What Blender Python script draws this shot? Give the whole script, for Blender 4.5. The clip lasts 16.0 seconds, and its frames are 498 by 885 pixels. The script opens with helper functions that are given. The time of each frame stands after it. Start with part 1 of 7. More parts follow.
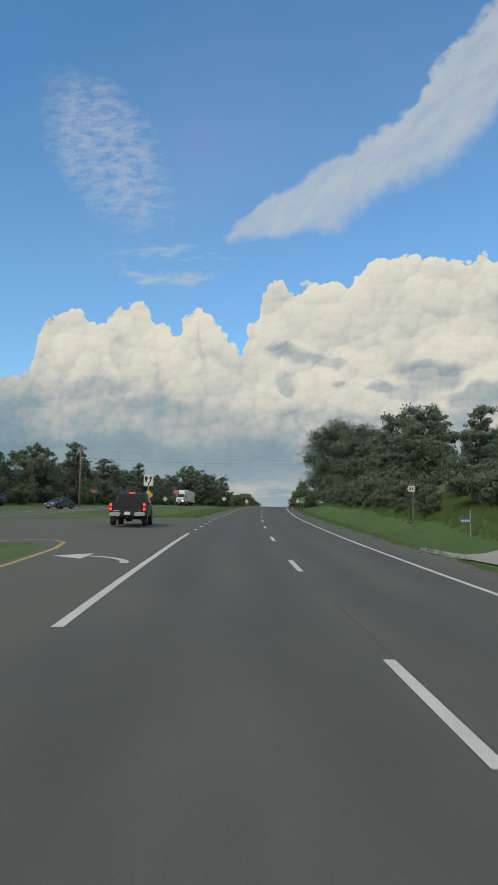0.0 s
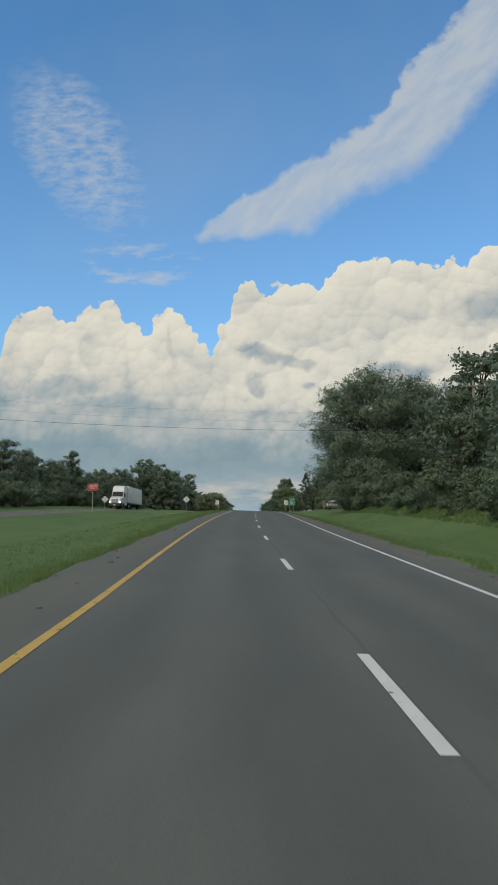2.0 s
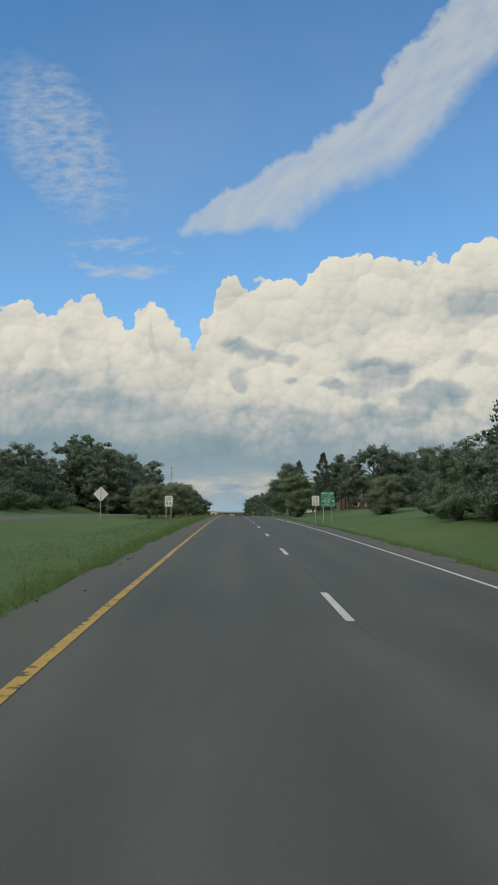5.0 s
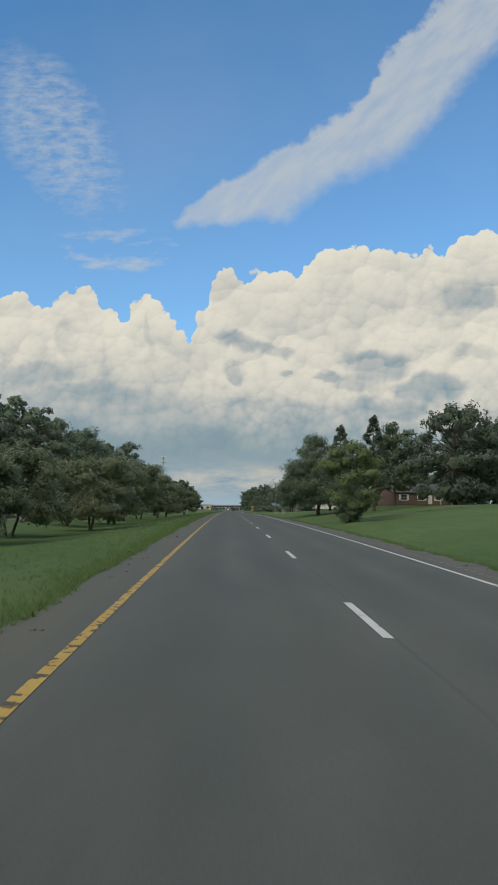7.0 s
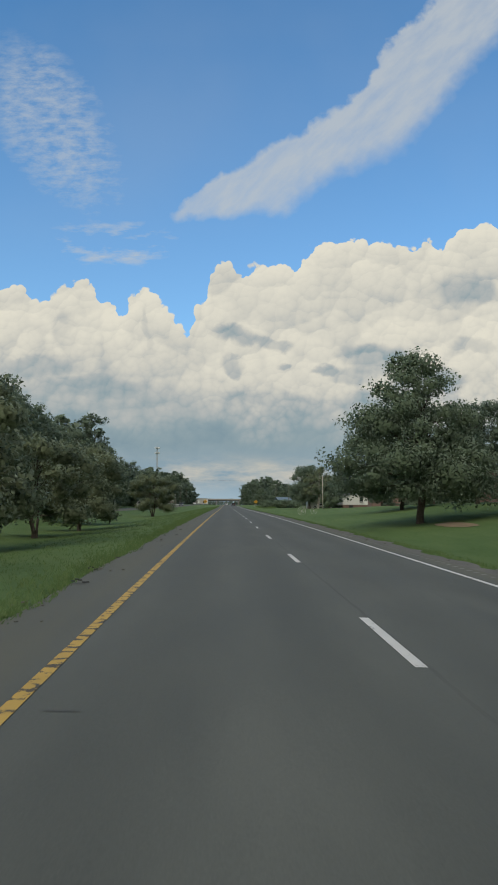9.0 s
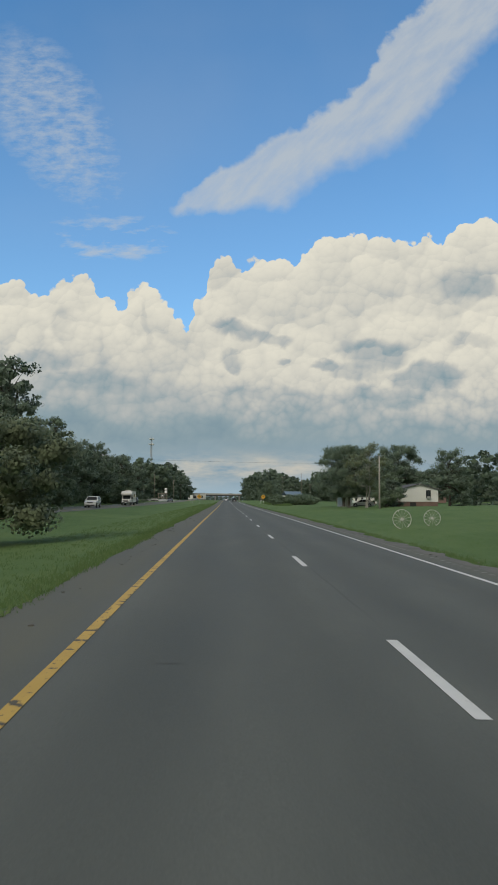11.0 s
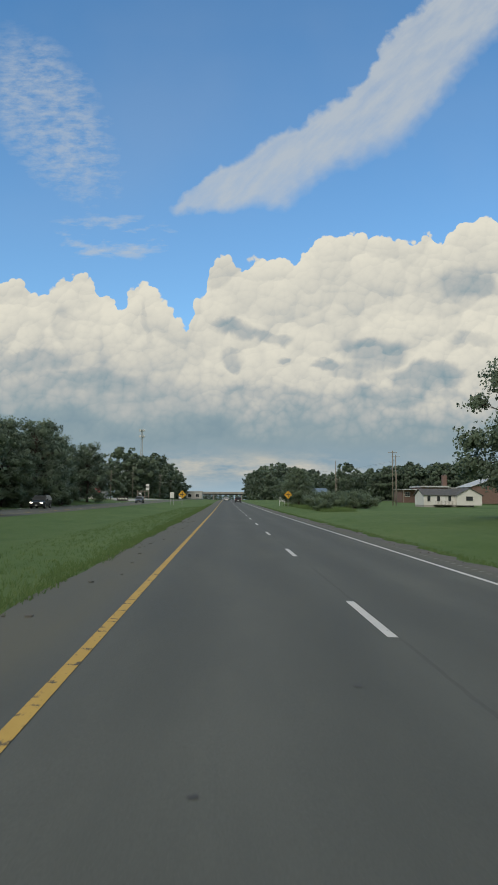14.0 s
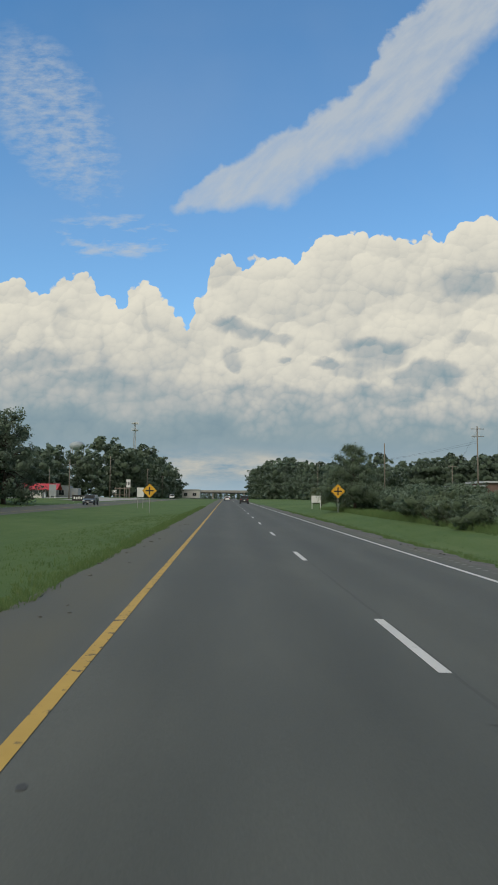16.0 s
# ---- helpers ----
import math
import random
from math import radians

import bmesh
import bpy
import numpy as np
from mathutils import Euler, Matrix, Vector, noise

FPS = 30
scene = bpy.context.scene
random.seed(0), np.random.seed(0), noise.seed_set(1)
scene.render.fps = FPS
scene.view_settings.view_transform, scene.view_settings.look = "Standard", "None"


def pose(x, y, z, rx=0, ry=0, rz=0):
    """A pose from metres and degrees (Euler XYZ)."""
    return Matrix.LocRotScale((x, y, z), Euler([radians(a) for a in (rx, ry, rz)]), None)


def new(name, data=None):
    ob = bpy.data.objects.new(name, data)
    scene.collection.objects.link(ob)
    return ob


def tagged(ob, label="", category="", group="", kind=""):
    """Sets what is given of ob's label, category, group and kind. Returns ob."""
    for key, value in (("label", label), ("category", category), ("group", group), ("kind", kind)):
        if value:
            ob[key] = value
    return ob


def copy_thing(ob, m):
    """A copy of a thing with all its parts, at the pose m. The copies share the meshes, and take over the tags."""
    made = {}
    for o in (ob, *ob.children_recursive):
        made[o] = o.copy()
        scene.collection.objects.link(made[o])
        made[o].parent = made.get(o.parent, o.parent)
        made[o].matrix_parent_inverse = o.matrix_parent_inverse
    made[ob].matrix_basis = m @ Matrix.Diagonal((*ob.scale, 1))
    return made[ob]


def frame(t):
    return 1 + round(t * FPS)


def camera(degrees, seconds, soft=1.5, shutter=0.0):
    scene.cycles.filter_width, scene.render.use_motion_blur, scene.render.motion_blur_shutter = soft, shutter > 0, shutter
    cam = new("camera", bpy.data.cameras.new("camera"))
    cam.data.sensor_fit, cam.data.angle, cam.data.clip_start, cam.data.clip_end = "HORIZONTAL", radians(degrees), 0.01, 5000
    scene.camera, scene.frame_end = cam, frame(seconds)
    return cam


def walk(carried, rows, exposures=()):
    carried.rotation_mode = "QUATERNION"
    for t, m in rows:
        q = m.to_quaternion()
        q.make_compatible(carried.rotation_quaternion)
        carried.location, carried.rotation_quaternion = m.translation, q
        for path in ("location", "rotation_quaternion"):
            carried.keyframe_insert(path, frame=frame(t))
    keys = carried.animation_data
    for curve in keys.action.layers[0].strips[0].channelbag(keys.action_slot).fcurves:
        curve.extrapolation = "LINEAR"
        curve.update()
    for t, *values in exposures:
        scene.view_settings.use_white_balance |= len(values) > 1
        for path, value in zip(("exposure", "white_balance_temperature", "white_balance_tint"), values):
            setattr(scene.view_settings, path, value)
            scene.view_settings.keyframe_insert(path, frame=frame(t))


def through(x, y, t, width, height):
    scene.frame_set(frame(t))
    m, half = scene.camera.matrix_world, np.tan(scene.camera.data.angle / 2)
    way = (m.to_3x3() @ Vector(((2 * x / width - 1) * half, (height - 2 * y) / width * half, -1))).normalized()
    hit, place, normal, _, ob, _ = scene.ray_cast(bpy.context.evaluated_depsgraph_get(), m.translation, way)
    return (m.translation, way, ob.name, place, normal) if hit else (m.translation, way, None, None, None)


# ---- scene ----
# ---- the road's line: stations in metres, heading and grade in radians ----
EYE = 1.70
CROSSFALL = 0.022
ST = np.arange(-160.0, 1500.0, 1.0)
KNOT = [-60, 0, 20, 40, 60, 80, 100, 120, 140, 160, 200, 240, 280, 320, 360, 400, 500, 540, 760, 800]
HEAD = [-.1782, -.1242, -.0981, -.0756, -.0663, -.0587, -.0423, -.0298, -.0244, -.0262, -.0298, -.033, -.0325, -.0322, -.032, -.032, -.032, -.032, -.032, -.032]
GRADE = [.034, .0341, .034, .0346, .0357, .0364, .0355, .0346, .0309, .0272, .0197, .013, .0075, .0045, .0025, .001, .001, .004, .004, 0.0]


def eased(values):
    v = np.interp(ST, KNOT, values)
    return np.convolve(np.pad(v, 12, "edge"), np.ones(25) / 25, "valid")


R_HEAD, R_GRADE = eased(HEAD), eased(GRADE)
ORIGIN = 160
R_X = np.cumsum(np.sin(R_HEAD))
R_Y = np.cumsum(np.cos(R_HEAD))
R_Z = np.cumsum(R_GRADE)
R_X, R_Y, R_Z = R_X - R_X[ORIGIN], R_Y - R_Y[ORIGIN], R_Z - R_Z[ORIGIN]


def head(s):
    return float(np.interp(s, ST, R_HEAD))


def flat(s, u):
    """x and y of the place u metres right of the lane line at station s."""
    c = head(s)
    return float(np.interp(s, ST, R_X)) + u * math.cos(c), float(np.interp(s, ST, R_Y)) - u * math.sin(c)


def road_z(s, u=0.0):
    return float(np.interp(s, ST, R_Z)) - CROSSFALL * max(-5.6, min(5.4, u))


# ---- camera: seconds, yaw to the right and pitch in degrees ----
TURN = [
    (0.0, -4.45, 6.69), (0.5, -3.85, 6.68), (1.0, -3.27, 6.69), (1.5, -2.60, 6.74), (2.0, -1.93, 6.75),
    (2.5, -1.28, 6.72), (3.0, -0.92, 6.74), (3.5, -0.68, 6.69), (4.0, -0.60, 6.61), (5.2, -0.40, 6.29), (6.5, -0.16, 5.89),
    (7.0, -0.07, 5.74), (7.5, -0.07, 5.60), (8.0, -0.07, 5.46), (8.5, -0.02, 5.37), (9.0, 0.07, 5.22), (10.2, 0.10, 4.98),
    (11.5, 0.12, 4.75), (12.0, 0.07, 4.77), (12.5, 0.07, 4.77), (13.0, 0.07, 4.73), (13.5, 0.07, 4.73),
    (14.0, 0.12, 4.73), (14.5, 0.12, 4.73), (15.0, 0.12, 4.70), (15.5, 0.12, 4.66), (16.0, 0.07, 4.66)]


def driven(t):
    """Station, and metres from the lane line, of the camera at t seconds."""
    aside = np.interp(t, [0, 2, 4.2, 6.3, 8, 12, 16], [-1.85, -1.53, -1.43, -2.05, -2.08, -2.06, -2.22])
    return -0.12 + 30.17 * t + 0.0988 * t * t - 0.00259 * t ** 3, float(aside)


ROWS = []
for t, yaw, pitch in TURN:
    s, u = driven(t)
    x, y = flat(s, u)
    ROWS.append((t, pose(x, y, road_z(s, u) + EYE, 90 + pitch, -0.4, -yaw)))
cam = camera(40.0, 16.0, 1.6, 0.04)
walk(cam, ROWS, [(0.0, 0.0), (16.0, 0.0)])

# ---- node helpers ----
def tree_of(owner):
    owner.use_nodes = True
    owner.node_tree.nodes.clear()
    return owner.node_tree


class Net:
    """Short words for building a node tree."""

    def __init__(self, tree):
        self.tree = tree

    def node(self, kind, **props):
        n = self.tree.nodes.new(kind)
        for k, v in props.items():
            if k == "op":
                n.operation = v
            elif k == "dims":
                n.noise_dimensions = v
            elif k == "clamp":
                n.use_clamp = v
            elif k == "data_type":
                n.data_type = v
            elif k == "blend":
                n.blend_type = v
            elif k == "feature":
                n.feature = v
        return n

    def link(self, a, b):
        self.tree.links.new(a, b)

    def put(self, socket, value):
        if isinstance(value, bpy.types.NodeSocket):
            self.link(value, socket)
        elif value is not None:
            socket.default_value = value

    def math(self, op, a, b=None, c=None, clamp=False):
        n = self.node("ShaderNodeMath", op=op, clamp=clamp)
        for i, v in enumerate((a, b, c)):
            self.put(n.inputs[i], v)
        return n.outputs[0]

    def vec(self, op, a, b=None):
        n = self.node("ShaderNodeVectorMath", op=op)
        self.put(n.inputs[0], a)
        self.put(n.inputs[1], b)
        return n.outputs["Value"] if op in ("LENGTH", "DOT_PRODUCT", "DISTANCE") else n.outputs[0]

    def scale(self, a, k):
        n = self.node("ShaderNodeVectorMath", op="SCALE")
        self.put(n.inputs[0], a)
        self.put(n.inputs["Scale"], k)
        return n.outputs[0]

    def join(self, x, y, z):
        n = self.node("ShaderNodeCombineXYZ")
        for i, v in enumerate((x, y, z)):
            self.put(n.inputs[i], v)
        return n.outputs[0]

    def split(self, v):
        n = self.node("ShaderNodeSeparateXYZ")
        self.put(n.inputs[0], v)
        return n.outputs

    def noise(self, v, scale, detail=4.0, rough=0.55, lac=2.0):
        n = self.node("ShaderNodeTexNoise")
        self.put(n.inputs["Vector"], v)
        n.inputs["Scale"].default_value = scale
        n.inputs["Detail"].default_value = detail
        n.inputs["Roughness"].default_value = rough
        n.inputs["Lacunarity"].default_value = lac
        return n.outputs["Fac"]

    def cells(self, v, scale, smooth=0.35):
        n = self.node("ShaderNodeTexVoronoi", feature="SMOOTH_F1")
        self.put(n.inputs["Vector"], v)
        n.inputs["Scale"].default_value = scale
        n.inputs["Smoothness"].default_value = smooth
        return n.outputs["Distance"]

    def ramp(self, fac, stops, ease=False):
        n = self.node("ShaderNodeValToRGB")
        r = n.color_ramp
        r.interpolation = "EASE" if ease else "LINEAR"
        while len(r.elements) < len(stops):
            r.elements.new(0.5)
        for e, (p, c) in zip(r.elements, stops):
            e.position, e.color = p, (*c, 1) if len(c) == 3 else c
        self.put(n.inputs[0], fac)
        return n.outputs[0]

    def range(self, v, a, b, lo=0.0, hi=1.0, smooth=False):
        n = self.node("ShaderNodeMapRange")
        n.interpolation_type = "SMOOTHSTEP" if smooth else "LINEAR"
        for i, x in enumerate((v, a, b, lo, hi)):
            self.put(n.inputs[i], x)
        return n.outputs[0]

    def mix(self, fac, a, b, blend="MIX"):
        n = self.node("ShaderNodeMix", data_type="RGBA", blend=blend)
        self.put(n.inputs[0], fac)
        for sock, v in ((n.inputs[6], a), (n.inputs[7], b)):
            self.put(sock, (*v, 1) if isinstance(v, tuple) and len(v) == 3 else v)
        return n.outputs[2]

    def curve(self, v, points, x0, x1, y0, y1):
        """A smooth curve through points, in their own units."""
        n = self.node("ShaderNodeFloatCurve")
        c = n.mapping.curves[0]
        pts = [((x - x0) / (x1 - x0), (y - y0) / (y1 - y0)) for x, y in points]
        c.points[0].location, c.points[1].location = pts[0], pts[-1]
        for p in pts[1:-1]:
            c.points.new(*p)
        n.mapping.update()
        self.put(n.inputs["Value"], self.range(v, x0, x1))
        return self.range(n.outputs[0], 0.0, 1.0, y0, y1)


# ---- sky: clear blue, a bank of cumulus ahead, thin high cloud above ----
SUN_ELEVATION, SUN_AZIMUTH = radians(38), radians(215)
world = bpy.data.worlds.new("sky")
scene.world = world
N = Net(tree_of(world))
SKY = 0.10
sky = N.node("ShaderNodeTexSky")
sky.sky_type, sky.sun_disc = "NISHITA", False
sky.sun_elevation, sky.sun_rotation = SUN_ELEVATION, SUN_AZIMUTH
sky.air_density, sky.dust_density, sky.ozone_density = 1.0, 0.6, 2.5
way = N.node("ShaderNodeTexCoord").outputs["Generated"]
dx, dy, dz = N.split(way)
ahead = N.math("MAXIMUM", dy, 0.08)
X, Z = N.math("DIVIDE", dx, ahead), N.math("DIVIDE", dz, ahead)
P = N.join(X, Z, 0.0)


def lumps(v, size, warp, seed):
    """Rounded cloud heads: how far each place lies from the middle of its head (x and z), and the head's height."""
    w = N.node("ShaderNodeTexNoise")
    N.put(w.inputs["Vector"], N.vec("ADD", v, (seed, seed * 0.7, 0.0)))
    w.inputs["Scale"].default_value, w.inputs["Detail"].default_value = size * 0.9, 7.0
    p = N.vec("ADD", v, N.scale(N.vec("SUBTRACT", w.outputs["Color"], (0.5, 0.5, 0.5)), warp / size))
    c = N.node("ShaderNodeTexVoronoi")
    c.voronoi_dimensions, c.feature = "2D", "SMOOTH_F1"
    c.inputs["Smoothness"].default_value = 0.16
    N.put(c.inputs["Vector"], p)
    c.inputs["Scale"].default_value = size
    off = N.scale(N.vec("SUBTRACT", p, c.outputs["Position"]), size)
    d = c.outputs["Distance"]
    return off, N.math("SUBTRACT", 1.0, N.math("MULTIPLY", N.math("MULTIPLY", d, d), 1.6))


def stirred(v, size, detail, by):
    """v pushed about by noise."""
    w = N.node("ShaderNodeTexNoise")
    N.put(w.inputs["Vector"], v)
    w.inputs["Scale"].default_value, w.inputs["Detail"].default_value = size, detail
    return N.vec("ADD", v, N.scale(N.vec("SUBTRACT", w.outputs["Color"], (0.5, 0.5, 0.5)), by))


BANK = [(-.62, .20), (-.543, .21), (-.461, .215), (-.425, .225), (-.408, .262), (-.395, .305), (-.377, .317), (-.343, .322), (-.313, .302), (-.292, .312), (-.258, .330), (-.237, .324),
        (-.222, .300), (-.207, .305), (-.194, .275), (-.185, .294), (-.169, .316), (-.152, .323), (-.130, .299), (-.106, .269), (-.090, .256),
        (-.083, .292), (-.067, .308), (-.059, .338), (-.051, .353), (-.034, .362), (-.017, .354), (0, .358), (.047, .357), (.064, .352),
        (.077, .370), (.094, .383), (.124, .395), (.218, .388), (.252, .382), (.267, .402), (.282, .387), (.304, .407), (.330, .424), (.355, .427),
        (.377, .420), (.474, .399), (.64, .313), (.70, .28)]
heads = [lumps(P, size, 0.85, 1.3 * k) for k, size in enumerate((6.5, 13.0, 27.0, 55.0, 110.0))]
slope = None
for (off, _), k in zip(heads, (0.40, 0.50, 0.40, 0.22, 0.08)):
    o = N.scale(off, k)
    slope = o if slope is None else N.vec("ADD", slope, o)
sx, sz, _ = N.split(slope)
facing = N.math("ADD", N.math("MULTIPLY", sz, 0.80), N.math("MULTIPLY", sx, -0.30))
knob = 0.0
for (_, height), k in zip(heads[1:], (0.20, 0.26, 0.22, 0.12)):
    knob = N.math("ADD", knob, N.math("MULTIPLY", N.math("SUBTRACT", height, 0.62), k))
fine = N.noise(P, 60.0, 6.0, 0.6)
broad = N.noise(N.vec("ADD", P, (3.1, 1.7, 0.0)), 4.5, 6.0, 0.55)
curl_x, curl_z, _ = N.split(stirred(P, 30.0, 1.0, 0.012))
top = N.curve(curl_x, BANK, -.62, .70, .2, .45)
edge = N.math("SUBTRACT", N.math("ADD", top, N.math("MULTIPLY", knob, 0.045)), curl_z)
edge = N.math("ADD", edge, N.math("MULTIPLY", N.math("SUBTRACT", fine, 0.5), 0.004))
bank = N.range(edge, -0.0012, 0.0030, smooth=True)
# bright heads above, blue-grey shade below, and grey rags of lower cloud: x, z, two radii and depth
RAGS = [(-.305, .205, .070, .024, .30), (-.225, .165, .080, .018, .20), (-.116, .098, .120, .024, .24), (-.320, .112, .124, .022, .26), (-.148, .271, .008, .033, .14),
        (-.278, .270, .018, .029, .20), (-.026, .245, .040, .015, .46), (.033, .238, .034, .012, .36), (-.021, .204, .024, .012, .40), (.044, .207, .012, .007, .34),
        (.104, .200, .020, .008, .36), (.188, .222, .062, .024, .42), (.150, .192, .054, .017, .32), (.267, .185, .055, .020, .46), (.327, .228, .045, .011, .26),
        (.320, .326, .062, .030, .30), (.217, .155, .091, .018, .20), (.033, .162, .074, .012, .14)]
rx, rz, _ = N.split(stirred(stirred(P, 9.0, 3.0, 0.07), 30.0, 5.0, 0.03))
shade = 0.0
for cx, cz, hx, hz, deep in RAGS:
    d = N.math("ADD", N.math("POWER", N.math("DIVIDE", N.math("SUBTRACT", rx, cx), hx), 2.0), N.math("POWER", N.math("DIVIDE", N.math("SUBTRACT", rz, cz), hz), 2.0))
    shade = N.math("ADD", shade, N.range(d, 1.35, 0.15, 0.0, deep, smooth=True))
shade = N.math("MINIMUM", shade, 0.50)
west = N.range(X, -0.16, 0.02, smooth=True)
zz = N.math("ADD", Z, N.math("ADD", N.math("MULTIPLY", N.math("SUBTRACT", broad, 0.5), 0.09), N.math("MULTIPLY", knob, 0.06)))
low = N.range(zz, N.range(west, 0.0, 1.0, 0.062, 0.085), N.range(west, 0.0, 1.0, 0.262, 0.188), smooth=True)
tone = N.math("ADD", N.math("ADD", N.math("MULTIPLY", low, 0.60), 0.20), N.math("ADD", N.math("MULTIPLY", facing, N.range(low, 0.0, 1.0, 0.10, 0.33)), N.math("MULTIPLY", knob, N.range(low, 0.0, 1.0, 0.05, 0.30))))
tone = N.math("SUBTRACT", tone, N.math("MULTIPLY", shade, N.range(low, 0.0, 0.8, 0.35, 1.0)))
tone = N.math("ADD", tone, N.math("MULTIPLY", N.math("MULTIPLY", N.math("SUBTRACT", fine, 0.5), low), 0.10))
tone = N.math("ADD", tone, N.math("MULTIPLY", N.range(edge, 0.0, 0.05, 1.0, 0.0), 0.12))
tone = N.math("SUBTRACT", tone, N.range(X, -0.43, -0.37, 0.34, 0.0))
CLOUD_POWER = 1.0 / SKY
cream = N.ramp(tone, [(0.0, (.191, .286, .343)), (0.22, (.267, .350, .384)), (0.48, (.44, .465, .455)), (0.72, (.60, .59, .525)), (1.0, (.755, .725, .615))])
# the gap of brighter air under the bank, near the ground
under = N.range(N.math("ADD", Z, N.math("MULTIPLY", N.math("SUBTRACT", broad, 0.5), 0.05)), 0.045, 0.095, smooth=True)
glow = N.range(N.noise(N.join(N.math("MULTIPLY", X, 0.30), Z, 0.0), 24.0, 5.0, 0.6), 0.40, 0.62)
glow = N.math("MULTIPLY", glow, N.math("MULTIPLY", N.range(N.math("ABSOLUTE", N.math("ADD", X, 0.02)), 0.10, 0.24, 1.0, 0.25), N.range(N.math("ABSOLUTE", N.math("SUBTRACT", Z, 0.045)), 0.008, 0.035, 1.0, 0.0)))
haze = N.mix(glow, (.25, .35, .42), (.60, .56, .47))
haze = N.mix(N.range(Z, 0.0, 0.035), (.36, .48, .56), haze)
cream = N.mix(under, haze, cream)
# thin high cloud: a long brushed band, and a rippled patch
pull = N.node("ShaderNodeTexNoise")
N.put(pull.inputs["Vector"], P)
pull.inputs["Scale"].default_value, pull.inputs["Detail"].default_value = 11.0, 7.0
Q = N.vec("ADD", P, N.scale(N.vec("SUBTRACT", pull.outputs["Color"], (0.5, 0.5, 0.5)), 0.040))
frayed = N.node("ShaderNodeTexNoise")
N.put(frayed.inputs["Vector"], P)
frayed.inputs["Scale"].default_value, frayed.inputs["Detail"].default_value = 38.0, 6.0
Q = N.vec("ADD", Q, N.scale(N.vec("SUBTRACT", frayed.outputs["Color"], (0.5, 0.5, 0.5)), 0.030))
qx, qz, _ = N.split(Q)
band_top = N.curve(qx, [(-.135, .437), (-.096, .462), (-.062, .490), (-.037, .511), (.006, .535), (.049, .555), (.075, .566), (.101, .594), (.135, .614), (.170, .646), (.192, .681), (.223, .723), (.285, .793), (.40, .935)], -.135, .40, .3, 1.2)
band_low = N.curve(qx, [(-.135, .436), (-.087, .431), (.007, .430), (.049, .438), (.092, .457), (.126, .480), (.169, .498), (.221, .520), (.260, .548), (.291, .592), (.317, .624), (.353, .668), (.442, .766)], -.135, .442, .3, 1.2)
rib = N.noise(N.join(N.math("ADD", X, Z), N.math("MULTIPLY", N.math("SUBTRACT", Z, X), 3.0), 0.0), 9.0, 7.0, 0.62)
band = N.math("MULTIPLY", N.range(N.math("SUBTRACT", band_top, qz), -0.008, 0.012, smooth=True), N.range(N.math("SUBTRACT", qz, band_low), -0.010, N.range(X, -0.10, 0.25, 0.014, 0.070), smooth=True))
band = N.math("MULTIPLY", N.math("MULTIPLY", band, N.range(X, -.15, -.11)), N.range(rib, 0.28, 0.60, 0.58, 0.84))
px = N.math("SUBTRACT", qx, N.math("ADD", -0.305, N.math("MULTIPLY", N.math("SUBTRACT", qz, .58), -0.42)))
patch = N.math("ADD", N.math("MULTIPLY", N.math("POWER", N.math("DIVIDE", px, 0.105), 2.0), 1.0), N.math("POWER", N.math("DIVIDE", N.math("SUBTRACT", qz, .575), 0.165), 2.0))
ripple = N.noise(N.join(N.math("MULTIPLY", X, 1.0), N.math("MULTIPLY", Z, 2.2), 4.0), 34.0, 5.0, 0.65)
patch = N.math("MULTIPLY", N.range(patch, 1.25, 0.1, smooth=True), N.range(ripple, 0.36, 0.64, 0.12, 0.56))
streak = N.math("MULTIPLY", N.range(N.math("ADD", N.math("POWER", N.math("DIVIDE", N.math("ADD", X, .21), .13), 2.0), N.math("POWER", N.math("DIVIDE", N.math("SUBTRACT", Z, .39), .045), 2.0)), 1.1, 0.2),
                N.range(N.noise(N.join(X, N.math("MULTIPLY", Z, 3.0), 8.0), 14.0, 5.0, 0.6), 0.46, 0.68, 0.0, 0.75))
veil = N.range(N.noise(N.vec("ADD", P, (7.0, 2.0, 0.0)), 2.4, 4.0, 0.5), 0.45, 0.75, 0.0, 0.09)
veil = N.math("ADD", veil, N.range(Z, 0.70, 0.25, 0.02, 0.18))
thin = N.math("MAXIMUM", N.math("MAXIMUM", band, patch), N.math("MAXIMUM", streak, veil))
thin = N.math("MULTIPLY", thin, N.range(dy, 0.08, 0.25))
# behind the camera and overhead the sky is broken cloud
rest = N.math("MULTIPLY", N.range(N.noise(way, 2.2, 6.0, 0.55), 0.25, 0.45), N.range(dy, 0.42, 0.15))
clear = N.mix(1.0, sky.outputs[0], (0.90, 1.60, 1.88), blend="MULTIPLY")
colour = N.mix(thin, clear, N.scale((.50, .54, .565), CLOUD_POWER))
colour = N.mix(rest, colour, N.scale((.56, .565, .54), CLOUD_POWER))
bank = N.math("MULTIPLY", bank, N.range(dy, 0.08, 0.25))
colour = N.mix(bank, colour, N.scale(cream, CLOUD_POWER))
back = N.node("ShaderNodeBackground")
N.put(back.inputs[0], colour)
back.inputs[1].default_value = SKY
N.link(back.outputs[0], N.node("ShaderNodeOutputWorld").inputs[0])

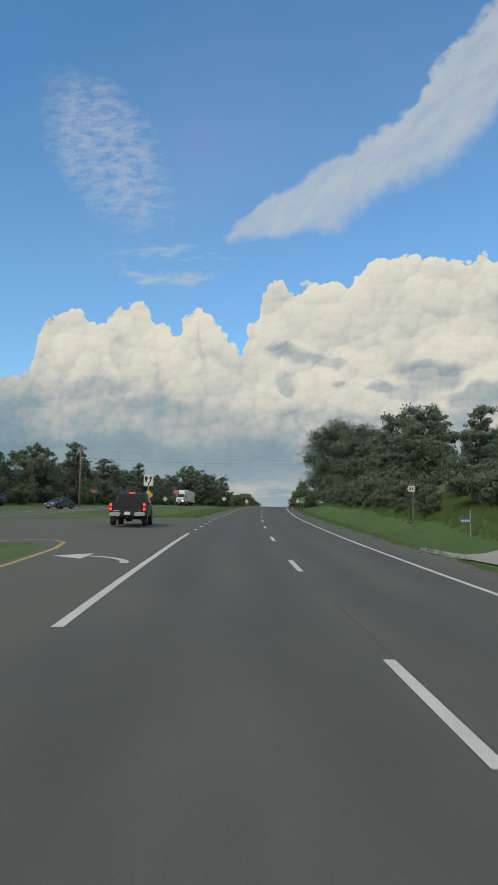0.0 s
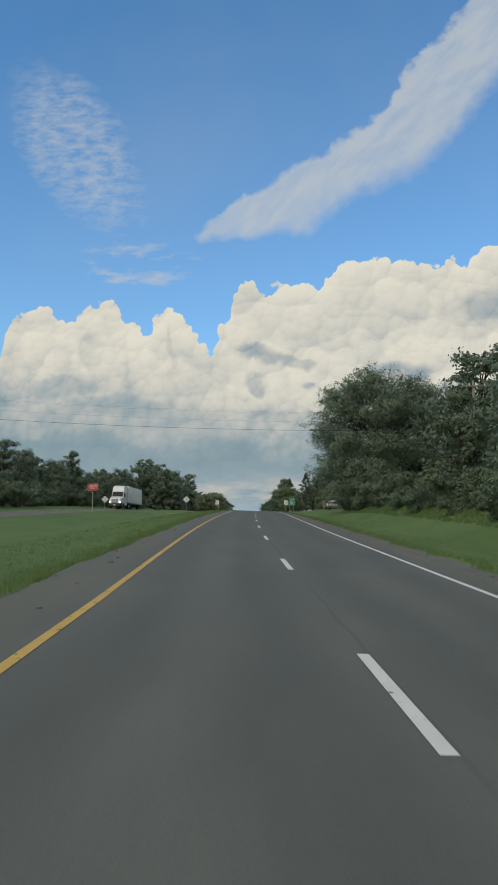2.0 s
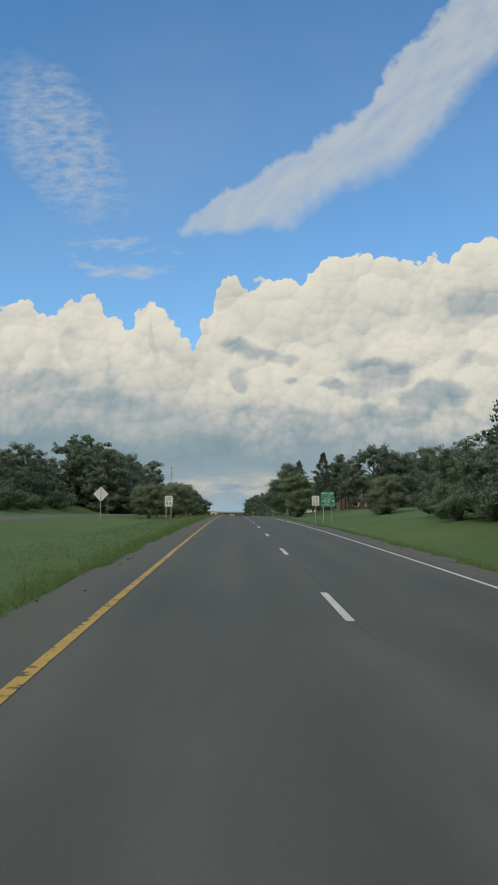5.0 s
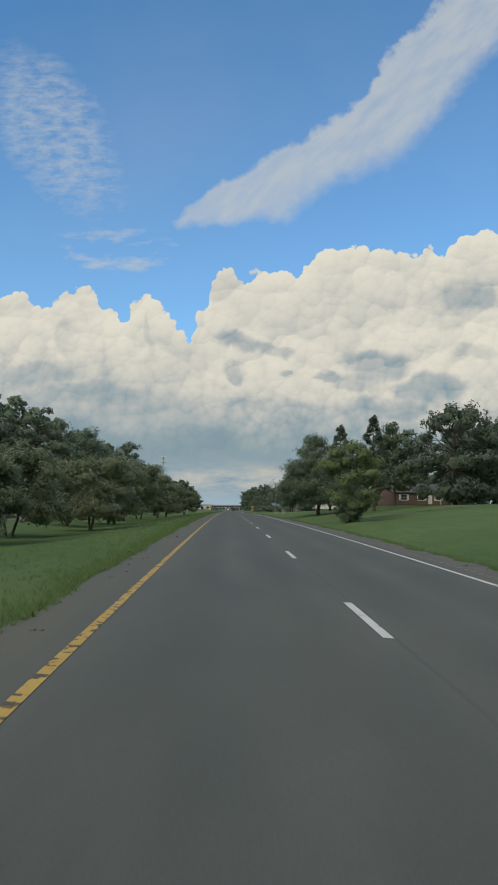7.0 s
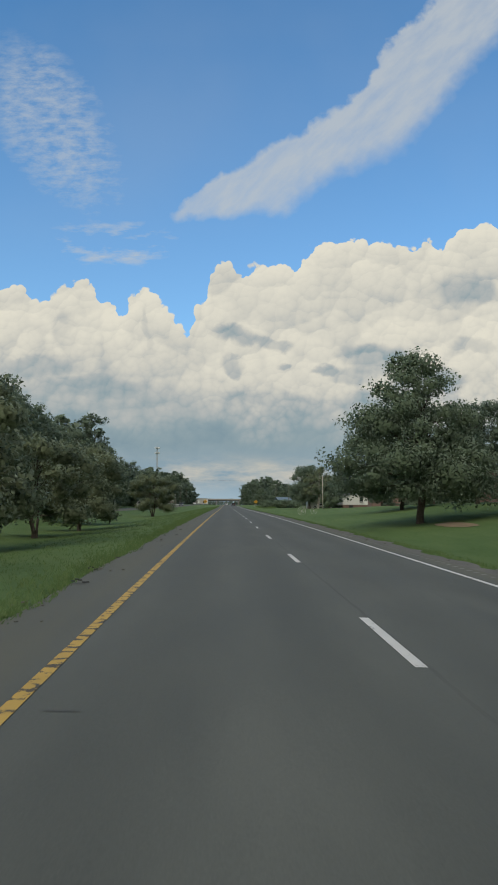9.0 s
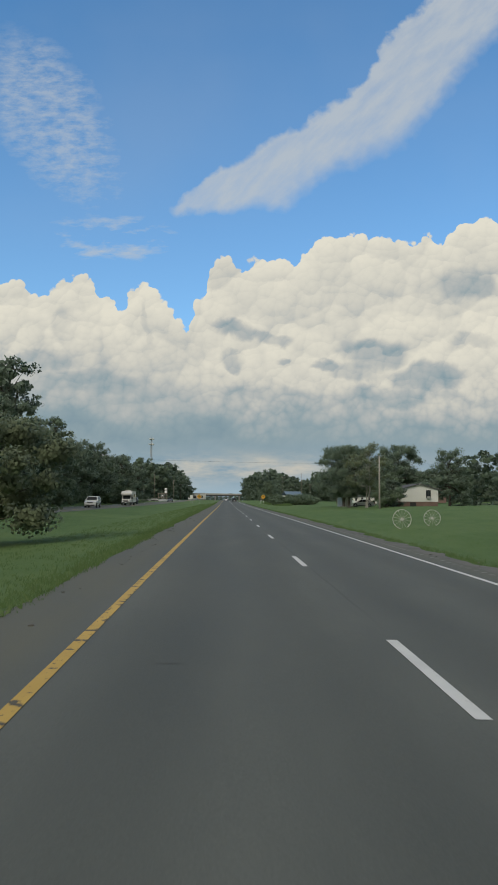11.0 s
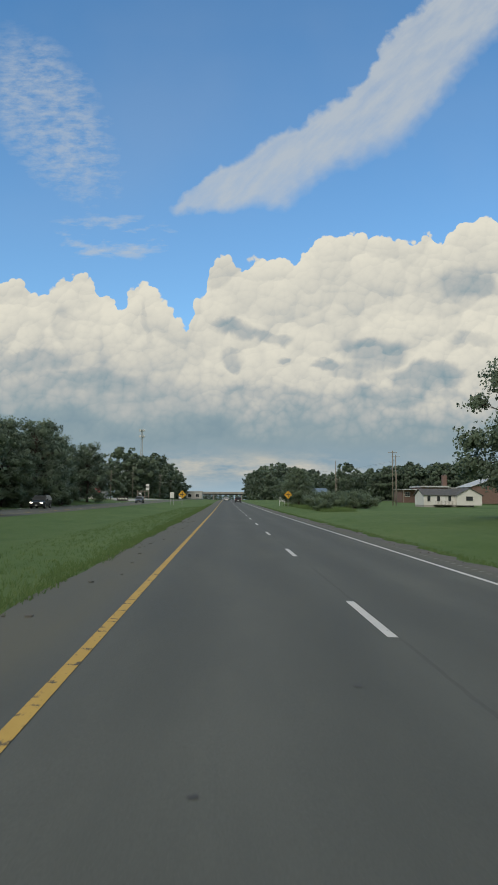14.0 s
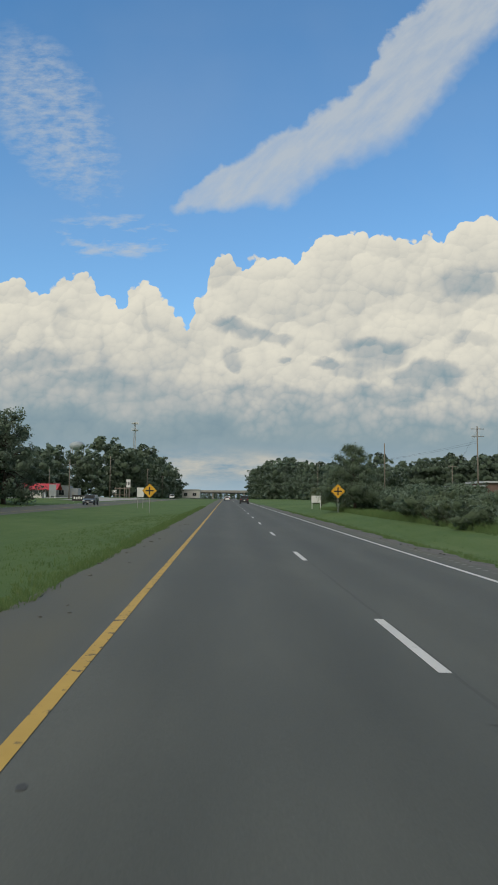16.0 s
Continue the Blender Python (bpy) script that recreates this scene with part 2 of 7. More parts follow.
sun = new("sun", bpy.data.lights.new("sun", "SUN"))
sun.data.energy, sun.data.angle, sun.data.color = 1.6, radians(35), (1.0, 0.92, 0.78)
aim = Vector((math.sin(SUN_AZIMUTH) * math.cos(SUN_ELEVATION), math.cos(SUN_AZIMUTH) * math.cos(SUN_ELEVATION), math.sin(SUN_ELEVATION)))
sun.rotation_euler = aim.to_track_quat("Z", "Y").to_euler()

# ---- materials ----
def principled(name, rough=0.8, metal=0.0):
    m = bpy.data.materials.new(name)
    n = Net(tree_of(m))
    b = n.node("ShaderNodeBsdfPrincipled")
    b.inputs["Roughness"].default_value, b.inputs["Metallic"].default_value = rough, metal
    n.link(b.outputs[0], n.node("ShaderNodeOutputMaterial").inputs[0])
    return m, n, b


def place_of(n):
    return n.node("ShaderNodeNewGeometry").outputs["Position"]


def bumped(n, b, height, strength, distance):
    k = n.node("ShaderNodeBump")
    k.inputs["Strength"].default_value, k.inputs["Distance"].default_value = strength, distance
    n.link(height, k.inputs["Height"])
    n.link(k.outputs[0], b.inputs["Normal"])


def surface(name, a, c, size=1.0, grain=30.0, rough=0.8, metal=0.0, bump=0.0, gloss=0.1, coat=0.0):
    """A weathered surface between two colours, mottled at a large and a fine size."""
    m, n, b = principled(name, rough, metal)
    v = n.node("ShaderNodeTexCoord").outputs["Object"]
    big, small = n.noise(v, size, 5.0, 0.6), n.noise(v, grain, 4.0, 0.6)
    both = n.math("ADD", n.math("MULTIPLY", big, 0.65), n.math("MULTIPLY", small, 0.35))
    n.put(b.inputs["Base Color"], n.ramp(both, [(0.32, a), (0.68, c)]))
    n.put(b.inputs["Roughness"], n.range(both, 0.3, 0.7, max(0.03, rough - gloss), min(1.0, rough + gloss)))
    b.inputs["Coat Weight"].default_value = coat
    if bump:
        bumped(n, b, small, bump, 0.01)
    return m


def asphalt_material():
    m, n, b = principled("asphalt", 0.85)
    v = place_of(n)
    uv = n.node("ShaderNodeUVMap")
    uu, ss, _ = n.split(uv.outputs[0])
    stone = n.node("ShaderNodeTexVoronoi")
    n.put(stone.inputs["Vector"], v)
    stone.inputs["Scale"].default_value = 70.0
    grit = n.noise(v, 55.0, 5.0, 0.7)
    blot = n.noise(n.join(uu, n.math("MULTIPLY", ss, 0.22), 0.0), 0.7, 6.0, 0.6)
    # paler, polished wheel tracks, an oily strip between them
    wave = n.math("COSINE", n.math("MULTIPLY", n.math("SUBTRACT", n.math("ABSOLUTE", uu), 0.93), 2 * math.pi / 1.83))
    seam = n.range(n.math("ABSOLUTE", n.math("SUBTRACT", n.math("ADD", uu, n.math("MULTIPLY", n.noise(n.join(0.0, ss, 0.0), 0.6, 3.0), 0.12)), 0.14)), 0.012, 0.03)
    tone = n.math("ADD", n.math("MULTIPLY", grit, 0.42), n.math("ADD", n.math("MULTIPLY", blot, 0.56), n.math("MULTIPLY", wave, -0.035)))
    col = n.ramp(tone, [(0.24, (.055, .060, .053)), (0.5, (.094, .101, .090)), (0.76, (.145, .153, .136))])
    col = n.mix(n.math("MULTIPLY", n.range(stone.outputs["Distance"], 0.10, 0.32, 1.0, 0.0), 0.35), col, (.17, .163, .145))
    col = n.mix(n.math("MAXIMUM", seam, n.range(n.noise(n.join(0.0, ss, 2.0), 0.05, 3.0), 0.45, 0.55, 0.65, 1.0)), (.052, .054, .049), col)
    # dust and fine soil on the paved edges
    dusty = n.math("MULTIPLY", n.range(n.math("ABSOLUTE", uu), 3.82, 4.3), n.range(blot, 0.25, 0.65, 0.40, 0.9))
    col = n.mix(dusty, col, (.122, .122, .094))
    n.put(b.inputs["Base Color"], col)
    n.put(b.inputs["Roughness"], n.range(blot, 0.3, 0.7, 0.78, 0.95))
    b.inputs["Specular IOR Level"].default_value = 0.4
    bumped(n, b, grit, 0.5, 0.006)
    return m


def grass_material():
    m, n, b = principled("grass", 0.9)
    v = place_of(n)
    xs, ys, _ = n.split(v)
    patchy, mid, blades = n.noise(v, 0.06, 5.0, 0.6), n.noise(n.join(xs, n.math("MULTIPLY", ys, 0.25), 0.0), 0.8, 5.0, 0.65), n.noise(v, 16.0, 4.0, 0.7)
    t = n.math("ADD", n.math("MULTIPLY", patchy, 0.40), n.math("ADD", n.math("MULTIPLY", mid, 0.35), n.math("MULTIPLY", blades, 0.25)))
    col = n.ramp(t, [(0.32, (.062, .108, .036)), (0.46, (.088, .146, .050)), (0.58, (.116, .172, .062)), (0.72, (.150, .182, .082))])
    bare = n.range(n.noise(v, 0.33, 4.0, 0.6), 0.70, 0.80)
    n.put(b.inputs["Base Color"], n.mix(n.math("MULTIPLY", bare, 0.5), col, (.15, .12, .075)))
    b.inputs["Specular IOR Level"].default_value = 0.15
    bumped(n, b, n.math("ADD", blades, mid), 0.8, 0.05)
    return m


def leaf_material(name, dark, mid, pale, through=0.25):
    m = bpy.data.materials.new(name)
    n = Net(tree_of(m))
    r = n.node("ShaderNodeNewGeometry").outputs["Random Per Island"]
    o = n.node("ShaderNodeObjectInfo").outputs["Random"]
    fleck = n.noise(place_of(n), 4.5, 4.0, 0.7)
    t = n.math("ADD", n.math("ADD", n.math("MULTIPLY", r, 0.26), n.math("MULTIPLY", o, 0.34)), n.range(fleck, 0.3, 0.7, 0.0, 0.3))
    col = n.ramp(t, [(0.0, dark), (0.55, mid), (1.0, pale)])
    d, tr = n.node("ShaderNodeBsdfPrincipled"), n.node("ShaderNodeBsdfTranslucent")
    d.inputs["Roughness"].default_value = 0.6
    d.inputs["Specular IOR Level"].default_value = 0.25
    # pale green sheen put in to lift dark foliage, standing in for haze
    d.inputs["Sheen Weight"].default_value, d.inputs["Sheen Roughness"].default_value = 0.65, 0.6
    d.inputs["Sheen Tint"].default_value = (.56, .68, .58, 1)
    n.link(col, d.inputs["Base Color"])
    n.link(col, tr.inputs[0])
    bumped(n, d, fleck, 0.25, 0.25)
    mx = n.node("ShaderNodeMixShader")
    mx.inputs[0].default_value = through
    n.link(d.outputs[0], mx.inputs[1])
    n.link(tr.outputs[0], mx.inputs[2])
    n.link(mx.outputs[0], n.node("ShaderNodeOutputMaterial").inputs[0])
    return m


def paint_material(name, clean, rate=1.0):
    """Road paint, chipped through to the asphalt in places."""
    m, n, b = principled(name, 0.75)
    v = place_of(n)
    uv = n.node("ShaderNodeUVMap").outputs[0]
    uu, ss, _ = n.split(uv)
    chip = n.noise(v, 9.0, 6.0, 0.75)
    cut = n.noise(n.join(n.math("MULTIPLY", uu, 0.7), ss, 0.0), 3.8 * rate, 5.0, 0.65)
    # chipped worst where the seal coat is oldest
    fresh = n.math("SUBTRACT", 1.0, n.math("MULTIPLY", n.range(ss, 120.0, 190.0, 0.55, 1.0), n.range(ss, 300.0, 380.0, 1.0, 0.72)))
    cut = n.math("SUBTRACT", cut, n.math("MULTIPLY", fresh, 0.13 * rate))
    worn = n.math("MAXIMUM", n.range(chip, 0.62, 0.70), n.range(cut, 0.70 - 0.13 * rate, 0.706 - 0.13 * rate))
    dirt = n.noise(v, 1.3, 4.0, 0.6)
    col = n.mix(n.range(dirt, 0.35, 0.75, 0.0, 0.35), clean, (clean[0] * 0.55, clean[1] * 0.55, clean[2] * 0.58))
    n.put(b.inputs["Base Color"], n.mix(n.math("MULTIPLY", worn, 0.95), col, (.062, .058, .048)))
    bumped(n, b, chip, 0.3, 0.004)
    return m


ASPHALT = asphalt_material()
GRASS = grass_material()
WHITE_PAINT = paint_material("white_road_paint", (.62, .62, .59), 0.6)
YELLOW_PAINT = paint_material("yellow_road_paint", (.52, .34, .075), 1.2)
GRAVEL = surface("gravel", (.074, .073, .065), (.165, .158, .140), 0.9, 26.0, 0.95, bump=0.8)
CONCRETE = surface("concrete", (.26, .25, .23), (.42, .41, .38), 0.6, 20.0, 0.9, bump=0.3)
BARK = surface("bark", (.045, .036, .028), (.12, .10, .08), 3.0, 24.0, 0.95, bump=1.0)
PALE_BARK = surface("pale_bark", (.22, .20, .17), (.42, .40, .36), 2.0, 14.0, 0.9, bump=0.6)
OAK_LEAF = leaf_material("oak_leaf", (0.092, 0.134, 0.092), (0.13, 0.181, 0.116), (0.166, 0.218, 0.132), 0.42)
MAPLE_LEAF = leaf_material("maple_leaf", (0.095, 0.139, 0.084), (0.132, 0.184, 0.104), (0.166, 0.22, 0.12), 0.42)
LIGHT_LEAF = leaf_material("light_leaf", (0.120, 0.175, 0.062), (0.155, 0.215, 0.078), (0.190, 0.245, 0.095), 0.38)
MYRTLE_LEAF = leaf_material("myrtle_leaf", (.112, .145, .078), (.150, .182, .094), (.192, .212, .110), 0.38)
PINE_LEAF = leaf_material("pine_leaf", (0.068, 0.098, 0.07), (0.09, 0.126, 0.084), (0.112, 0.148, 0.094), 0.38)
FAR_WOOD_LEAF = leaf_material("far_wood_leaf", (0.072, 0.108, 0.068), (0.1, 0.144, 0.086), (0.132, 0.178, 0.1), 0.38)
SHRUB_LEAF = leaf_material("shrub_leaf", (0.072, 0.106, 0.054), (0.098, 0.138, 0.066), (0.13, 0.166, 0.082), 0.38)
BLADE = bpy.data.materials.new("grass_blade")
n = Net(tree_of(BLADE))
b = n.node("ShaderNodeBsdfPrincipled")
b.inputs["Roughness"].default_value, b.inputs["Specular IOR Level"].default_value = 0.9, 0.1
n.link(n.ramp(n.node("ShaderNodeNewGeometry").outputs["Random Per Island"], [(0.0, (.060, .106, .036)), (0.6, (.078, .130, .046)), (1.0, (.106, .150, .058))]), b.inputs["Base Color"])
n.link(b.outputs[0], n.node("ShaderNodeOutputMaterial").inputs[0])


# ---- mesh helpers ----
def mesh_of(bm, name):
    me = bpy.data.meshes.new(name)
    bm.to_mesh(me)
    bm.free()
    return me


def part(name, bm, material, parent=None, label="", smooth=False):
    """Links a bmesh as one mesh object under a thing or a part."""
    me = mesh_of(bm, name)
    me.materials.append(material)
    if smooth:
        me.shade_smooth()
    ob = new(name, me)
    if parent is not None:
        ob.parent = parent
    if label:
        ob["label"] = label
    return ob


def thing(name, m, label, category, group="", kind=""):
    ob = new(name)
    ob.empty_display_size = 0.2
    ob.matrix_world = m
    return tagged(ob, label, category, group, kind)


def sheet(name, verts, faces, material, uvs=None):
    me = bpy.data.meshes.new(name)
    me.from_pydata(verts, [], faces)
    me.materials.append(material)
    if uvs is not None:
        lay = me.uv_layers.new(name="UVMap")
        idx = np.empty(len(me.loops), dtype=np.int64)
        me.loops.foreach_get("vertex_index", idx)
        lay.data.foreach_set("uv", np.asarray(uvs, dtype=np.float32)[idx].ravel())
    me.update()
    return me


def box(bm, at, size, turn=None, bevel=0.0):
    """A box about its centre, its edges rounded by bevel."""
    b2 = bmesh.new()
    bmesh.ops.create_cube(b2, size=1.0)
    for v in b2.verts:
        v.co = Vector((v.co.x * size[0], v.co.y * size[1], v.co.z * size[2]))
    if bevel:
        bmesh.ops.bevel(b2, geom=list(b2.edges), offset=bevel, segments=2, affect="EDGES", clamp_overlap=True)
    m = Matrix.Translation(at) @ (turn.to_4x4() if turn is not None else Matrix())
    graft(bm, b2, m)


def graft(bm, other, m):
    table = [bm.verts.new(m @ v.co) for v in other.verts]
    other.verts.index_update()
    for f in other.faces:
        try:
            bm.faces.new([table[v.index] for v in f.verts])
        except ValueError:
            pass
    other.free()


def rod(bm, a, b, r0, r1=None, n=8, cap=True):
    """A tapered round bar from a to b."""
    a, b = Vector(a), Vector(b)
    r1 = r0 if r1 is None else r1
    d = (b - a).normalized()
    e = d.orthogonal().normalized()
    f = d.cross(e)
    rings = []
    for p, r in ((a, r0), (b, r1)):
        rings.append([bm.verts.new(p + (e * math.cos(2 * math.pi * i / n) + f * math.sin(2 * math.pi * i / n)) * r) for i in range(n)])
    for i in range(n):
        bm.faces.new((rings[0][i], rings[0][(i + 1) % n], rings[1][(i + 1) % n], rings[1][i]))
    if cap:
        bm.faces.new(rings[1])
        bm.faces.new(rings[0][::-1])


def slab(bm, outline, y0, y1):
    """A plate with an outline in x and z, from y0 to y1."""
    a = [bm.verts.new((x, y0, z)) for x, z in outline]
    b = [bm.verts.new((x, y1, z)) for x, z in outline]
    n = len(outline)
    bm.faces.new(a)
    bm.faces.new(b[::-1])
    for i in range(n):
        bm.faces.new((a[(i + 1) % n], a[i], b[i], b[(i + 1) % n]))


def shape(maker, *args, **kw):
    bm = bmesh.new()
    maker(bm, *args, **kw)
    return bm


# ---- lie of the land ----
RISE_S = [-200, 20, 80, 130, 180, 240, 300, 360, 440, 520, 600, 700, 900]
RISE_R = [6.0, 5.2, 4.2, 3.2, 2.6, 2.0, 2.0, 2.2, 1.0, 0.2, -0.2, 0.2, 0.5]
RISE_L = [0.2, 0.3, 0.5, 0.5, 0.5, 0.8, 2.0, 3.0, 3.2, 2.4, 0.9, 0.6, 0.5]


def smooth01(x):
    x = np.clip(x, 0, 1)
    return x * x * (3 - 2 * x)


def land(s, u):
    """Height of the ground, from arrays or numbers of station and offset."""
    s, u = np.asarray(s, float), np.asarray(u, float)
    base = np.interp(s, ST, R_Z) - CROSSFALL * np.clip(u, -5.6, 5.4)
    right = smooth01((u - 8.0) / 24.0) * np.interp(s, RISE_S, RISE_R) * (1 + 0.15 * smooth01((u - 30) / 60))
    ditch = -0.38 * np.exp(-((u - 8.2) / 1.7) ** 2) - 0.05 * smooth01((u - 5.2) / 0.4)
    left = smooth01((-u - 32.5) / 13.0) * np.interp(s, RISE_S, RISE_L) + smooth01((-u - 52) / 18.0) * 2.2 * smooth01((640 - s) / 60)
    brushy = smooth01((s - 30) / 14) * smooth01((150 - s) / 25)
    right = right + 1.15 * smooth01((u - 8.4) / 4.6) * brushy * smooth01((40 - u) / 20)
    ditch = ditch * (1 - 0.75 * brushy)
    swale = -0.42 * np.exp(-((u + 12.5) / 4.0) ** 2) * smooth01((s - 58) / 14)
    far = np.hypot(np.maximum(np.abs(u) - 70, 0), np.maximum(s - 900, 0))
    roll = 0.10 * np.sin(s * 0.11 + u * 0.3) * np.sin(u * 0.23 - s * 0.05) * smooth01((np.abs(u + 12.5) - 20) / 6)
    return base + right + ditch + left + swale + roll - 0.004 * np.maximum(far - 150, 0) * (far > 150) * 0.5


def flat_many(s, u):
    sc = np.clip(s, ST[0], ST[-1])
    c = np.interp(sc, ST, R_HEAD)
    c2 = c + (-0.032 - c) * np.clip((np.abs(u) - 60) / 300, 0, 1)
    x = np.interp(sc, ST, R_X) + u * np.cos(c2) + (s - sc) * np.sin(c)
    y = np.interp(sc, ST, R_Y) - u * np.sin(c2) + (s - sc) * np.cos(c)
    return x, y


def spot(s, u, dz=0.0, turn=0.0, lean=0.0):
    """A pose on the ground at a station and an offset; its y axis points along the road, turned to the left by turn degrees."""
    x, y = flat(s, u)
    return pose(x, y, float(land(s, u)) + dz, 0, lean, -math.degrees(head(s)) + turn)


def ground():
    s = np.concatenate([np.arange(-700, -60, 40), np.arange(-60, 640, 2.5), np.arange(640, 1000, 12), np.arange(1000, 4600, 120)]).astype(float)
    u = np.concatenate([[-3800, -2400, -1400, -800, -450, -250, -160, -110, -85], np.arange(-70, -34, 3), np.arange(-34, -3, 1.0),
                        np.arange(-3, 3.1, 3), np.arange(4, 20, 0.8), np.arange(20, 62, 3), [70, 90, 130, 200, 320, 520, 900, 1600, 2600, 3800]]).astype(float)
    S, U = np.meshgrid(s, u, indexing="ij")
    Zg = land(S, U)
    # the ground lies under the paving
    under = ((U > -4.6) & (U < 5.0)) | ((U > -30.4) & (U < -20.8)) | ((U > -21) & (U < -4) & (S > 26.5) & (S < 53)) | ((U > -7.3) & (U < -4) & (S < 60))
    Zg = Zg - 0.07 * under - 0.03 * ((U > -5.6) & (U < 5.0))
    x, y = flat_many(S, U)
    n, m = len(s), len(u)
    verts = np.stack([x, y, Zg], -1).reshape(-1, 3).tolist()
    faces = [(i * m + j, i * m + j + 1, (i + 1) * m + j + 1, (i + 1) * m + j) for i in range(n - 1) for j in range(m - 1)]
    me = sheet("ground", verts, faces, GRASS)
    me.shade_smooth()
    return tagged(new("ground", me), "mown green roadside grass over gently rising land", "ground", kind="structure")


def strip(name, s_values, offsets, material, lift, label="", category="", z_of=road_z, thick=0.0):
    """A band along the road between offsets, which may change with the station."""
    verts, uvs, faces = [], [], []
    cols = len(offsets)
    for s in s_values:
        for off in offsets:
            u = off(s) if callable(off) else off
            x, y = flat(s, u)
            verts.append((x, y, z_of(s, u) + lift))
            uvs.append((u, s))
    for i in range(len(s_values) - 1):
        for j in range(cols - 1):
            a = i * cols + j
            faces.append((a, a + 1, a + cols + 1, a + cols))
    me = sheet(name, verts, faces, material, uvs)
    ob = new(name, me)
    if label:
        tagged(ob, label, category, kind="structure")
    return ob


def ribbon(name, pts, width, material, parent, lift=0.006, label=""):
    """A painted line through stations and offsets."""
    dense = []
    for (s0, u0), (s1, u1) in zip(pts, pts[1:]):
        k = max(1, int(abs(s1 - s0) + abs(u1 - u0)))
        dense += [(s0 + (s1 - s0) * i / k, u0 + (u1 - u0) * i / k) for i in range(k)]
    dense.append(pts[-1])
    verts, uvs, faces = [], [], []
    for i, (s, u) in enumerate(dense):
        a, b = dense[max(0, i - 1)], dense[min(len(dense) - 1, i + 1)]
        ds, du = b[0] - a[0], b[1] - a[1]
        k = width / 2 / math.hypot(ds, du)
        for side in (-1, 1):
            ss, uu = s - side * du * k, u + side * ds * k
            x, y = flat(ss, uu)
            verts.append((x, y, road_z(ss, uu) + lift))
            uvs.append((side * width / 2, s + u * 0.3))
    for i in range(len(dense) - 1):
        faces.append((2 * i, 2 * i + 1, 2 * i + 3, 2 * i + 2))
    ob = new(name, sheet(name, verts, faces, material, uvs))
    ob.parent = parent
    if label:
        ob["label"] = label
    return ob


def paved_edge(s):
    """Offset of the left edge of the paving."""
    return float(np.interp(s, [60, 90, 220, 300, 500], [-5.4, -5.05, -4.85, -5.1, -5.35])) + .05 * math.sin(s * .7) + .04 * math.sin(s * 1.9)


ground()
NEAR = np.concatenate([np.arange(-80, 640, 2.0), np.arange(640, 1300, 20.0)]).tolist()
road = strip("road", NEAR, [paved_edge, -3.7, -1.8, 0, 1.8, 3.7, 4.75], ASPHALT, 0.0, "grey worn asphalt carriageway with two lanes and paved edges", "road")
far_road = strip("road", NEAR, [-30.6, -27.0, -25.2, -21.6, -20.6], ASPHALT, 0.0, "grey asphalt carriageway of the other direction", "road", z_of=lambda s, u: road_z(s, -5.6) - 0.02 * abs(u + 25.2) + 0.05)
shoulder = strip("gravel_shoulder", np.arange(-80, 640, 1.0).tolist(),
                 [4.70, lambda s: 5.35 + 0.22 * math.sin(s * 0.9) * math.sin(s * 0.37) + 0.16 * math.sin(s * 2.3)], GRAVEL, -0.012,
                 "narrow shoulder of grey gravel and dirt beside the road", "shoulder")
shoulder.data.shade_smooth()


def crossover():
    """The paved turning lane and the opening through the median."""
    verts, uvs, faces = [], [], []

    def quad_rows(s_list, lo, hi):
        first = True
        for s in s_list:
            a, b = lo(s), hi(s)
            for k in range(5):
                u = a + (b - a) * k / 4
                x, y = flat(s, u)
                verts.append((x, y, road_z(s, u) + (-0.012 if u > -3.9 else 0.004)))
                uvs.append((u, s))
            if not first:
                n = len(verts)
                for k in range(4):
                    faces.append((n - 10 + k, n - 9 + k, n - 4 + k, n - 5 + k))
            first = False

    near = lambda s: -3.85
    quad_rows(np.arange(-80, 25.01, 0.5).tolist(), lambda s: float(np.interp(s, [-80, 15, 20, 23, 25], [-7.35, -7.35, -7.5, -8.0, -9.0])), near)
    quad_rows(np.arange(14, 25.01, 0.5).tolist(), lambda s: -20.7, lambda s: float(np.interp(s, [14, 18, 21, 24, 25], [-20.6, -16.5, -13.4, -10.4, -9.0])))
    quad_rows(np.arange(25, 66.01, 0.5).tolist(), lambda s: float(np.interp(s, [25, 50, 53, 54.5, 55.5, 58, 63, 66], [-20.7, -20.7, -14, -10, -7.5, -6.4, -5.5, -5.44])), near)
    ob = new("median_crossing", sheet("median_crossing", verts, faces, ASPHALT, uvs))
    return tagged(ob, "asphalt turning lane and opening through the grass median", "pavement", kind="structure")


crossing = crossover()

# ---- road paint ----
DASH_END, DASH_STEP = 7.51, 12.19
for k in range(-3, 62):
    end = DASH_END + DASH_STEP * k
    ribbon("lane_dash", [(end - 3.05, 0), (end, 0)], 0.14, WHITE_PAINT, road)
ribbon("edge_line", [(-80, 3.5), (70, 3.5), (85, 3.68), (110, 3.84), (150, 3.9), (300, 3.82), (900, 3.76)], 0.14, WHITE_PAINT, road, label="white edge line")
ribbon("median_line", [(54.5, -9.2), (55.6, -7.6), (57.2, -6.0), (59.4, -4.7), (62, -4.05), (66, -3.72), (72, -3.63), (80, -3.61), (145, -3.56), (190, -3.72), (215, -3.80), (300, -3.77), (365, -3.71), (430, -3.66), (500, -3.64), (900, -3.64)], 0.14, YELLOW_PAINT, road,
       label="chipped yellow edge line beside the median")
ribbon("turn_lane_line", [(8.9, -3.94), (20, -3.9), (33, -3.92)], 0.16, WHITE_PAINT, road)
for k in range(6):
    ribbon("lane_dot", [(36.3 + 4.2 * k, -3.88), (37.4 + 4.2 * k, -3.88)], 0.16, WHITE_PAINT, road)
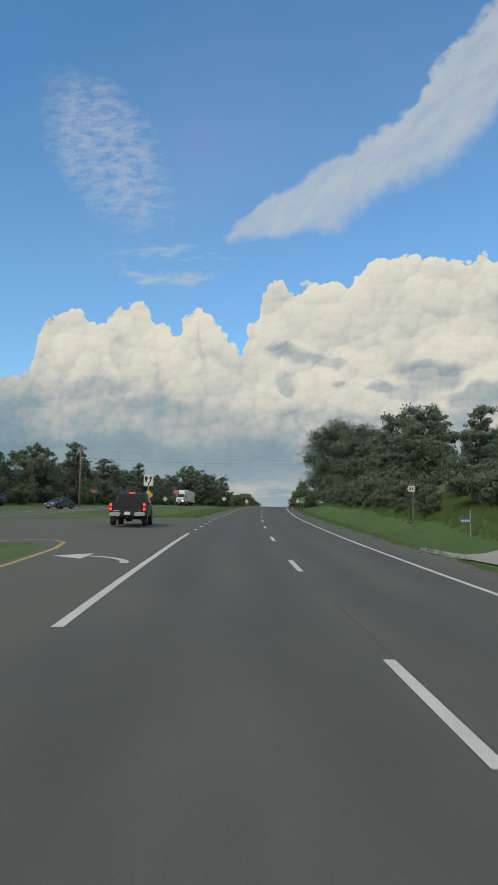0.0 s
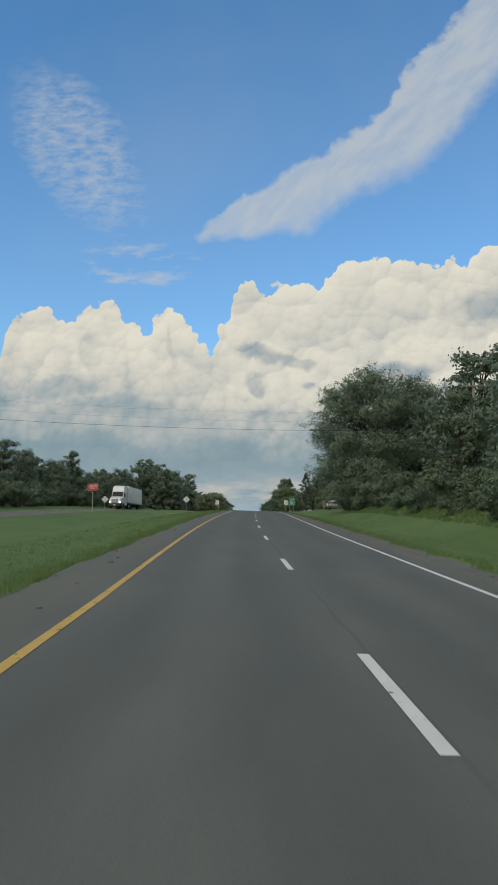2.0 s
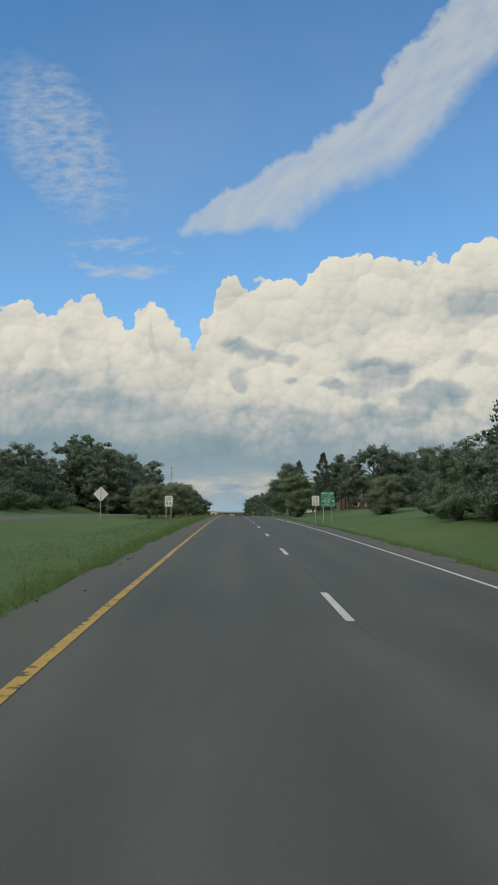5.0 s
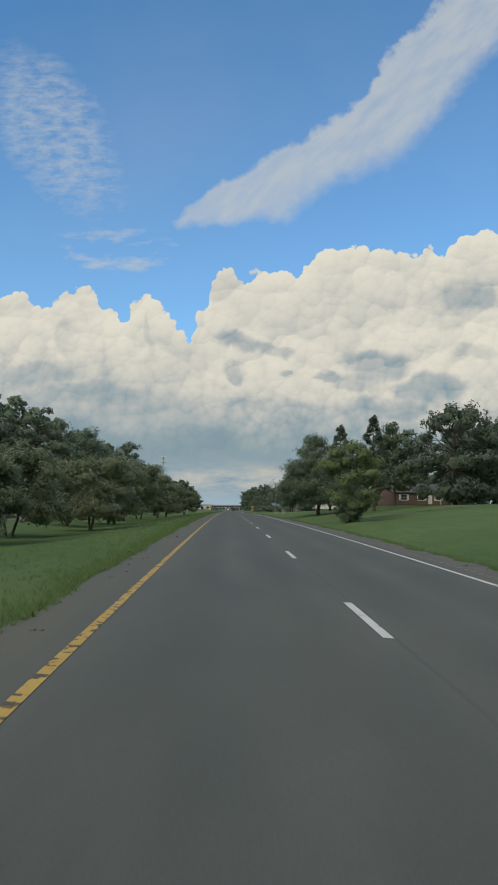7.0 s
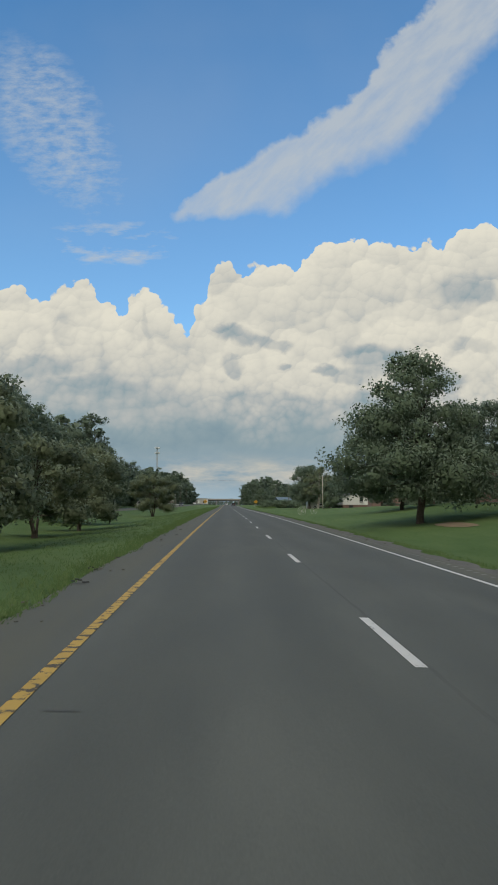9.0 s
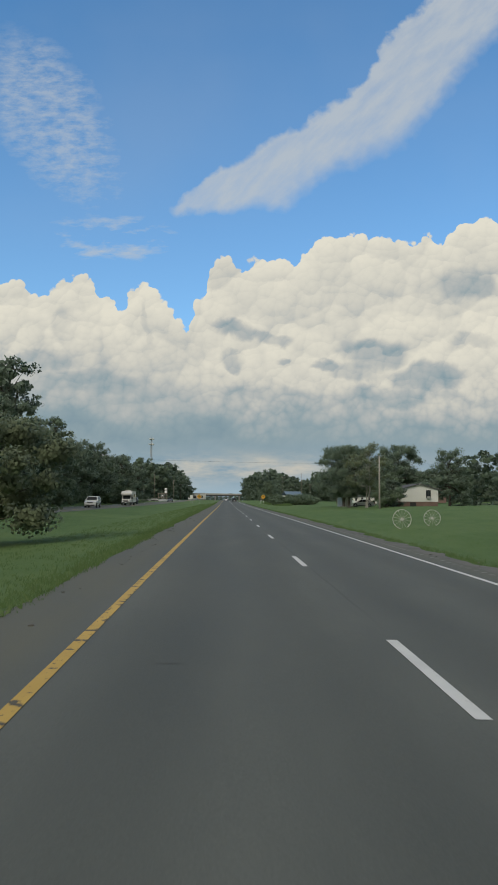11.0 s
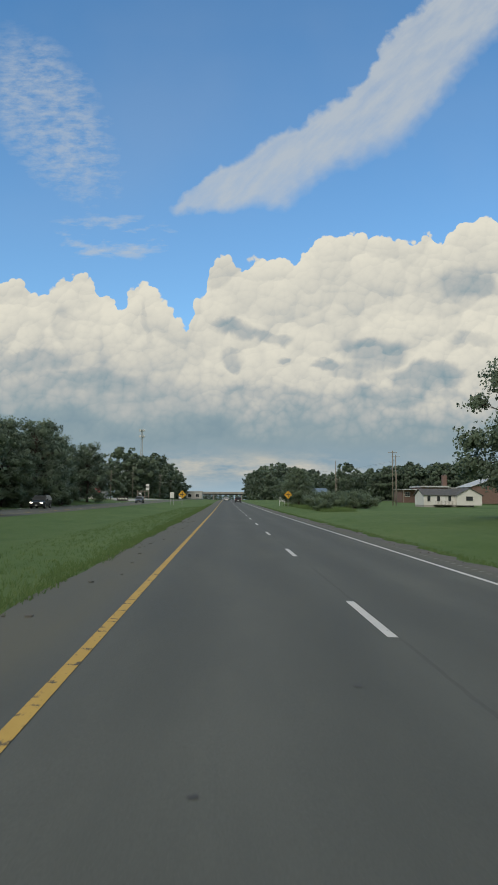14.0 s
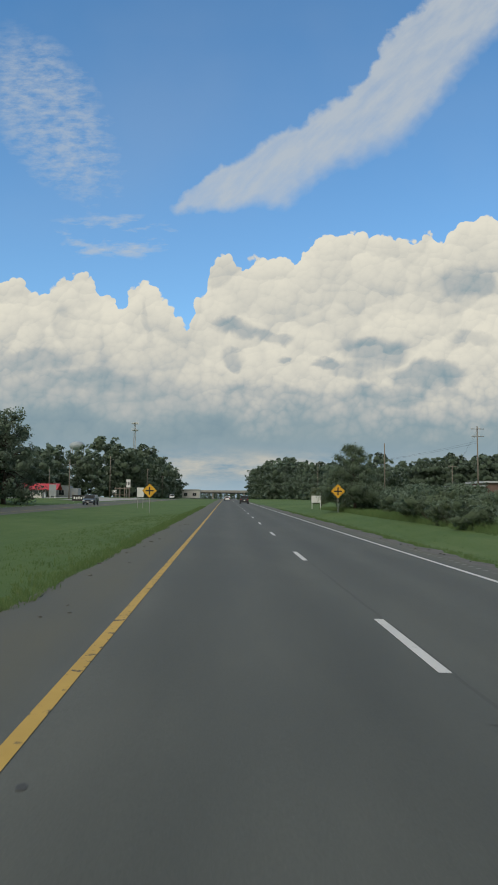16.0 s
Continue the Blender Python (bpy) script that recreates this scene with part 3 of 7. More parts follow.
ribbon("island_line", [(-80, -7.0), (10, -7.0), (17, -7.1), (22, -7.35), (25, -7.8), (26.4, -8.5), (26.6, -9.4), (25.6, -10.6), (24.6, -11.4)], 0.15, YELLOW_PAINT, crossing,
       label="yellow line round the nose of the grass island")
for u in (-21.7, -28.9):
    ribbon("edge_line", [(-80, u), (900, u)], 0.13, YELLOW_PAINT if u > -25 else WHITE_PAINT, far_road, lift=0.075)
for k in range(-3, 45):
    ribbon("lane_dash", [(k * DASH_STEP, -25.3), (k * DASH_STEP + 3.05, -25.3)], 0.13, WHITE_PAINT, far_road, lift=0.075)
ribbon("turn_lane_line", [(76, -22.6), (112, -22.0)], 0.2, WHITE_PAINT, far_road, lift=0.075)


def turn_arrow():
    """A left-turn arrow painted on the lane, about 2.4 m long."""
    pts = []
    for k in range(9):
        pts.append((17.5 + 1.75 * math.sin(radians(90) * k / 8), -4.42 - 1.45 * (1 - math.cos(radians(90) * k / 8))))
    ob = ribbon("turn_arrow_shaft", pts, 0.22, WHITE_PAINT, crossing, lift=0.010)
    verts, uvs = [], []
    for s, u in ((18.35, -5.7), (19.25, -6.7), (20.15, -5.7)):
        x, y = flat(s, u)
        verts.append((x, y, road_z(s, u) + 0.010))
        uvs.append((u, s))
    head_ob = new("turn_arrow_head", sheet("turn_arrow_head", verts, [(0, 2, 1)], WHITE_PAINT, uvs))
    head_ob.parent = crossing


turn_arrow()


def rumble_cuts():
    """Short grooves cut in the paved edge outside the white line."""
    verts, faces = [], []
    for s in np.arange(0, 600, 0.55):
        if int(s / 14.0) % 5 == 3:
            continue
        for ds, du in ((0, 0), (0.16, 0), (0.16, 0.13), (0, 0.13)):
            x, y = flat(s + ds, 4.42 + du)
            verts.append((x, y, road_z(s, 4.45) + 0.004))
        n = len(verts)
        faces.append((n - 4, n - 1, n - 2, n - 3))
    ob = new("rumble_cuts", sheet("rumble_cuts", verts, faces, surface("groove_dust", (.16, .155, .145), (.25, .24, .22), 3.0, 30.0, 0.9)))
    tagged(ob, "pale grooves cut along the paved edge", "rumble strip", kind="stuff")


rumble_cuts()


# ---- plants ----
SOFT = {}


def leaf_mesh(name, centres, normals, size, rng, material, flatness=0.35, along=None, slim=1.0):
    """Many small folded leaf sprays, each an island of its own. size: one for all, or one each; along: the way each blade points."""
    n = len(centres)
    c = np.asarray(centres)
    nrm = np.asarray(normals) + rng.normal(0, 0.6, (n, 3))
    nrm /= np.linalg.norm(nrm, axis=1)[:, None] + 1e-9
    nrm *= np.where((nrm * np.asarray(normals)).sum(1) < 0, -1.0, 1.0)[:, None]
    a = np.cross(nrm, rng.normal(0, 1, (n, 3))) if along is None else np.asarray(along)
    a /= np.linalg.norm(a, axis=1)[:, None] + 1e-9
    b = np.cross(nrm, a)
    b /= np.linalg.norm(b, axis=1)[:, None] + 1e-9
    L = (size * rng.uniform(0.6, 1.35, n))[:, None]
    W = L * rng.uniform(0.45, 0.8, n)[:, None] * slim
    lift = nrm * L * flatness * rng.uniform(-0.6, 0.6, n)[:, None]
    tip, tail, left, right = c + a * L, c - a * L * 0.8, c + b * W + lift + a * L * 0.15, c - b * W + lift - a * L * 0.1
    verts = np.stack([tail, right, tip, left], 1).reshape(-1, 3)
    i = np.arange(n)[:, None] * 4
    faces = np.concatenate([np.concatenate([i, i + 1, i + 2], 1), np.concatenate([i, i + 2, i + 3], 1)], 0)
    me = bpy.data.meshes.new(name)
    me.from_pydata(verts.tolist(), [], faces.tolist())
    me.materials.append(material)
    me.update()
    # the sprays shade with the round of their clump
    me.shade_smooth()
    soft = np.asarray(normals) * 0.95 + nrm * 0.12 + np.array([0, 0, 0.2])
    soft = np.repeat(soft / (np.linalg.norm(soft, axis=1)[:, None] + 1e-9), 4, 0)
    me.normals_split_custom_set_from_vertices(soft.tolist())
    SOFT[name] = soft
    return me


def unit(rng, n):
    d = rng.normal(0, 1, (n, 3))
    return d / (np.linalg.norm(d, axis=1)[:, None] + 1e-9)


def crown_lobes(rng, h, w, low, count, spire=0.0, fat=1.0):
    """Uneven lobes, spaced apart, that fill a crown of height h and width w from low upwards: rows of x, y, z and two radii."""
    lobes, deep = [], h - low
    for k in range(count):
        best, far = None, -1.0
        for _ in range(9):
            t = rng.random() ** 0.85
            dome = math.sqrt(max(0.02, 1 - ((t - 0.40) / 0.64) ** 2))
            reach = w / 2 * (dome * (1 - spire) + spire * (1.08 - t) ** 0.8)
            ang, d = rng.uniform(0, 2 * math.pi), reach * math.sqrt(rng.uniform(0.04, 1.0)) * 0.86
            p = (d * math.cos(ang), d * math.sin(ang), low + deep * (0.07 + 0.86 * t))
            gap = min([math.dist(p, q[:3]) for q in lobes], default=9.0)
            if gap > far:
                best, far, at = p, gap, t
        r = w * fat * rng.uniform(0.105, 0.18) * (1 - 0.35 * spire * at)
        lobes.append((*best, r, r * rng.uniform(0.6, 0.85)))
    lobes.append((rng.uniform(-.03, .03) * w, rng.uniform(-.03, .03) * w, h - w * 0.08, w * 0.09, w * 0.09))
    return lobes


def foliage(rng, lobes, count, size, sprigs=0.25, tight=1.0):
    """Leaves in flat clumps on and in the lobes, some on sprigs that stand out, with larger, darker-lying sprays inside: places, ways out and sizes."""
    lob = np.asarray(lobes)
    m = max(90, count // 32)
    pick = rng.choice(len(lob), m, p=lob[:, 3] ** 2 / (lob[:, 3] ** 2).sum())
    d = unit(rng, m)
    d[:, 2] = d[:, 2] * 0.85 + 0.12
    rad = np.stack([lob[pick, 3], lob[pick, 3], lob[pick, 4]], 1)
    out_by = rng.uniform(0.35, 1.05, m) + np.where(rng.random(m) < sprigs, rng.uniform(0.05, 0.26, m), 0.0)
    mids = lob[pick, :3] + d * rad * out_by[:, None]
    wide = lob[pick, 3] * rng.uniform(0.18, 0.50, m) * np.where(out_by > 1.05, 0.6, 1.0) * tight
    inner = count // 6
    which = rng.choice(m, count - inner, p=wide ** 2 / (wide ** 2).sum())
    e = unit(rng, count - inner)
    pts = mids[which] + e * (wide[which] * rng.random(count - inner) ** 0.45)[:, None] * np.array([1.15, 1.15, 0.85])
    ways = d[which] * 0.9 + e * 0.35 + np.array([0, 0, 0.2])
    deep = rng.choice(len(lob), inner, p=lob[:, 3] ** 2 / (lob[:, 3] ** 2).sum())
    f = unit(rng, inner)
    inside = lob[deep, :3] + f * np.stack([lob[deep, 3], lob[deep, 3], lob[deep, 4]], 1) * (rng.random(inner) ** 0.5 * 0.62)[:, None]
    pts, ways = np.concatenate([pts, inside]), np.concatenate([ways, f])
    sizes = np.concatenate([np.full(count - inner, size), np.full(inner, size * 1.7)])
    return pts, ways / (np.linalg.norm(ways, axis=1)[:, None] + 1e-9), sizes, mids


def limbs(bm, rng, lobes, trunk_h, r, split=0.45, trunks=1, flare=1.35, twigs=()):
    """A tapered trunk with bent limbs to the lobes of the crown, and twigs to some clumps."""
    ends = []
    for k in range(trunks):
        off = Vector((rng.uniform(-.35, .35), rng.uniform(-.35, .35), 0)) * (trunks > 1)
        fork = Vector((rng.uniform(-.12, .12), rng.uniform(-.12, .12), trunk_h * split)) + off * 2.2
        top = Vector((rng.uniform(-.3, .3), rng.uniform(-.3, .3), trunk_h * 0.93)) + off * 2.0
        rod(bm, off + Vector((0, 0, -0.3)), off + Vector((0, 0, trunk_h * 0.06)), r * flare, r, 9, False)
        rod(bm, off + Vector((0, 0, trunk_h * 0.06)), fork, r, r * 0.8, 9, False)
        rod(bm, fork, top, r * 0.8, r * 0.12, 8, False)
        for lobe in lobes[k::trunks]:
            tip = Vector((float(lobe[0]), float(lobe[1]), float(lobe[2])))
            foot = fork.lerp(top, min(0.9, max(0.0, (tip.z - fork.z) / max(0.1, top.z - fork.z) * rng.uniform(0.45, 0.75))))
            sway = lambda q: foot.lerp(tip, q) + Vector((rng.uniform(-1, 1), rng.uniform(-1, 1), rng.uniform(-.2, 1))) * (tip - foot).length * 0.10
            a, b = sway(0.36), sway(0.7)
            rod(bm, foot, a, r * 0.40, r * 0.28, 6, False)
            rod(bm, a, b, r * 0.28, r * 0.15, 5, False)
            rod(bm, b, tip, r * 0.15, r * 0.06, 4, False)
            ends.append(b)
    for q in twigs:
        q = Vector(q.tolist())
        near = min(ends, key=lambda v: (v - q).length_squared)
        rod(bm, near, q, r * 0.07, r * 0.02, 3, False)


def tree(seed, label, h, w, low, lobes, leaves, size, leaf, trunk_r=None, bark=None, trunks=1, split=0.4, category="tree", spire=0.0, kind="", tight=1.0, sprigs=0.25, fat=1.0):
    rng = np.random.default_rng(seed)
    lob = crown_lobes(rng, h, w, low, lobes, spire, fat)
    ob = thing("tree", Matrix(), label, category)
    pts, nrm, sizes, mids = foliage(rng, lob, leaves, size, sprigs, tight)
    bm = bmesh.new()
    limbs(bm, rng, lob, h * 0.92, trunk_r or h * 0.022, split, trunks, twigs=mids[:: max(1, len(mids) // 160)] if leaves > 3000 else ())
    part("trunk", bm, bark or BARK, ob, smooth=True)
    keep = pts[:, 2] > low * 0.5
    crown = new("crown", leaf_mesh(kind or "crown", pts[keep], nrm[keep], sizes[keep], rng, leaf))
    crown.parent = ob
    return ob


def conifer(seed, label, h, w, low, tufts_each, size):
    """A pine: boughs round one straight trunk that turn up at their ends, set with tufts of long needles."""
    rng = np.random.default_rng(seed)
    ob = thing("tree", Matrix(), label, "tree")
    bm = bmesh.new()
    rod(bm, (0, 0, -0.3), (0, 0, h * 0.97), h * 0.017, 0.03, 9, False)
    mids, grow = [], []
    for k in range(46):
        f = (k + 0.5) / 46
        z = low + (h - low) * f * 0.96
        reach = w / 2 * (1 - f ** 1.7) * rng.uniform(0.5, 1.1) + 0.25
        a = k * 2.399 + rng.uniform(-.5, .5)
        tip = Vector((reach * math.cos(a), reach * math.sin(a), z + reach * rng.uniform(0.05, 0.35)))
        rod(bm, (0, 0, z - reach * 0.12), tip, 0.05, 0.012, 5, False)
        for q in range(tufts_each):
            g = rng.uniform(0.35, 1.03)
            mids.append((tip.x * g + rng.normal(0, .24 * reach * .5), tip.y * g + rng.normal(0, .24 * reach * .5), z + (tip.z - z) * g + rng.normal(0.08, .12)))
            grow.append((math.cos(a) * 0.45, math.sin(a) * 0.45, 0.75))
    part("trunk", bm, BARK, ob, smooth=True)
    mids, grow = np.array(mids), np.array(grow)
    count = len(mids) * 26
    which = np.repeat(np.arange(len(mids)), 26)
    e = unit(rng, count) + grow[which] * 0.9
    e /= np.linalg.norm(e, axis=1)[:, None]
    pts = mids[which] + e * size * 0.8
    crown = new("crown", leaf_mesh("crown", pts, e * 0.5 + unit(rng, count), size, rng, PINE_LEAF, 0.1, e, 0.22))
    crown.parent = ob
    return ob


def shrub(seed, label, h, w, leaves, size, leaf):
    rng = np.random.default_rng(seed)
    ob = thing("shrub", Matrix(), label, "shrub")
    lobes = [(rng.uniform(-.36, .36) * w, rng.uniform(-.36, .36) * w, h * rng.uniform(0.15, 0.70), w * rng.uniform(.13, .24), h * rng.uniform(.16, .28)) for _ in range(13)]
    bm = bmesh.new()
    for lobe in lobes:
        rod(bm, (rng.uniform(-.1, .1), rng.uniform(-.1, .1), -0.1), lobe[:3], 0.035, 0.012, 5, False)
    part("stem", bm, BARK, ob)
    pts, nrm, sizes, _ = foliage(rng, lobes, leaves, size, 0.3)
    keep = pts[:, 2] > 0.02
    crown = new("crown", leaf_mesh("crown", pts[keep], nrm[keep], sizes[keep], rng, leaf))
    crown.parent = ob
    return ob


# one of each kind, first used where it stands, then copied
def stand(ob, s, u, scale=1.0, turn=0.0, sink=0.0, tall=1.0):
    ob.matrix_world = spot(s, u, -sink, turn) @ Matrix.Diagonal((scale, scale, scale * tall, 1))
    return ob


def again(ob, s, u, scale=1.0, turn=0.0, sink=0.0, tall=1.0, label="", group=""):
    c = copy_thing(ob, Matrix())
    c.matrix_world = spot(s, u, -sink, turn) @ Matrix.Diagonal((scale, scale, scale * tall, 1))
    return tagged(c, label, group=group)


big_oak = stand(tree(11, "very large dark green oak with wide crown over a bank", 18.9, 20.0, 1.0, 70, 120000, 0.122, OAK_LEAF, 0.42, split=0.22, tight=0.56, sprigs=0.06, fat=1.12), 152.5, 16.7)
maple = stand(tree(12, "tall leafy roadside maple with two trunks and open top", 14.0, 14.2, 1.7, 66, 52000, 0.12, MAPLE_LEAF, 0.20, trunks=2, split=0.2, spire=0.72, sprigs=0.4), 331.5, 13.1)
bright = stand(tree(13, "light green young tree with rounded crown above a bush", 8.2, 7.2, 1.3, 26, 24000, 0.10, LIGHT_LEAF, 0.12), 286.5, 10.8)
myrtle = tree(14, "low median tree with spreading olive-green foliage on thin stems", 7.6, 8.4, 0.9, 26, 24000, 0.11, MYRTLE_LEAF, 0.10, BARK, 3, 0.22)
myrtle_b = tree(15, "low median tree with spreading olive-green foliage on thin stems", 7.0, 7.4, 0.9, 24, 22000, 0.11, MYRTLE_LEAF, 0.11, BARK, 2, 0.24)
round_tree = stand(tree(16, "dense round dark green tree standing on a lawn", 11.5, 11.0, 1.6, 40, 30000, 0.14, OAK_LEAF, 0.26), 468, 21.0)
stemmy = stand(tree(27, "thin-leaved olive-green tree on several pale leaning stems", 10.8, 8.6, 3.0, 26, 8500, 0.11, MYRTLE_LEAF, 0.11, PALE_BARK, 3, 0.30, sprigs=0.5), 456.8, 21.8)
wood_a = tree(17, "tall dense woodland tree at the edge of the wood", 15.0, 11.5, 0.0, 46, 10500, 0.215, OAK_LEAF, fat=1.2)
wood_b = tree(18, "tall dense woodland tree at the edge of the wood", 14.0, 10.5, 0.0, 44, 10000, 0.215, MAPLE_LEAF, fat=1.2)
wood_c = tree(19, "tall dense woodland tree at the edge of the wood", 16.5, 10.0, 0.0, 44, 10000, 0.215, OAK_LEAF, spire=0.3, fat=1.2)
lawn_a = stand(tree(31, "tall dark tree with a high crown on a shaded lawn", 14.5, 11.0, 2.6, 44, 18000, 0.16, OAK_LEAF, 0.24, split=0.25), 352, 25.5, .8)
lawn_b = stand(tree(32, "tall dark tree with a high crown on a shaded lawn", 15.0, 10.0, 2.8, 42, 18000, 0.16, MAPLE_LEAF, 0.24, split=0.25, spire=0.25), 334, 27, 1.0)
cedar = stand(tree(20, "broad dark cedar with heavy drooping boughs on a lawn", 15.0, 13.5, 0.4, 40, 14000, 0.22, PINE_LEAF, 0.3), 317, 32.0)
far_a = tree(24, "tall dense tree far off in the wood", 15.0, 11.5, 0.2, 34, 2300, 0.43, OAK_LEAF, kind="far_oak", fat=1.35)
far_b = tree(25, "tall dense tree far off in the wood", 16.5, 10.5, 0.2, 34, 2300, 0.43, MAPLE_LEAF, kind="far_maple", fat=1.35)
pine = conifer(21, "tall thin pine with clumped dark needles", 14.0, 6.5, 3.4, 9, 0.26)
bush = shrub(22, "tangled green bush on the roadside bank", 2.6, 3.8, 5000, 0.085, SHRUB_LEAF)
bush_b = shrub(23, "tall weedy green thicket beside the road", 3.6, 4.6, 6000, 0.092, MAPLE_LEAF)

# ---- where the trees and bushes stand ----
grove = random.Random(5)
WOODS = [wood_a, wood_b, wood_c]
FAR = [far_a, far_b]
stand(far_a, 345, 62, 1.2)
stand(far_b, 372, 60, 1.2)
for ob, (s, u, k) in zip(WOODS, ((118, 27, .95), (96, 21, .68), (134, 33, 1.0))):
    stand(ob, s, u, k)
stand(pine, 306, 13.0, .88)
stand(bush, 286.5, 10.4, 1.0)
stand(bush_b, 128, 12.5)


def wood(s0, s1, step, u_of, rows, gap, scale=(0.85, 1.15), tall=(0.85, 1.1), kinds=WOODS, group=""):
    """Rows of trees beside the road, scattered, the outer rows behind the first."""
    for row in range(rows):
        s = s0 + step * 0.5 * (row % 2)
        while s < s1:
            side = 1 if u_of(s) > 0 else -1
            u = u_of(s) + side * (row * gap + grove.uniform(-1.8, 1.8))
            again(grove.choice(kinds if row == 0 else FAR), s + grove.uniform(-.3, .3) * step, u, grove.uniform(*scale), grove.uniform(0, 360), 0.1 if kinds is WOODS and row == 0 else 1.3, grove.uniform(*tall), group=group)
            s += step


# bank on the right, past the driveway
for s, u, k, kind in ((150, 46, .95, wood_a), (166, 54, 1.15, wood_b), (92, 17.5, 0.5, wood_c), (99, 17.0, 0.56, wood_b), (108, 19, 0.66, wood_a), (116, 16.5, .66, wood_b),
                      (122, 22.5, 0.75, wood_b), (138, 26, 1.1, wood_a), (166, 24, 1.0, wood_b), (128, 40, 1.0, wood_c), (180, 44, 1.0, wood_c)):
    again(kind, s, u, k, grove.uniform(0, 360), 0.2)
for s, u, k in ((47, 11.6, .62), (52, 12.5, .8), (58, 12.6, 1.0), (63, 13.8, 1.2), (70, 13.0, 1.1), (77, 13.4, 1.2), (85, 12.8, 1.1), (92, 13.2, 1.2), (99, 12.6, 1.05),
                (106, 13.2, 1.2), (113, 12.4, 1.0), (120, 13.6, 1.2), (134, 14.2, 1.0), (42, 14.5, .8), (36, 15.5, .7), (55, 17, 1.0), (46, 19, .8), (38, 20, .6), (30, 18.5, .55), (40, 13, .9), (44, 15, 1.0), (37, 17, .9), (33, 15, .75), (50, 15, 1.0), (48, 18, 1.1), (40, 17.8, 1.0), (35, 21, .9), (44, 22, 1.0), (53, 20, 1.1), (38, 24, 1.0), (46, 26, 1.1),
                (45, 10.9, .45), (50, 11.0, .5), (55, 11.1, .55), (60.5, 11.3, .6), (66, 11.4, .6), (72, 11.3, .55), (79, 11.5, .62), (86, 11.3, .58), (93, 11.5, .6), (101, 11.4, .55), (109, 11.5, .6), (117, 11.6, .6), (125, 11.8, .6)):
    again(grove.choice((bush, bush_b)), s, u, k, grove.uniform(0, 360), 0.1)
# thick growth behind the town sign
for s, u, k, kind in ((172, 16.5, .62, wood_b), (180, 19.5, .75, wood_a), (190, 19.0, .72, wood_b), (198, 18.5, .62, wood_a), (206, 18.5, .52, wood_b), (188, 27, .9, wood_c), (202, 27, .8, wood_a), (216, 26, .5, wood_b)):
    again(kind, s, u, k, grove.uniform(0, 360), 0.2)
for s, u, k in ((178, 17.0, 1.0), (184, 17.6, .9), (195, 17.2, 1.1), (201, 16.6, 1.0), (207, 16.2, 1.0), (212, 16.8, .9), (217, 17.4, .8), (169, 14.8, .9)):
    again(bush_b, s, u, k, grove.uniform(0, 360), 0.1)
again(myrtle_b, 246, 19.5, .78, 40, 0.3)
again(bush, 246, 18, 1.2, 0, 0.1)
# lawn trees on the right
for kind, s, u, k, tall in ((wood_a, 322, 40, .95, 1.0), (pine, 318, 20, 1.05, 1.0), (wood_c, 352, 44, 1.0, 1.0), (lawn_a, 376, 28, .8, .9), (wood_b, 384, 44, .9, 1.0),
                            (wood_a, 300, 45, .9, 1.0), (wood_c, 282, 50, .9, 1.0), (maple, 364, 20, .8, .9), (wood_b, 402, 50, .9, 1.0), (bush_b, 452, 24.2, 1.1, 1.2), (wood_a, 420, 52, .9, .9), (lawn_a, 344, 44, 1.1, 1.05), (lawn_b, 346, 30, .85, 1.0), (wood_a, 340, 52, 1.15, 1.0), (wood_c, 326, 58, 1.1, 1.0), (wood_b, 305, 60, 1.1, 1.0), (wood_a, 392, 60, 1.1, 1.0)):
    again(kind, s, u, k, grove.uniform(0, 360), 0.15, tall)
for kind, s, u, k, tall in ((wood_b, 476, 30, .72, .9), (round_tree, 490, 23.8, 1.18, 1.0), (round_tree, 498, 38, 1.15, 1.1), (wood_a, 480, 44, .8, 1.0), (wood_b, 462, 52, .8, .9), (cedar, 453.7, 25.8, .31, 1.0)):
    again(kind, s, u, k, grove.uniform(0, 360), 0.15, tall)
# thicket past the white house and behind the crossroads sign
for s, u, k in ((560, 16.6, .8), (566, 19, 1.0), (571, 16.0, .9), (576, 20, 1.1), (583, 16.5, 1.0), (590, 17.6, 1.1), (597, 21, 1.1), (606, 24, 1.2), (613, 27, 1.1), (566, 25, .9), (578, 28, 1.0), (621, 33, 1.2), (598, 31, 1.0), (538, 12.6, .65), (543, 12.9, .8), (548, 13.2, .9), (553, 13.8, .9), (558, 14.2, 1.0), (549, 16, .9), (554, 17.5, 1.0), (560, 20, 1.1), (565, 22.0, 1.1), (570, 23.5, 1.1), (574, 25, 1.1), (586, 27, 1.2), (592, 24, 1.2), (604, 29, 1.2), (584, 21, 1.1)):
    again(grove.choice((bush, bush_b)), s, u, k, grove.uniform(0, 360), 0.1)
again(maple, 581, 13.4, .60, 20, 0.1, 1.02, label="slim leafy tree growing behind a yellow road sign")
again(wood_b, 588, 15.0, .5, 60, 0.1, 1.1)
again(myrtle_b, 636, 17, .7, 60, 0.1, .8)
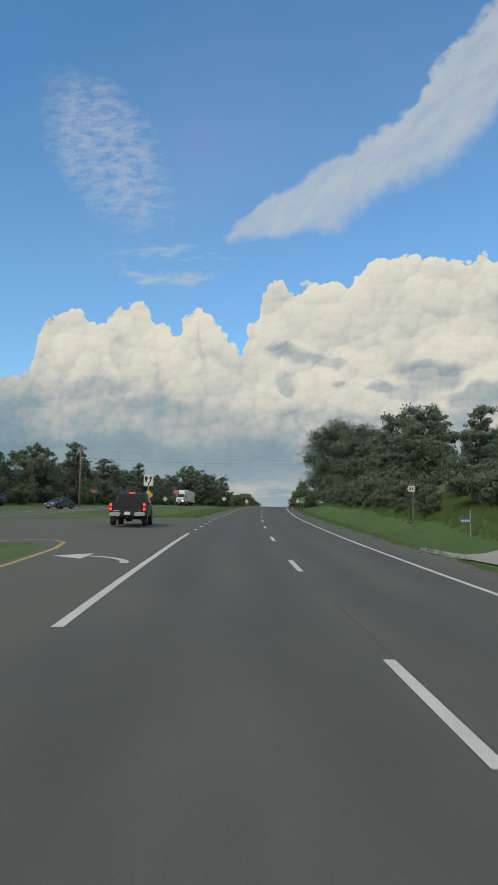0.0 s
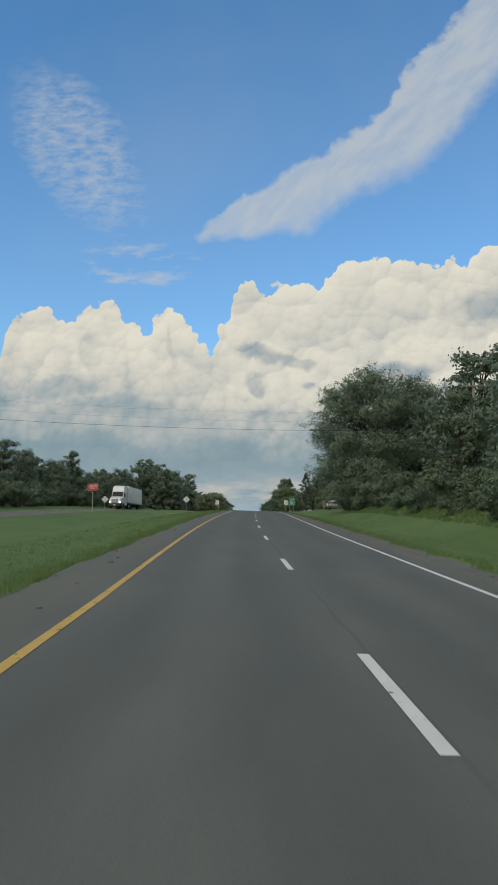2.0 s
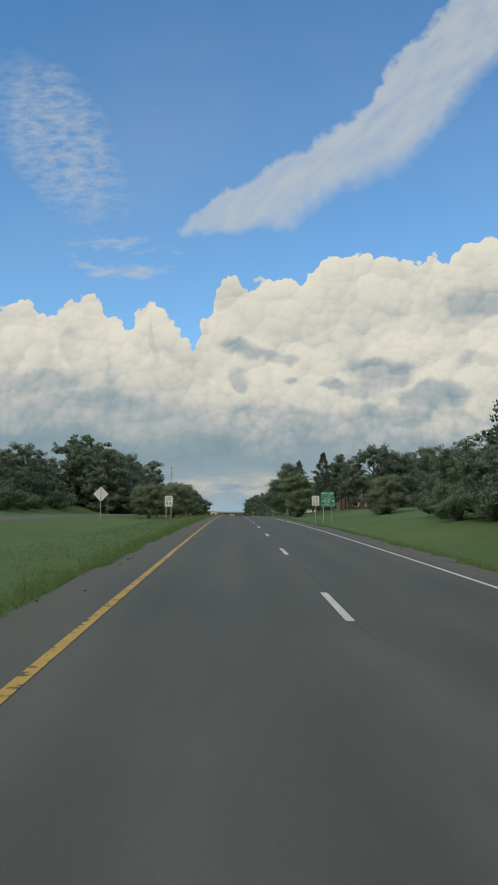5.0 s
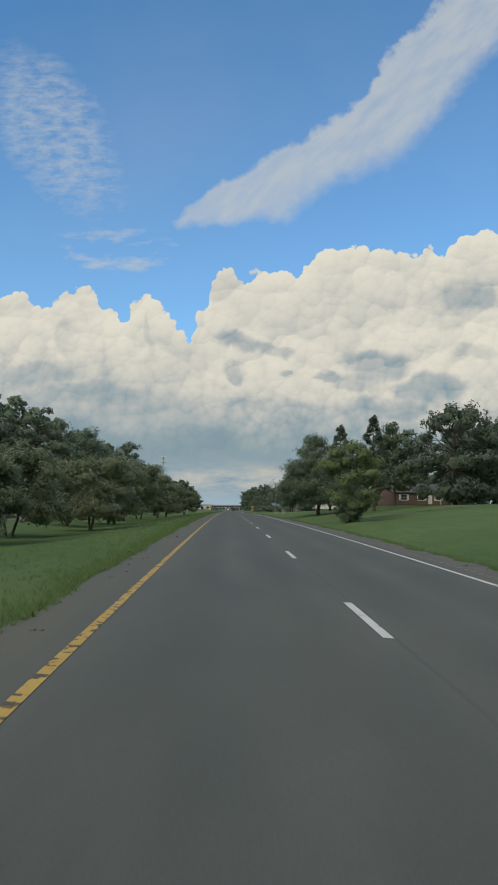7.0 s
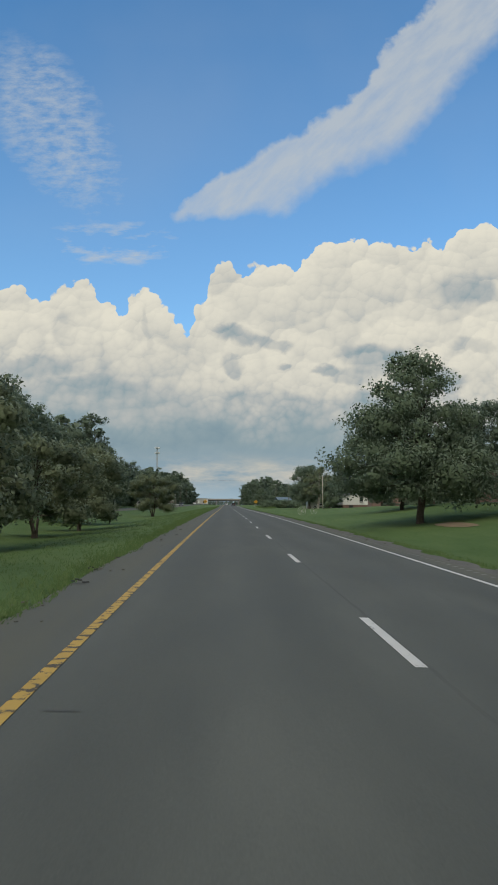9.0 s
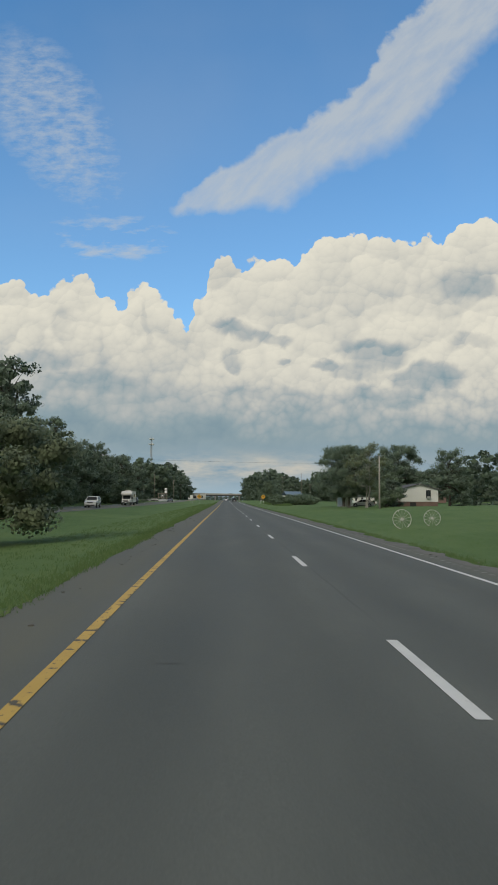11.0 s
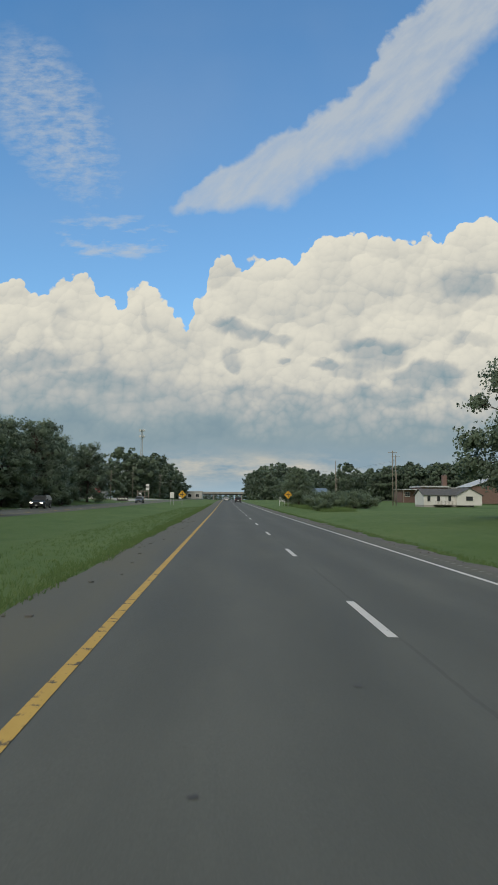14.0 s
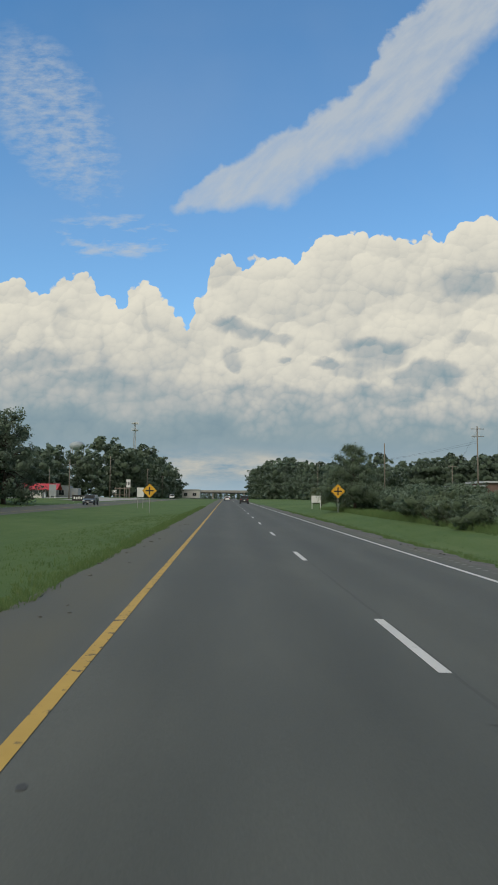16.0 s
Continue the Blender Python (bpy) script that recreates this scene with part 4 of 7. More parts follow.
# trees of the median
MEDIAN = ((246, -13.2, .64, myrtle_b), (253, -14.0, .70, myrtle), (262, -11.4, .70, myrtle), (269, -14.5, .76, myrtle_b), (277.5, -12.6, .82, myrtle), (290, -13.4, .96, myrtle_b), (303, -13.4, 1.0, myrtle), (314, -12.0, .76, myrtle_b),
          (323, -11.8, .72, myrtle), (334, -14.6, .95, myrtle_b), (368, -11.6, .78, myrtle))
stand(myrtle, *MEDIAN[7][:2], .74, 30)
stand(myrtle_b, *MEDIAN[0][:2], .64, 80)
for s, u, k, kind in MEDIAN:
    if (s, u) in (MEDIAN[7][:2], MEDIAN[0][:2]):
        continue
    again(kind, s, u, k, grove.uniform(0, 360), 0.1)
for o in scene.objects:
    if o.get("label", "").startswith("low median tree"):
        tagged(o, group="trees of the median")
for s, u, k in ((157, 24, 1.2), (163, 29, 1.3), (158, 33, 1.4), (170, 30, 1.3), (176, 26, 1.2), (150, 28, 1.2), (143, 24, 1.2), (166, 36, 1.4), (146, 13.5, .9), (148, 20, 1.2), (152, 22.5, 1.3), (146, 25, 1.3), (156, 14.5, .9), (154, 19, 1.2), (160, 22, 1.3)):
    again(bush_b, s, u, k, grove.uniform(0, 360), 0.1)
for s, u, k in ((601, -35.5, .95), (609, -40, .85), (596, -42, 1.0)):
    again(wood_a, s, u, k, grove.uniform(0, 360), 0.1)
# woods beyond the other carriageway
wood(96, 330, 8.5, lambda s: -47 + 3 * math.sin(s * .05), 2, 8, (0.64, 0.86), group="wood left of the road")
wood(60, 100, 9.0, lambda s: -58, 2, 9, (0.8, 1.05), group="wood left of the road")
wood(330, 450, 7.8, lambda s: -37.5 + 2 * math.sin(s * .06), 2, 7.5, (1.05, 1.3), group="wood left of the road")
wood(450, 585, 7.2, lambda s: -37.5 + 2 * math.sin(s * .06), 2, 7.5, (0.82, 1.02), group="wood left of the road")

def distant_wood(label, spots):
    """Far woods, where no tree can be told from the next: one mesh of the two far kinds."""
    verts, faces, ways, at = [], [], [], 0
    kinds = []
    for ob in FAR:
        me = next(c for c in ob.children if c.name.startswith("crown")).data
        kinds.append((np.array([v.co[:] for v in me.vertices]), [tuple(p.vertices) for p in me.polygons]))
    me = bpy.data.meshes.new("distant_wood")
    for s, u, scale, turn, sink, tall in spots:
        co, fc = kinds[int(turn) % 2]
        m = spot(s, u, -sink, turn) @ Matrix.Diagonal((scale, scale, scale * tall, 1))
        rot = np.array(m.to_3x3())
        verts.append(co @ rot.T + np.array(m.translation))
        n = SOFT[("far_oak", "far_maple")[int(turn) % 2]] @ np.array(m.to_3x3().normalized()).T
        ways.append(n / (np.linalg.norm(n, axis=1)[:, None] + 1e-9))
        faces += [tuple(at + i for i in f) for f in fc]
        at += len(co)
    me.from_pydata(np.concatenate(verts).tolist(), [], faces)
    me.materials.append(FAR_WOOD_LEAF)
    me.update()
    me.shade_smooth()
    me.normals_split_custom_set_from_vertices(np.concatenate(ways).tolist())
    tagged(new("distant_wood", me), label, "wood", kind="stuff")


def rows_of(s0, s1, step, u_of, rows, gap, scale=(0.85, 1.15), tall=(0.85, 1.1)):
    out = []
    for row in range(rows):
        s = s0 + step * 0.5 * (row % 2)
        while s < s1:
            side = 1 if u_of(s) > 0 else -1
            out.append((s + grove.uniform(-.3, .3) * step, u_of(s) + side * (row * gap + grove.uniform(-1.8, 1.8)), grove.uniform(*scale), grove.uniform(0, 360), 1.3, grove.uniform(*tall)))
            s += step
    return out


def wooded_rise():
    """Close rows of trees across the land behind the brick hall, taller away from the road."""
    out = []
    for row in range(3):
        for k in range(30):
            u = 58 + 4.6 * k + 2.3 * (row % 2)
            size = float(np.interp(u, [58, 95, 125], [1.04, 1.24, 1.32])) * grove.uniform(.93, 1.07)
            out.append((778 + 8 * row - .1 * (u - 60) + grove.uniform(-2, 2), u + grove.uniform(-1, 1), size, grove.uniform(0, 360), 1.8, grove.uniform(.94, 1.05)))
    return out


distant_wood("dark green wood far off across the highway", rows_of(600, 790, 9.0, lambda s: -74, 2, 11, (0.95, 1.4)) + rows_of(790, 1000, 15.0, lambda s: float(np.interp(s, [790, 830, 1000], [-75, -46, -40])), 2, 13, (1.45, 1.85)))
distant_wood("dark green wood behind far houses and fields", rows_of(738, 880, 9.0, lambda s: float(np.interp(s, [738, 760, 980], [50, 38, 28])), 2, 13, (0.75, 1.15)) + rows_of(880, 1024, 12.0, lambda s: float(np.interp(s, [880, 1020], [29, 20])), 2, 14, (1.3, 1.75))
             + wooded_rise() + rows_of(380, 560, 14.0, lambda s: 74, 1, 12, (0.95, 1.2)))
distant_wood("line of trees far behind a road bridge", [(1170 + 9 * math.sin(k * 2.1), -110 + 6 * k, .55 + .12 * math.sin(k * 1.7), 37.0 * k % 360, 1.6, 1.0) for k in range(40)]
             + [(1115 + 7 * math.sin(k * 1.3), -64 + 5.2 * k, .46 + .1 * math.sin(k * 2.7), 53.0 * k % 360, 1.6, 1.0) for k in range(26)])
# undergrowth at the foot of the wood across the road
for k in range(46):
    s = 96 + 10.5 * k
    u = (-41.5 + 3 * math.sin(s * .05)) if s < 330 else (-33.6 + 2 * math.sin(s * .06))
    again(bush_b if k % 3 else bush, s + grove.uniform(-3, 3), u + grove.uniform(-1, 1), grove.uniform(1.0, 1.6), grove.uniform(0, 360), 0.1)

# ---- road signs ----
ALU = surface("sign_aluminium", (.36, .37, .37), (.50, .51, .50), 2.0, 30.0, 0.55, 0.6)
GALV = surface("galvanised_steel", (.30, .31, .30), (.44, .44, .42), 4.0, 40.0, 0.6, 0.5)
SIGN_WHITE = surface("white_sign_face", (.62, .63, .61), (.74, .75, .73), 1.2, 30.0, 0.45)
SIGN_BLACK = surface("black_sign_ink", (.018, .018, .018), (.035, .035, .035), 4.0, 30.0, 0.5)
SIGN_RED = surface("red_sign_face", (.36, .045, .045), (.48, .075, .07), 2.0, 30.0, 0.45)
SIGN_GREEN = surface("green_sign_face", (.012, .16, .11), (.025, .22, .15), 2.0, 30.0, 0.45)
SIGN_YELLOW = surface("yellow_sign_face", (.62, .33, .02), (.74, .42, .035), 2.0, 30.0, 0.45)
SIGN_BLUE = surface("blue_sign_face", (.03, .10, .32), (.05, .14, .42), 2.0, 30.0, 0.45)
POLE_WOOD = surface("pole_wood", (.13, .115, .095), (.27, .24, .20), 1.5, 18.0, 0.95, bump=0.6)
WEATHERED = surface("weathered_wood", (.16, .15, .13), (.31, .29, .26), 3.0, 22.0, 0.95, bump=0.5)


def lettering(text, width, height, x, z, y, material, parent, name="lettering"):
    """Upright letters fitted to a width and a height, centred at x and z, facing -y."""
    cu = bpy.data.curves.new("letters", "FONT")
    cu.body, cu.align_x, cu.align_y = text, "CENTER", "CENTER"
    cu.extrude = 0.0
    tmp = bpy.data.objects.new("letters", cu)
    scene.collection.objects.link(tmp)
    bpy.context.view_layer.update()
    me = bpy.data.meshes.new_from_object(tmp.evaluated_get(bpy.context.evaluated_depsgraph_get()))
    bpy.data.objects.remove(tmp)
    co = np.empty(len(me.vertices) * 3, dtype=np.float32)
    me.vertices.foreach_get("co", co)
    co = co.reshape(-1, 3)
    lo, hi = co.min(0), co.max(0)
    out = np.zeros_like(co)
    out[:, 0] = x + (co[:, 0] - (lo[0] + hi[0]) / 2) * width / max(1e-4, hi[0] - lo[0])
    out[:, 2] = z + (co[:, 1] - (lo[1] + hi[1]) / 2) * height / max(1e-4, hi[1] - lo[1])
    out[:, 1] = y
    me.vertices.foreach_set("co", out.ravel())
    me.materials.clear()
    me.materials.append(material)
    ob = new(name, me)
    ob.parent = parent
    return ob


def rounded(w, h, r=0.05, cx=0.0, cz=0.0, n=4):
    pts = []
    for qx, qz, a0 in ((1, 1, 0), (-1, 1, 90), (-1, -1, 180), (1, -1, 270)):
        for k in range(n + 1):
            a = radians(a0 + 90 * k / n)
            pts.append((cx + qx * (w / 2 - r) + r * math.cos(a), cz + qz * (h / 2 - r) + r * math.sin(a)))
    return pts


def diamond(side, cz, r=0.06):
    d = side / math.sqrt(2)
    pts = []
    for ang in (0, 90, 180, 270):
        c = (math.cos(radians(ang)) * (d - r * 1.4), cz + math.sin(radians(ang)) * (d - r * 1.4))
        for k in (-40, 0, 40):
            pts.append((c[0] + r * math.cos(radians(ang + k)), c[1] + r * math.sin(radians(ang + k))))
    return pts


def panel(parent, outline, face, y=-0.05, name="panel", border=None, inset=0.03, label=""):
    """A sign plate: aluminium back, coloured face, and a border line if asked."""
    p = part(name, shape(slab, outline, y, y + 0.006), face, parent, label)
    part("back", shape(slab, outline, y + 0.007, y + 0.011), ALU, p)
    if border is not None:
        cx = sum(a for a, _ in outline) / len(outline)
        cz = sum(b for _, b in outline) / len(outline)
        hw = max(abs(a - cx) for a, _ in outline)
        outer = [(cx + (a - cx) * (1 - inset / hw), cz + (b - cz) * (1 - inset / hw)) for a, b in outline]
        inner = [(cx + (a - cx) * (1 - inset * 1.6 / hw), cz + (b - cz) * (1 - inset * 1.6 / hw)) for a, b in outline]
        bm = bmesh.new()
        o = [bm.verts.new((a, y - 0.003, b)) for a, b in outer]
        i = [bm.verts.new((a, y - 0.003, b)) for a, b in inner]
        for k in range(len(o)):
            bm.faces.new((o[k], o[(k + 1) % len(o)], i[(k + 1) % len(o)], i[k]))
        part("border", bm, border, p)
    return p


def posts(parent, xs, top, material=GALV, size=0.06, name="post", down=0.4):
    for x in xs:
        bm = bmesh.new()
        box(bm, (x, 0, (top - down) / 2), (size, size * 0.7, top + down), bevel=0.006)
        part(name, bm, material, parent)


def speed_sign(s, u, legs, low, wood=False):
    ob = thing("speed_limit_sign", spot(s, u, 0, 2), "white speed limit 55 sign on %s" % ("two pale timber posts" if wood else "one steel post"), "road sign", "speed limit signs")
    w, h = 0.91, 1.22
    posts(ob, legs, low + h - 0.05, PALE_BARK if wood else GALV, 0.09 if wood else 0.07)
    p = panel(ob, rounded(w, h, 0.06, 0, low + h / 2), SIGN_WHITE, border=SIGN_BLACK, inset=0.025)
    c = low + h / 2
    lettering("SPEED", 0.70, 0.17, 0, c + 0.38, -0.056, SIGN_BLACK, p)
    lettering("LIMIT", 0.60, 0.17, 0, c + 0.11, -0.056, SIGN_BLACK, p)
    lettering("55", 0.66, 0.36, 0, c - 0.29, -0.056, SIGN_BLACK, p)
    return ob


speed_sign(231.0, -9.1, (-0.28, 0.28), 1.45, True)
speed_sign(236.0, 8.2, (0.0,), 2.15)

city = thing("city_limit_sign", spot(236.0, 9.68, 0.0, 1) @ Matrix.Scale(1.2, 4), "green city limit sign over a green speed notice on posts", "road sign")
posts(city, (-0.42, 0.42), 2.95, GALV, 0.07)
p = panel(city, rounded(1.42, 0.92, 0.07, 0, 2.0), SIGN_GREEN, border=SIGN_WHITE, inset=0.02)
for text, w, hgt, z in (("CITYWIDE", 0.72, 0.13, 2.30), ("SPEED LIMIT 35", 1.22, 0.13, 2.10), ("UNLESS", 0.50, 0.11, 1.91), ("OTHERWISE POSTED", 1.22, 0.11, 1.72)):
    lettering(text, w, hgt, 0, z, -0.056, SIGN_WHITE, p)
p = panel(city, rounded(1.28, 0.54, 0.06, 0, 2.76), SIGN_GREEN, border=SIGN_WHITE, inset=0.02, name="upper_panel")
lettering("PEACHLAND", 1.08, 0.17, 0, 2.86, -0.056, SIGN_WHITE, p)
lettering("CITY LIMIT", 0.62, 0.10, 0, 2.62, -0.056, SIGN_WHITE, p)

def wrong_way(s, u):
    ob = thing("wrong_way_sign", spot(s, u, 0, 3), "red wrong way sign on a thin steel post in grass", "road sign", "wrong way signs")
    posts(ob, (0,), 3.2, GALV, 0.07)
    p = panel(ob, rounded(1.22, 0.80, 0.06, 0, 2.95), SIGN_RED, border=SIGN_WHITE, inset=0.025)
    lettering("WRONG", 0.86, 0.22, 0, 3.12, -0.056, SIGN_WHITE, p)
    lettering("WAY", 0.56, 0.22, 0, 2.80, -0.056, SIGN_WHITE, p)


wrong_way(140, -18.9)
wrong_way(141.5, -36.4)


def sign_back(s, u, height):
    ob = thing("diamond_sign", spot(s, u, 0, 0), "bare grey back of a diamond road sign on its post", "road sign", "diamond sign backs")
    posts(ob, (0,), height + 0.55, GALV, 0.07)
    p = part("panel", shape(slab, diamond(1.22, height), 0.03, 0.04), surface("bare_plate", (.52, .53, .53), (.64, .65, .64), 1.5, 20.0, 0.5, 0.2), ob)
    part("brace", shape(box, (0, 0.0, height), (0.05, 0.03, 1.5)), GALV, p)


sign_back(231, -16.8, 2.75)
sign_back(226, -36.0, 2.35)


def keep_right():
    ob = thing("median_sign", spot(65.8, -10.95, 0, 4), "white median arrow sign above a yellow diamond marker", "road sign")
    posts(ob, (0,), 4.1, PALE_BARK, 0.09)
    p = panel(ob, rounded(0.92, 1.12, 0.05, 0, 3.55), SIGN_WHITE, border=SIGN_BLACK, inset=0.025)
    shield = [(-0.36, 3.92), (-0.08, 3.92), (-0.08, 3.66), (-0.17, 3.42), (-0.22, 3.36), (-0.27, 3.42), (-0.36, 3.66)]
    part("island_symbol", shape(slab, shield, -0.058, -0.056), SIGN_BLACK, p)
    bm = bmesh.new()
    path = [(0.02, 3.08), (0.02, 3.20), (0.06, 3.33), (0.16, 3.45), (0.21, 3.58), (0.21, 3.72)]
    for (x0, z0), (x1, z1) in zip(path, path[1:]):
        slab(bm, [(x0 - .055, z0), (x0 + .055, z0), (x1 + .055, z1), (x1 - .055, z1)], -0.058, -0.056)
    slab(bm, [(0.05, 3.70), (0.37, 3.70), (0.21, 4.0)], -0.058, -0.056)
    part("arrow", bm, SIGN_BLACK, p)
    panel(ob, diamond(0.70, 2.15, 0.04), SIGN_YELLOW, name="marker")
    return ob


keep_right()


def crossroads(s, u, extra):
    ob = thing("crossroads_sign", spot(s, u, 0, 1), "yellow diamond crossroads warning sign on a post", "road sign", "crossroads signs")
    posts(ob, (0,), 3.0, GALV, 0.07)
    z = 2.55
    p = panel(ob, diamond(1.22, z), SIGN_YELLOW, border=SIGN_BLACK, inset=0.04)
    bm = bmesh.new()
    slab(bm, [(-.075, z - .46), (.075, z - .46), (.075, z + .46), (-.075, z + .46)], -0.058, -0.055)
    slab(bm, [(-.46, z - .075), (-.0751, z - .075), (-.0751, z + .075), (-.46, z + .075)], -0.058, -0.055)
    slab(bm, [(.0751, z - .075), (.46, z - .075), (.46, z + .075), (.0751, z + .075)], -0.058, -0.055)
    part("cross_symbol", bm, SIGN_BLACK, p)
    if extra:
        panel(ob, rounded(0.7, 0.5, 0.04, 0, 1.35), SIGN_WHITE, name="plate")


crossroads(577.5, 10.9, False)
crossroads(578.0, -11.2, False)

board = thing("blank_board", spot(604.6, 11.9, 0, 0), "blank white wooden notice board on two posts", "sign")
posts(board, (-0.66, 0.66), 1.9, SIGN_WHITE, 0.10)
panel(board, rounded(1.5, 1.1, 0.02, 0, 1.55), SIGN_WHITE)
board = thing("blank_board", spot(600, -15.0, 0, 0), "white board on two posts in the grass median", "sign")
posts(board, (-0.38, 0.38), 2.3, GALV, 0.08)
panel(board, rounded(1.0, 1.4, 0.02, 0, 2.35), SIGN_WHITE)


def town_sign():
    """A routed timber board between posts, with a low arched crest."""
    ob = thing("town_sign", spot(187.5, 14.6, 0, -8), "dark timber town sign with white letters on the verge", "sign")
    dark = surface("dark_board", (.045, .05, .05), (.085, .09, .088), 2.0, 20.0, 0.8, bump=0.3)
    grey = surface("grey_frame", (.24, .25, .25), (.38, .39, .38), 2.0, 20.0, 0.8, bump=0.3)
    for x in (-1.85, 1.85):
        post = part("post", shape(box, (x, 0.02, 0.75), (0.22, 0.22, 2.1), bevel=0.02), POLE_WOOD, ob)
        part("cap", shape(box, (x, 0.02, 1.83), (0.28, 0.28, 0.07), bevel=0.015), POLE_WOOD, post)
    b = part("board", shape(box, (0, 0, 1.0), (3.4, 0.07, 0.88), bevel=0.012), dark, ob)
    for z in (0.54, 1.46):
        part("frame_rail", shape(box, (0, -0.035, z), (3.4, 0.05, 0.07), bevel=0.01), grey, b)
    for x in (-1.68, 1.68):
        part("frame_stile", shape(box, (x, -0.035, 1.0), (0.07, 0.05, 0.85), bevel=0.01), grey, b)
    arch = [(-1.2, 1.51)] + [(-1.2 + 2.4 * k / 10, 1.51 + 0.32 * math.sin(math.pi * k / 10)) for k in range(1, 10)] + [(1.2, 1.51)]
    crest = part("crest", shape(slab, arch, -0.03, 0.03), grey, ob)
    for k in range(5):
        part("crest_bar", shape(box, (-0.55 + 0.27 * k, -0.036, 1.63), (0.17, 0.008, 0.08)), SIGN_WHITE, crest)
    lettering("PEACHLAND", 2.95, 0.46, 0, 0.97, -0.042, SIGN_WHITE, b)
    for x in (-0.3, 0.7):
        part("leg", shape(box, (x, 0.1, 0.15), (0.1, 0.1, 0.9)), POLE_WOOD, ob)
    return ob


town_sign()


def flag_marker(s, u):
    ob = thing("garden_flag", spot(s, u, 0, 10), "small red and white flag on a thin stake", "flag")
    part("stake", shape(rod, (0, 0, -.1), (0, 0, 1.5), 0.012), GALV, ob)
    bm = bmesh.new()
    for k in range(6):
        a = [(0.02 + 0.06 * k, 0.03 * math.sin(k * 1.1), z) for z in (1.05, 1.45)]
        b = [(0.02 + 0.06 * (k + 1), 0.03 * math.sin((k + 1) * 1.1), z) for z in (1.05, 1.45)]
        bm.faces.new([bm.verts.new(v) for v in (a[0], b[0], b[1], a[1])])
    part("cloth", bm, SIGN_RED, ob)


flag_marker(186.2, 12.45)
little = thing("yard_sign", spot(178.5, 16.4, 0, 0), "little white and blue yard sign low in the grass", "sign")
posts(little, (-.25, .25), 0.45, GALV, 0.02)
pnl = panel(little, rounded(0.75, 0.42, 0.02, 0, 0.5), SIGN_WHITE)
for k in range(3):
    part("printed_bar", shape(box, (-0.22 + 0.22 * k, -0.053, 0.5), (0.12, 0.004, 0.2)), SIGN_BLUE, pnl)


def arm_post_sign():
    ob = thing("arm_post_sign", spot(43.5, 9.35, 0.25, 6, 3.0), "white panel sign hung on a leaning vine-grown timber post", "sign")
    part("post", shape(box, (0, 0, 1.15), (0.09, 0.09, 2.9), bevel=0.01), WEATHERED, ob)
    part("arm", shape(box, (-0.12, 0, 2.52), (0.95, 0.06, 0.06), bevel=0.008), WEATHERED, ob)
    p = panel(ob, [(-0.42, 2.22), (-0.34, 2.05), (0.06, 2.05), (0.06, 2.42), (-0.34, 2.42)], SIGN_WHITE)
    for k in range(2):
        part("number_bar", shape(box, (-0.24 + 0.16 * k, -0.053, 2.24), (0.09, 0.004, 0.16)), SIGN_BLACK, p)
    rng = np.random.default_rng(3)
    pts = np.stack([rng.normal(-.22, .14, 420), rng.normal(0, .12, 420), rng.uniform(0, 2.0, 420)], 1)
    v = new("vine", leaf_mesh("vine", pts, rng.normal(0, 1, (420, 3)), 0.06, rng, SHRUB_LEAF))
    v.parent = ob


arm_post_sign()
num = thing("house_marker", spot(33.4, 9.7, 0, 0), "blue marker plate with pale bars on a thin post", "sign")
posts(num, (0.1,), 1.5, GALV, 0.045)
pp = panel(num, rounded(0.52, 0.18, 0.02, -0.16, 0.98), SIGN_BLUE)
for k in range(5):
    part("number_bar", shape(box, (-0.34 + 0.09 * k, -0.054, 0.98), (0.05, 0.004, 0.1)), SIGN_WHITE, pp)
part("reflector", shape(box, (0.1, -0.05, 0.85), (0.05, 0.02, 0.05)), SIGN_RED, num)


# ---- poles and cables ----
def power_pole(s, u, h, arm=True, lamp=False, label="tall weathered timber power pole with a crossarm", turn=0.0, wood=None):
    ob = thing("power_pole", spot(s, u, 0, turn), label, "power pole")
    part("pole", shape(rod, (0, 0, -0.5), (0, 0, h), 0.16, 0.10, 10), wood or POLE_WOOD, ob, smooth=True)
    if arm:
        a = part("crossarm", shape(box, (0, -0.14, h - 0.55), (2.4, 0.10, 0.12), bevel=0.01), POLE_WOOD, ob)
        for x in (-1.05, -0.4, 0.4, 1.05):
            part("insulator", shape(rod, (x, -0.14, h - 0.49), (x, -0.14, h - 0.28), 0.045, 0.03, 8), SIGN_WHITE, a)
    if lamp:
        part("lamp_arm", shape(rod, (0, 0, h - 1.6), (1.1, -0.4, h - 1.3), 0.03), GALV, ob)
        part("lamp_head", shape(box, (1.25, -0.45, h - 1.32), (0.5, 0.25, 0.14), bevel=0.04), GALV, ob)
    return ob


POLES = [power_pole(113.4, -31, 10.4), power_pole(124.6, 20.6, 10.4), power_pole(444.7, 21.5, 8.2, False, label="bare slim timber service pole on a lawn", wood=PALE_BARK),
         power_pole(423.8, -34, 8.0), power_pole(450, 48, 7.2), power_pole(620, 43.4, 15.0), power_pole(627, 46.0, 14.4), power_pole(640, 31, 13.2, False),
         power_pole(668, -41, 10.0, False, True, "timber pole with a street lamp beside a small building"), power_pole(745, -44, 15.0, False, True, "timber pole with a street lamp beside a small building"),
         power_pole(800, -37, 13.0), power_pole(860, -36, 12.0), power_pole(760, 33, 15.0), power_pole(690, 62, 11.0), power_pole(730, 46, 10.0), power_pole(715, -58, 9.0, False)]


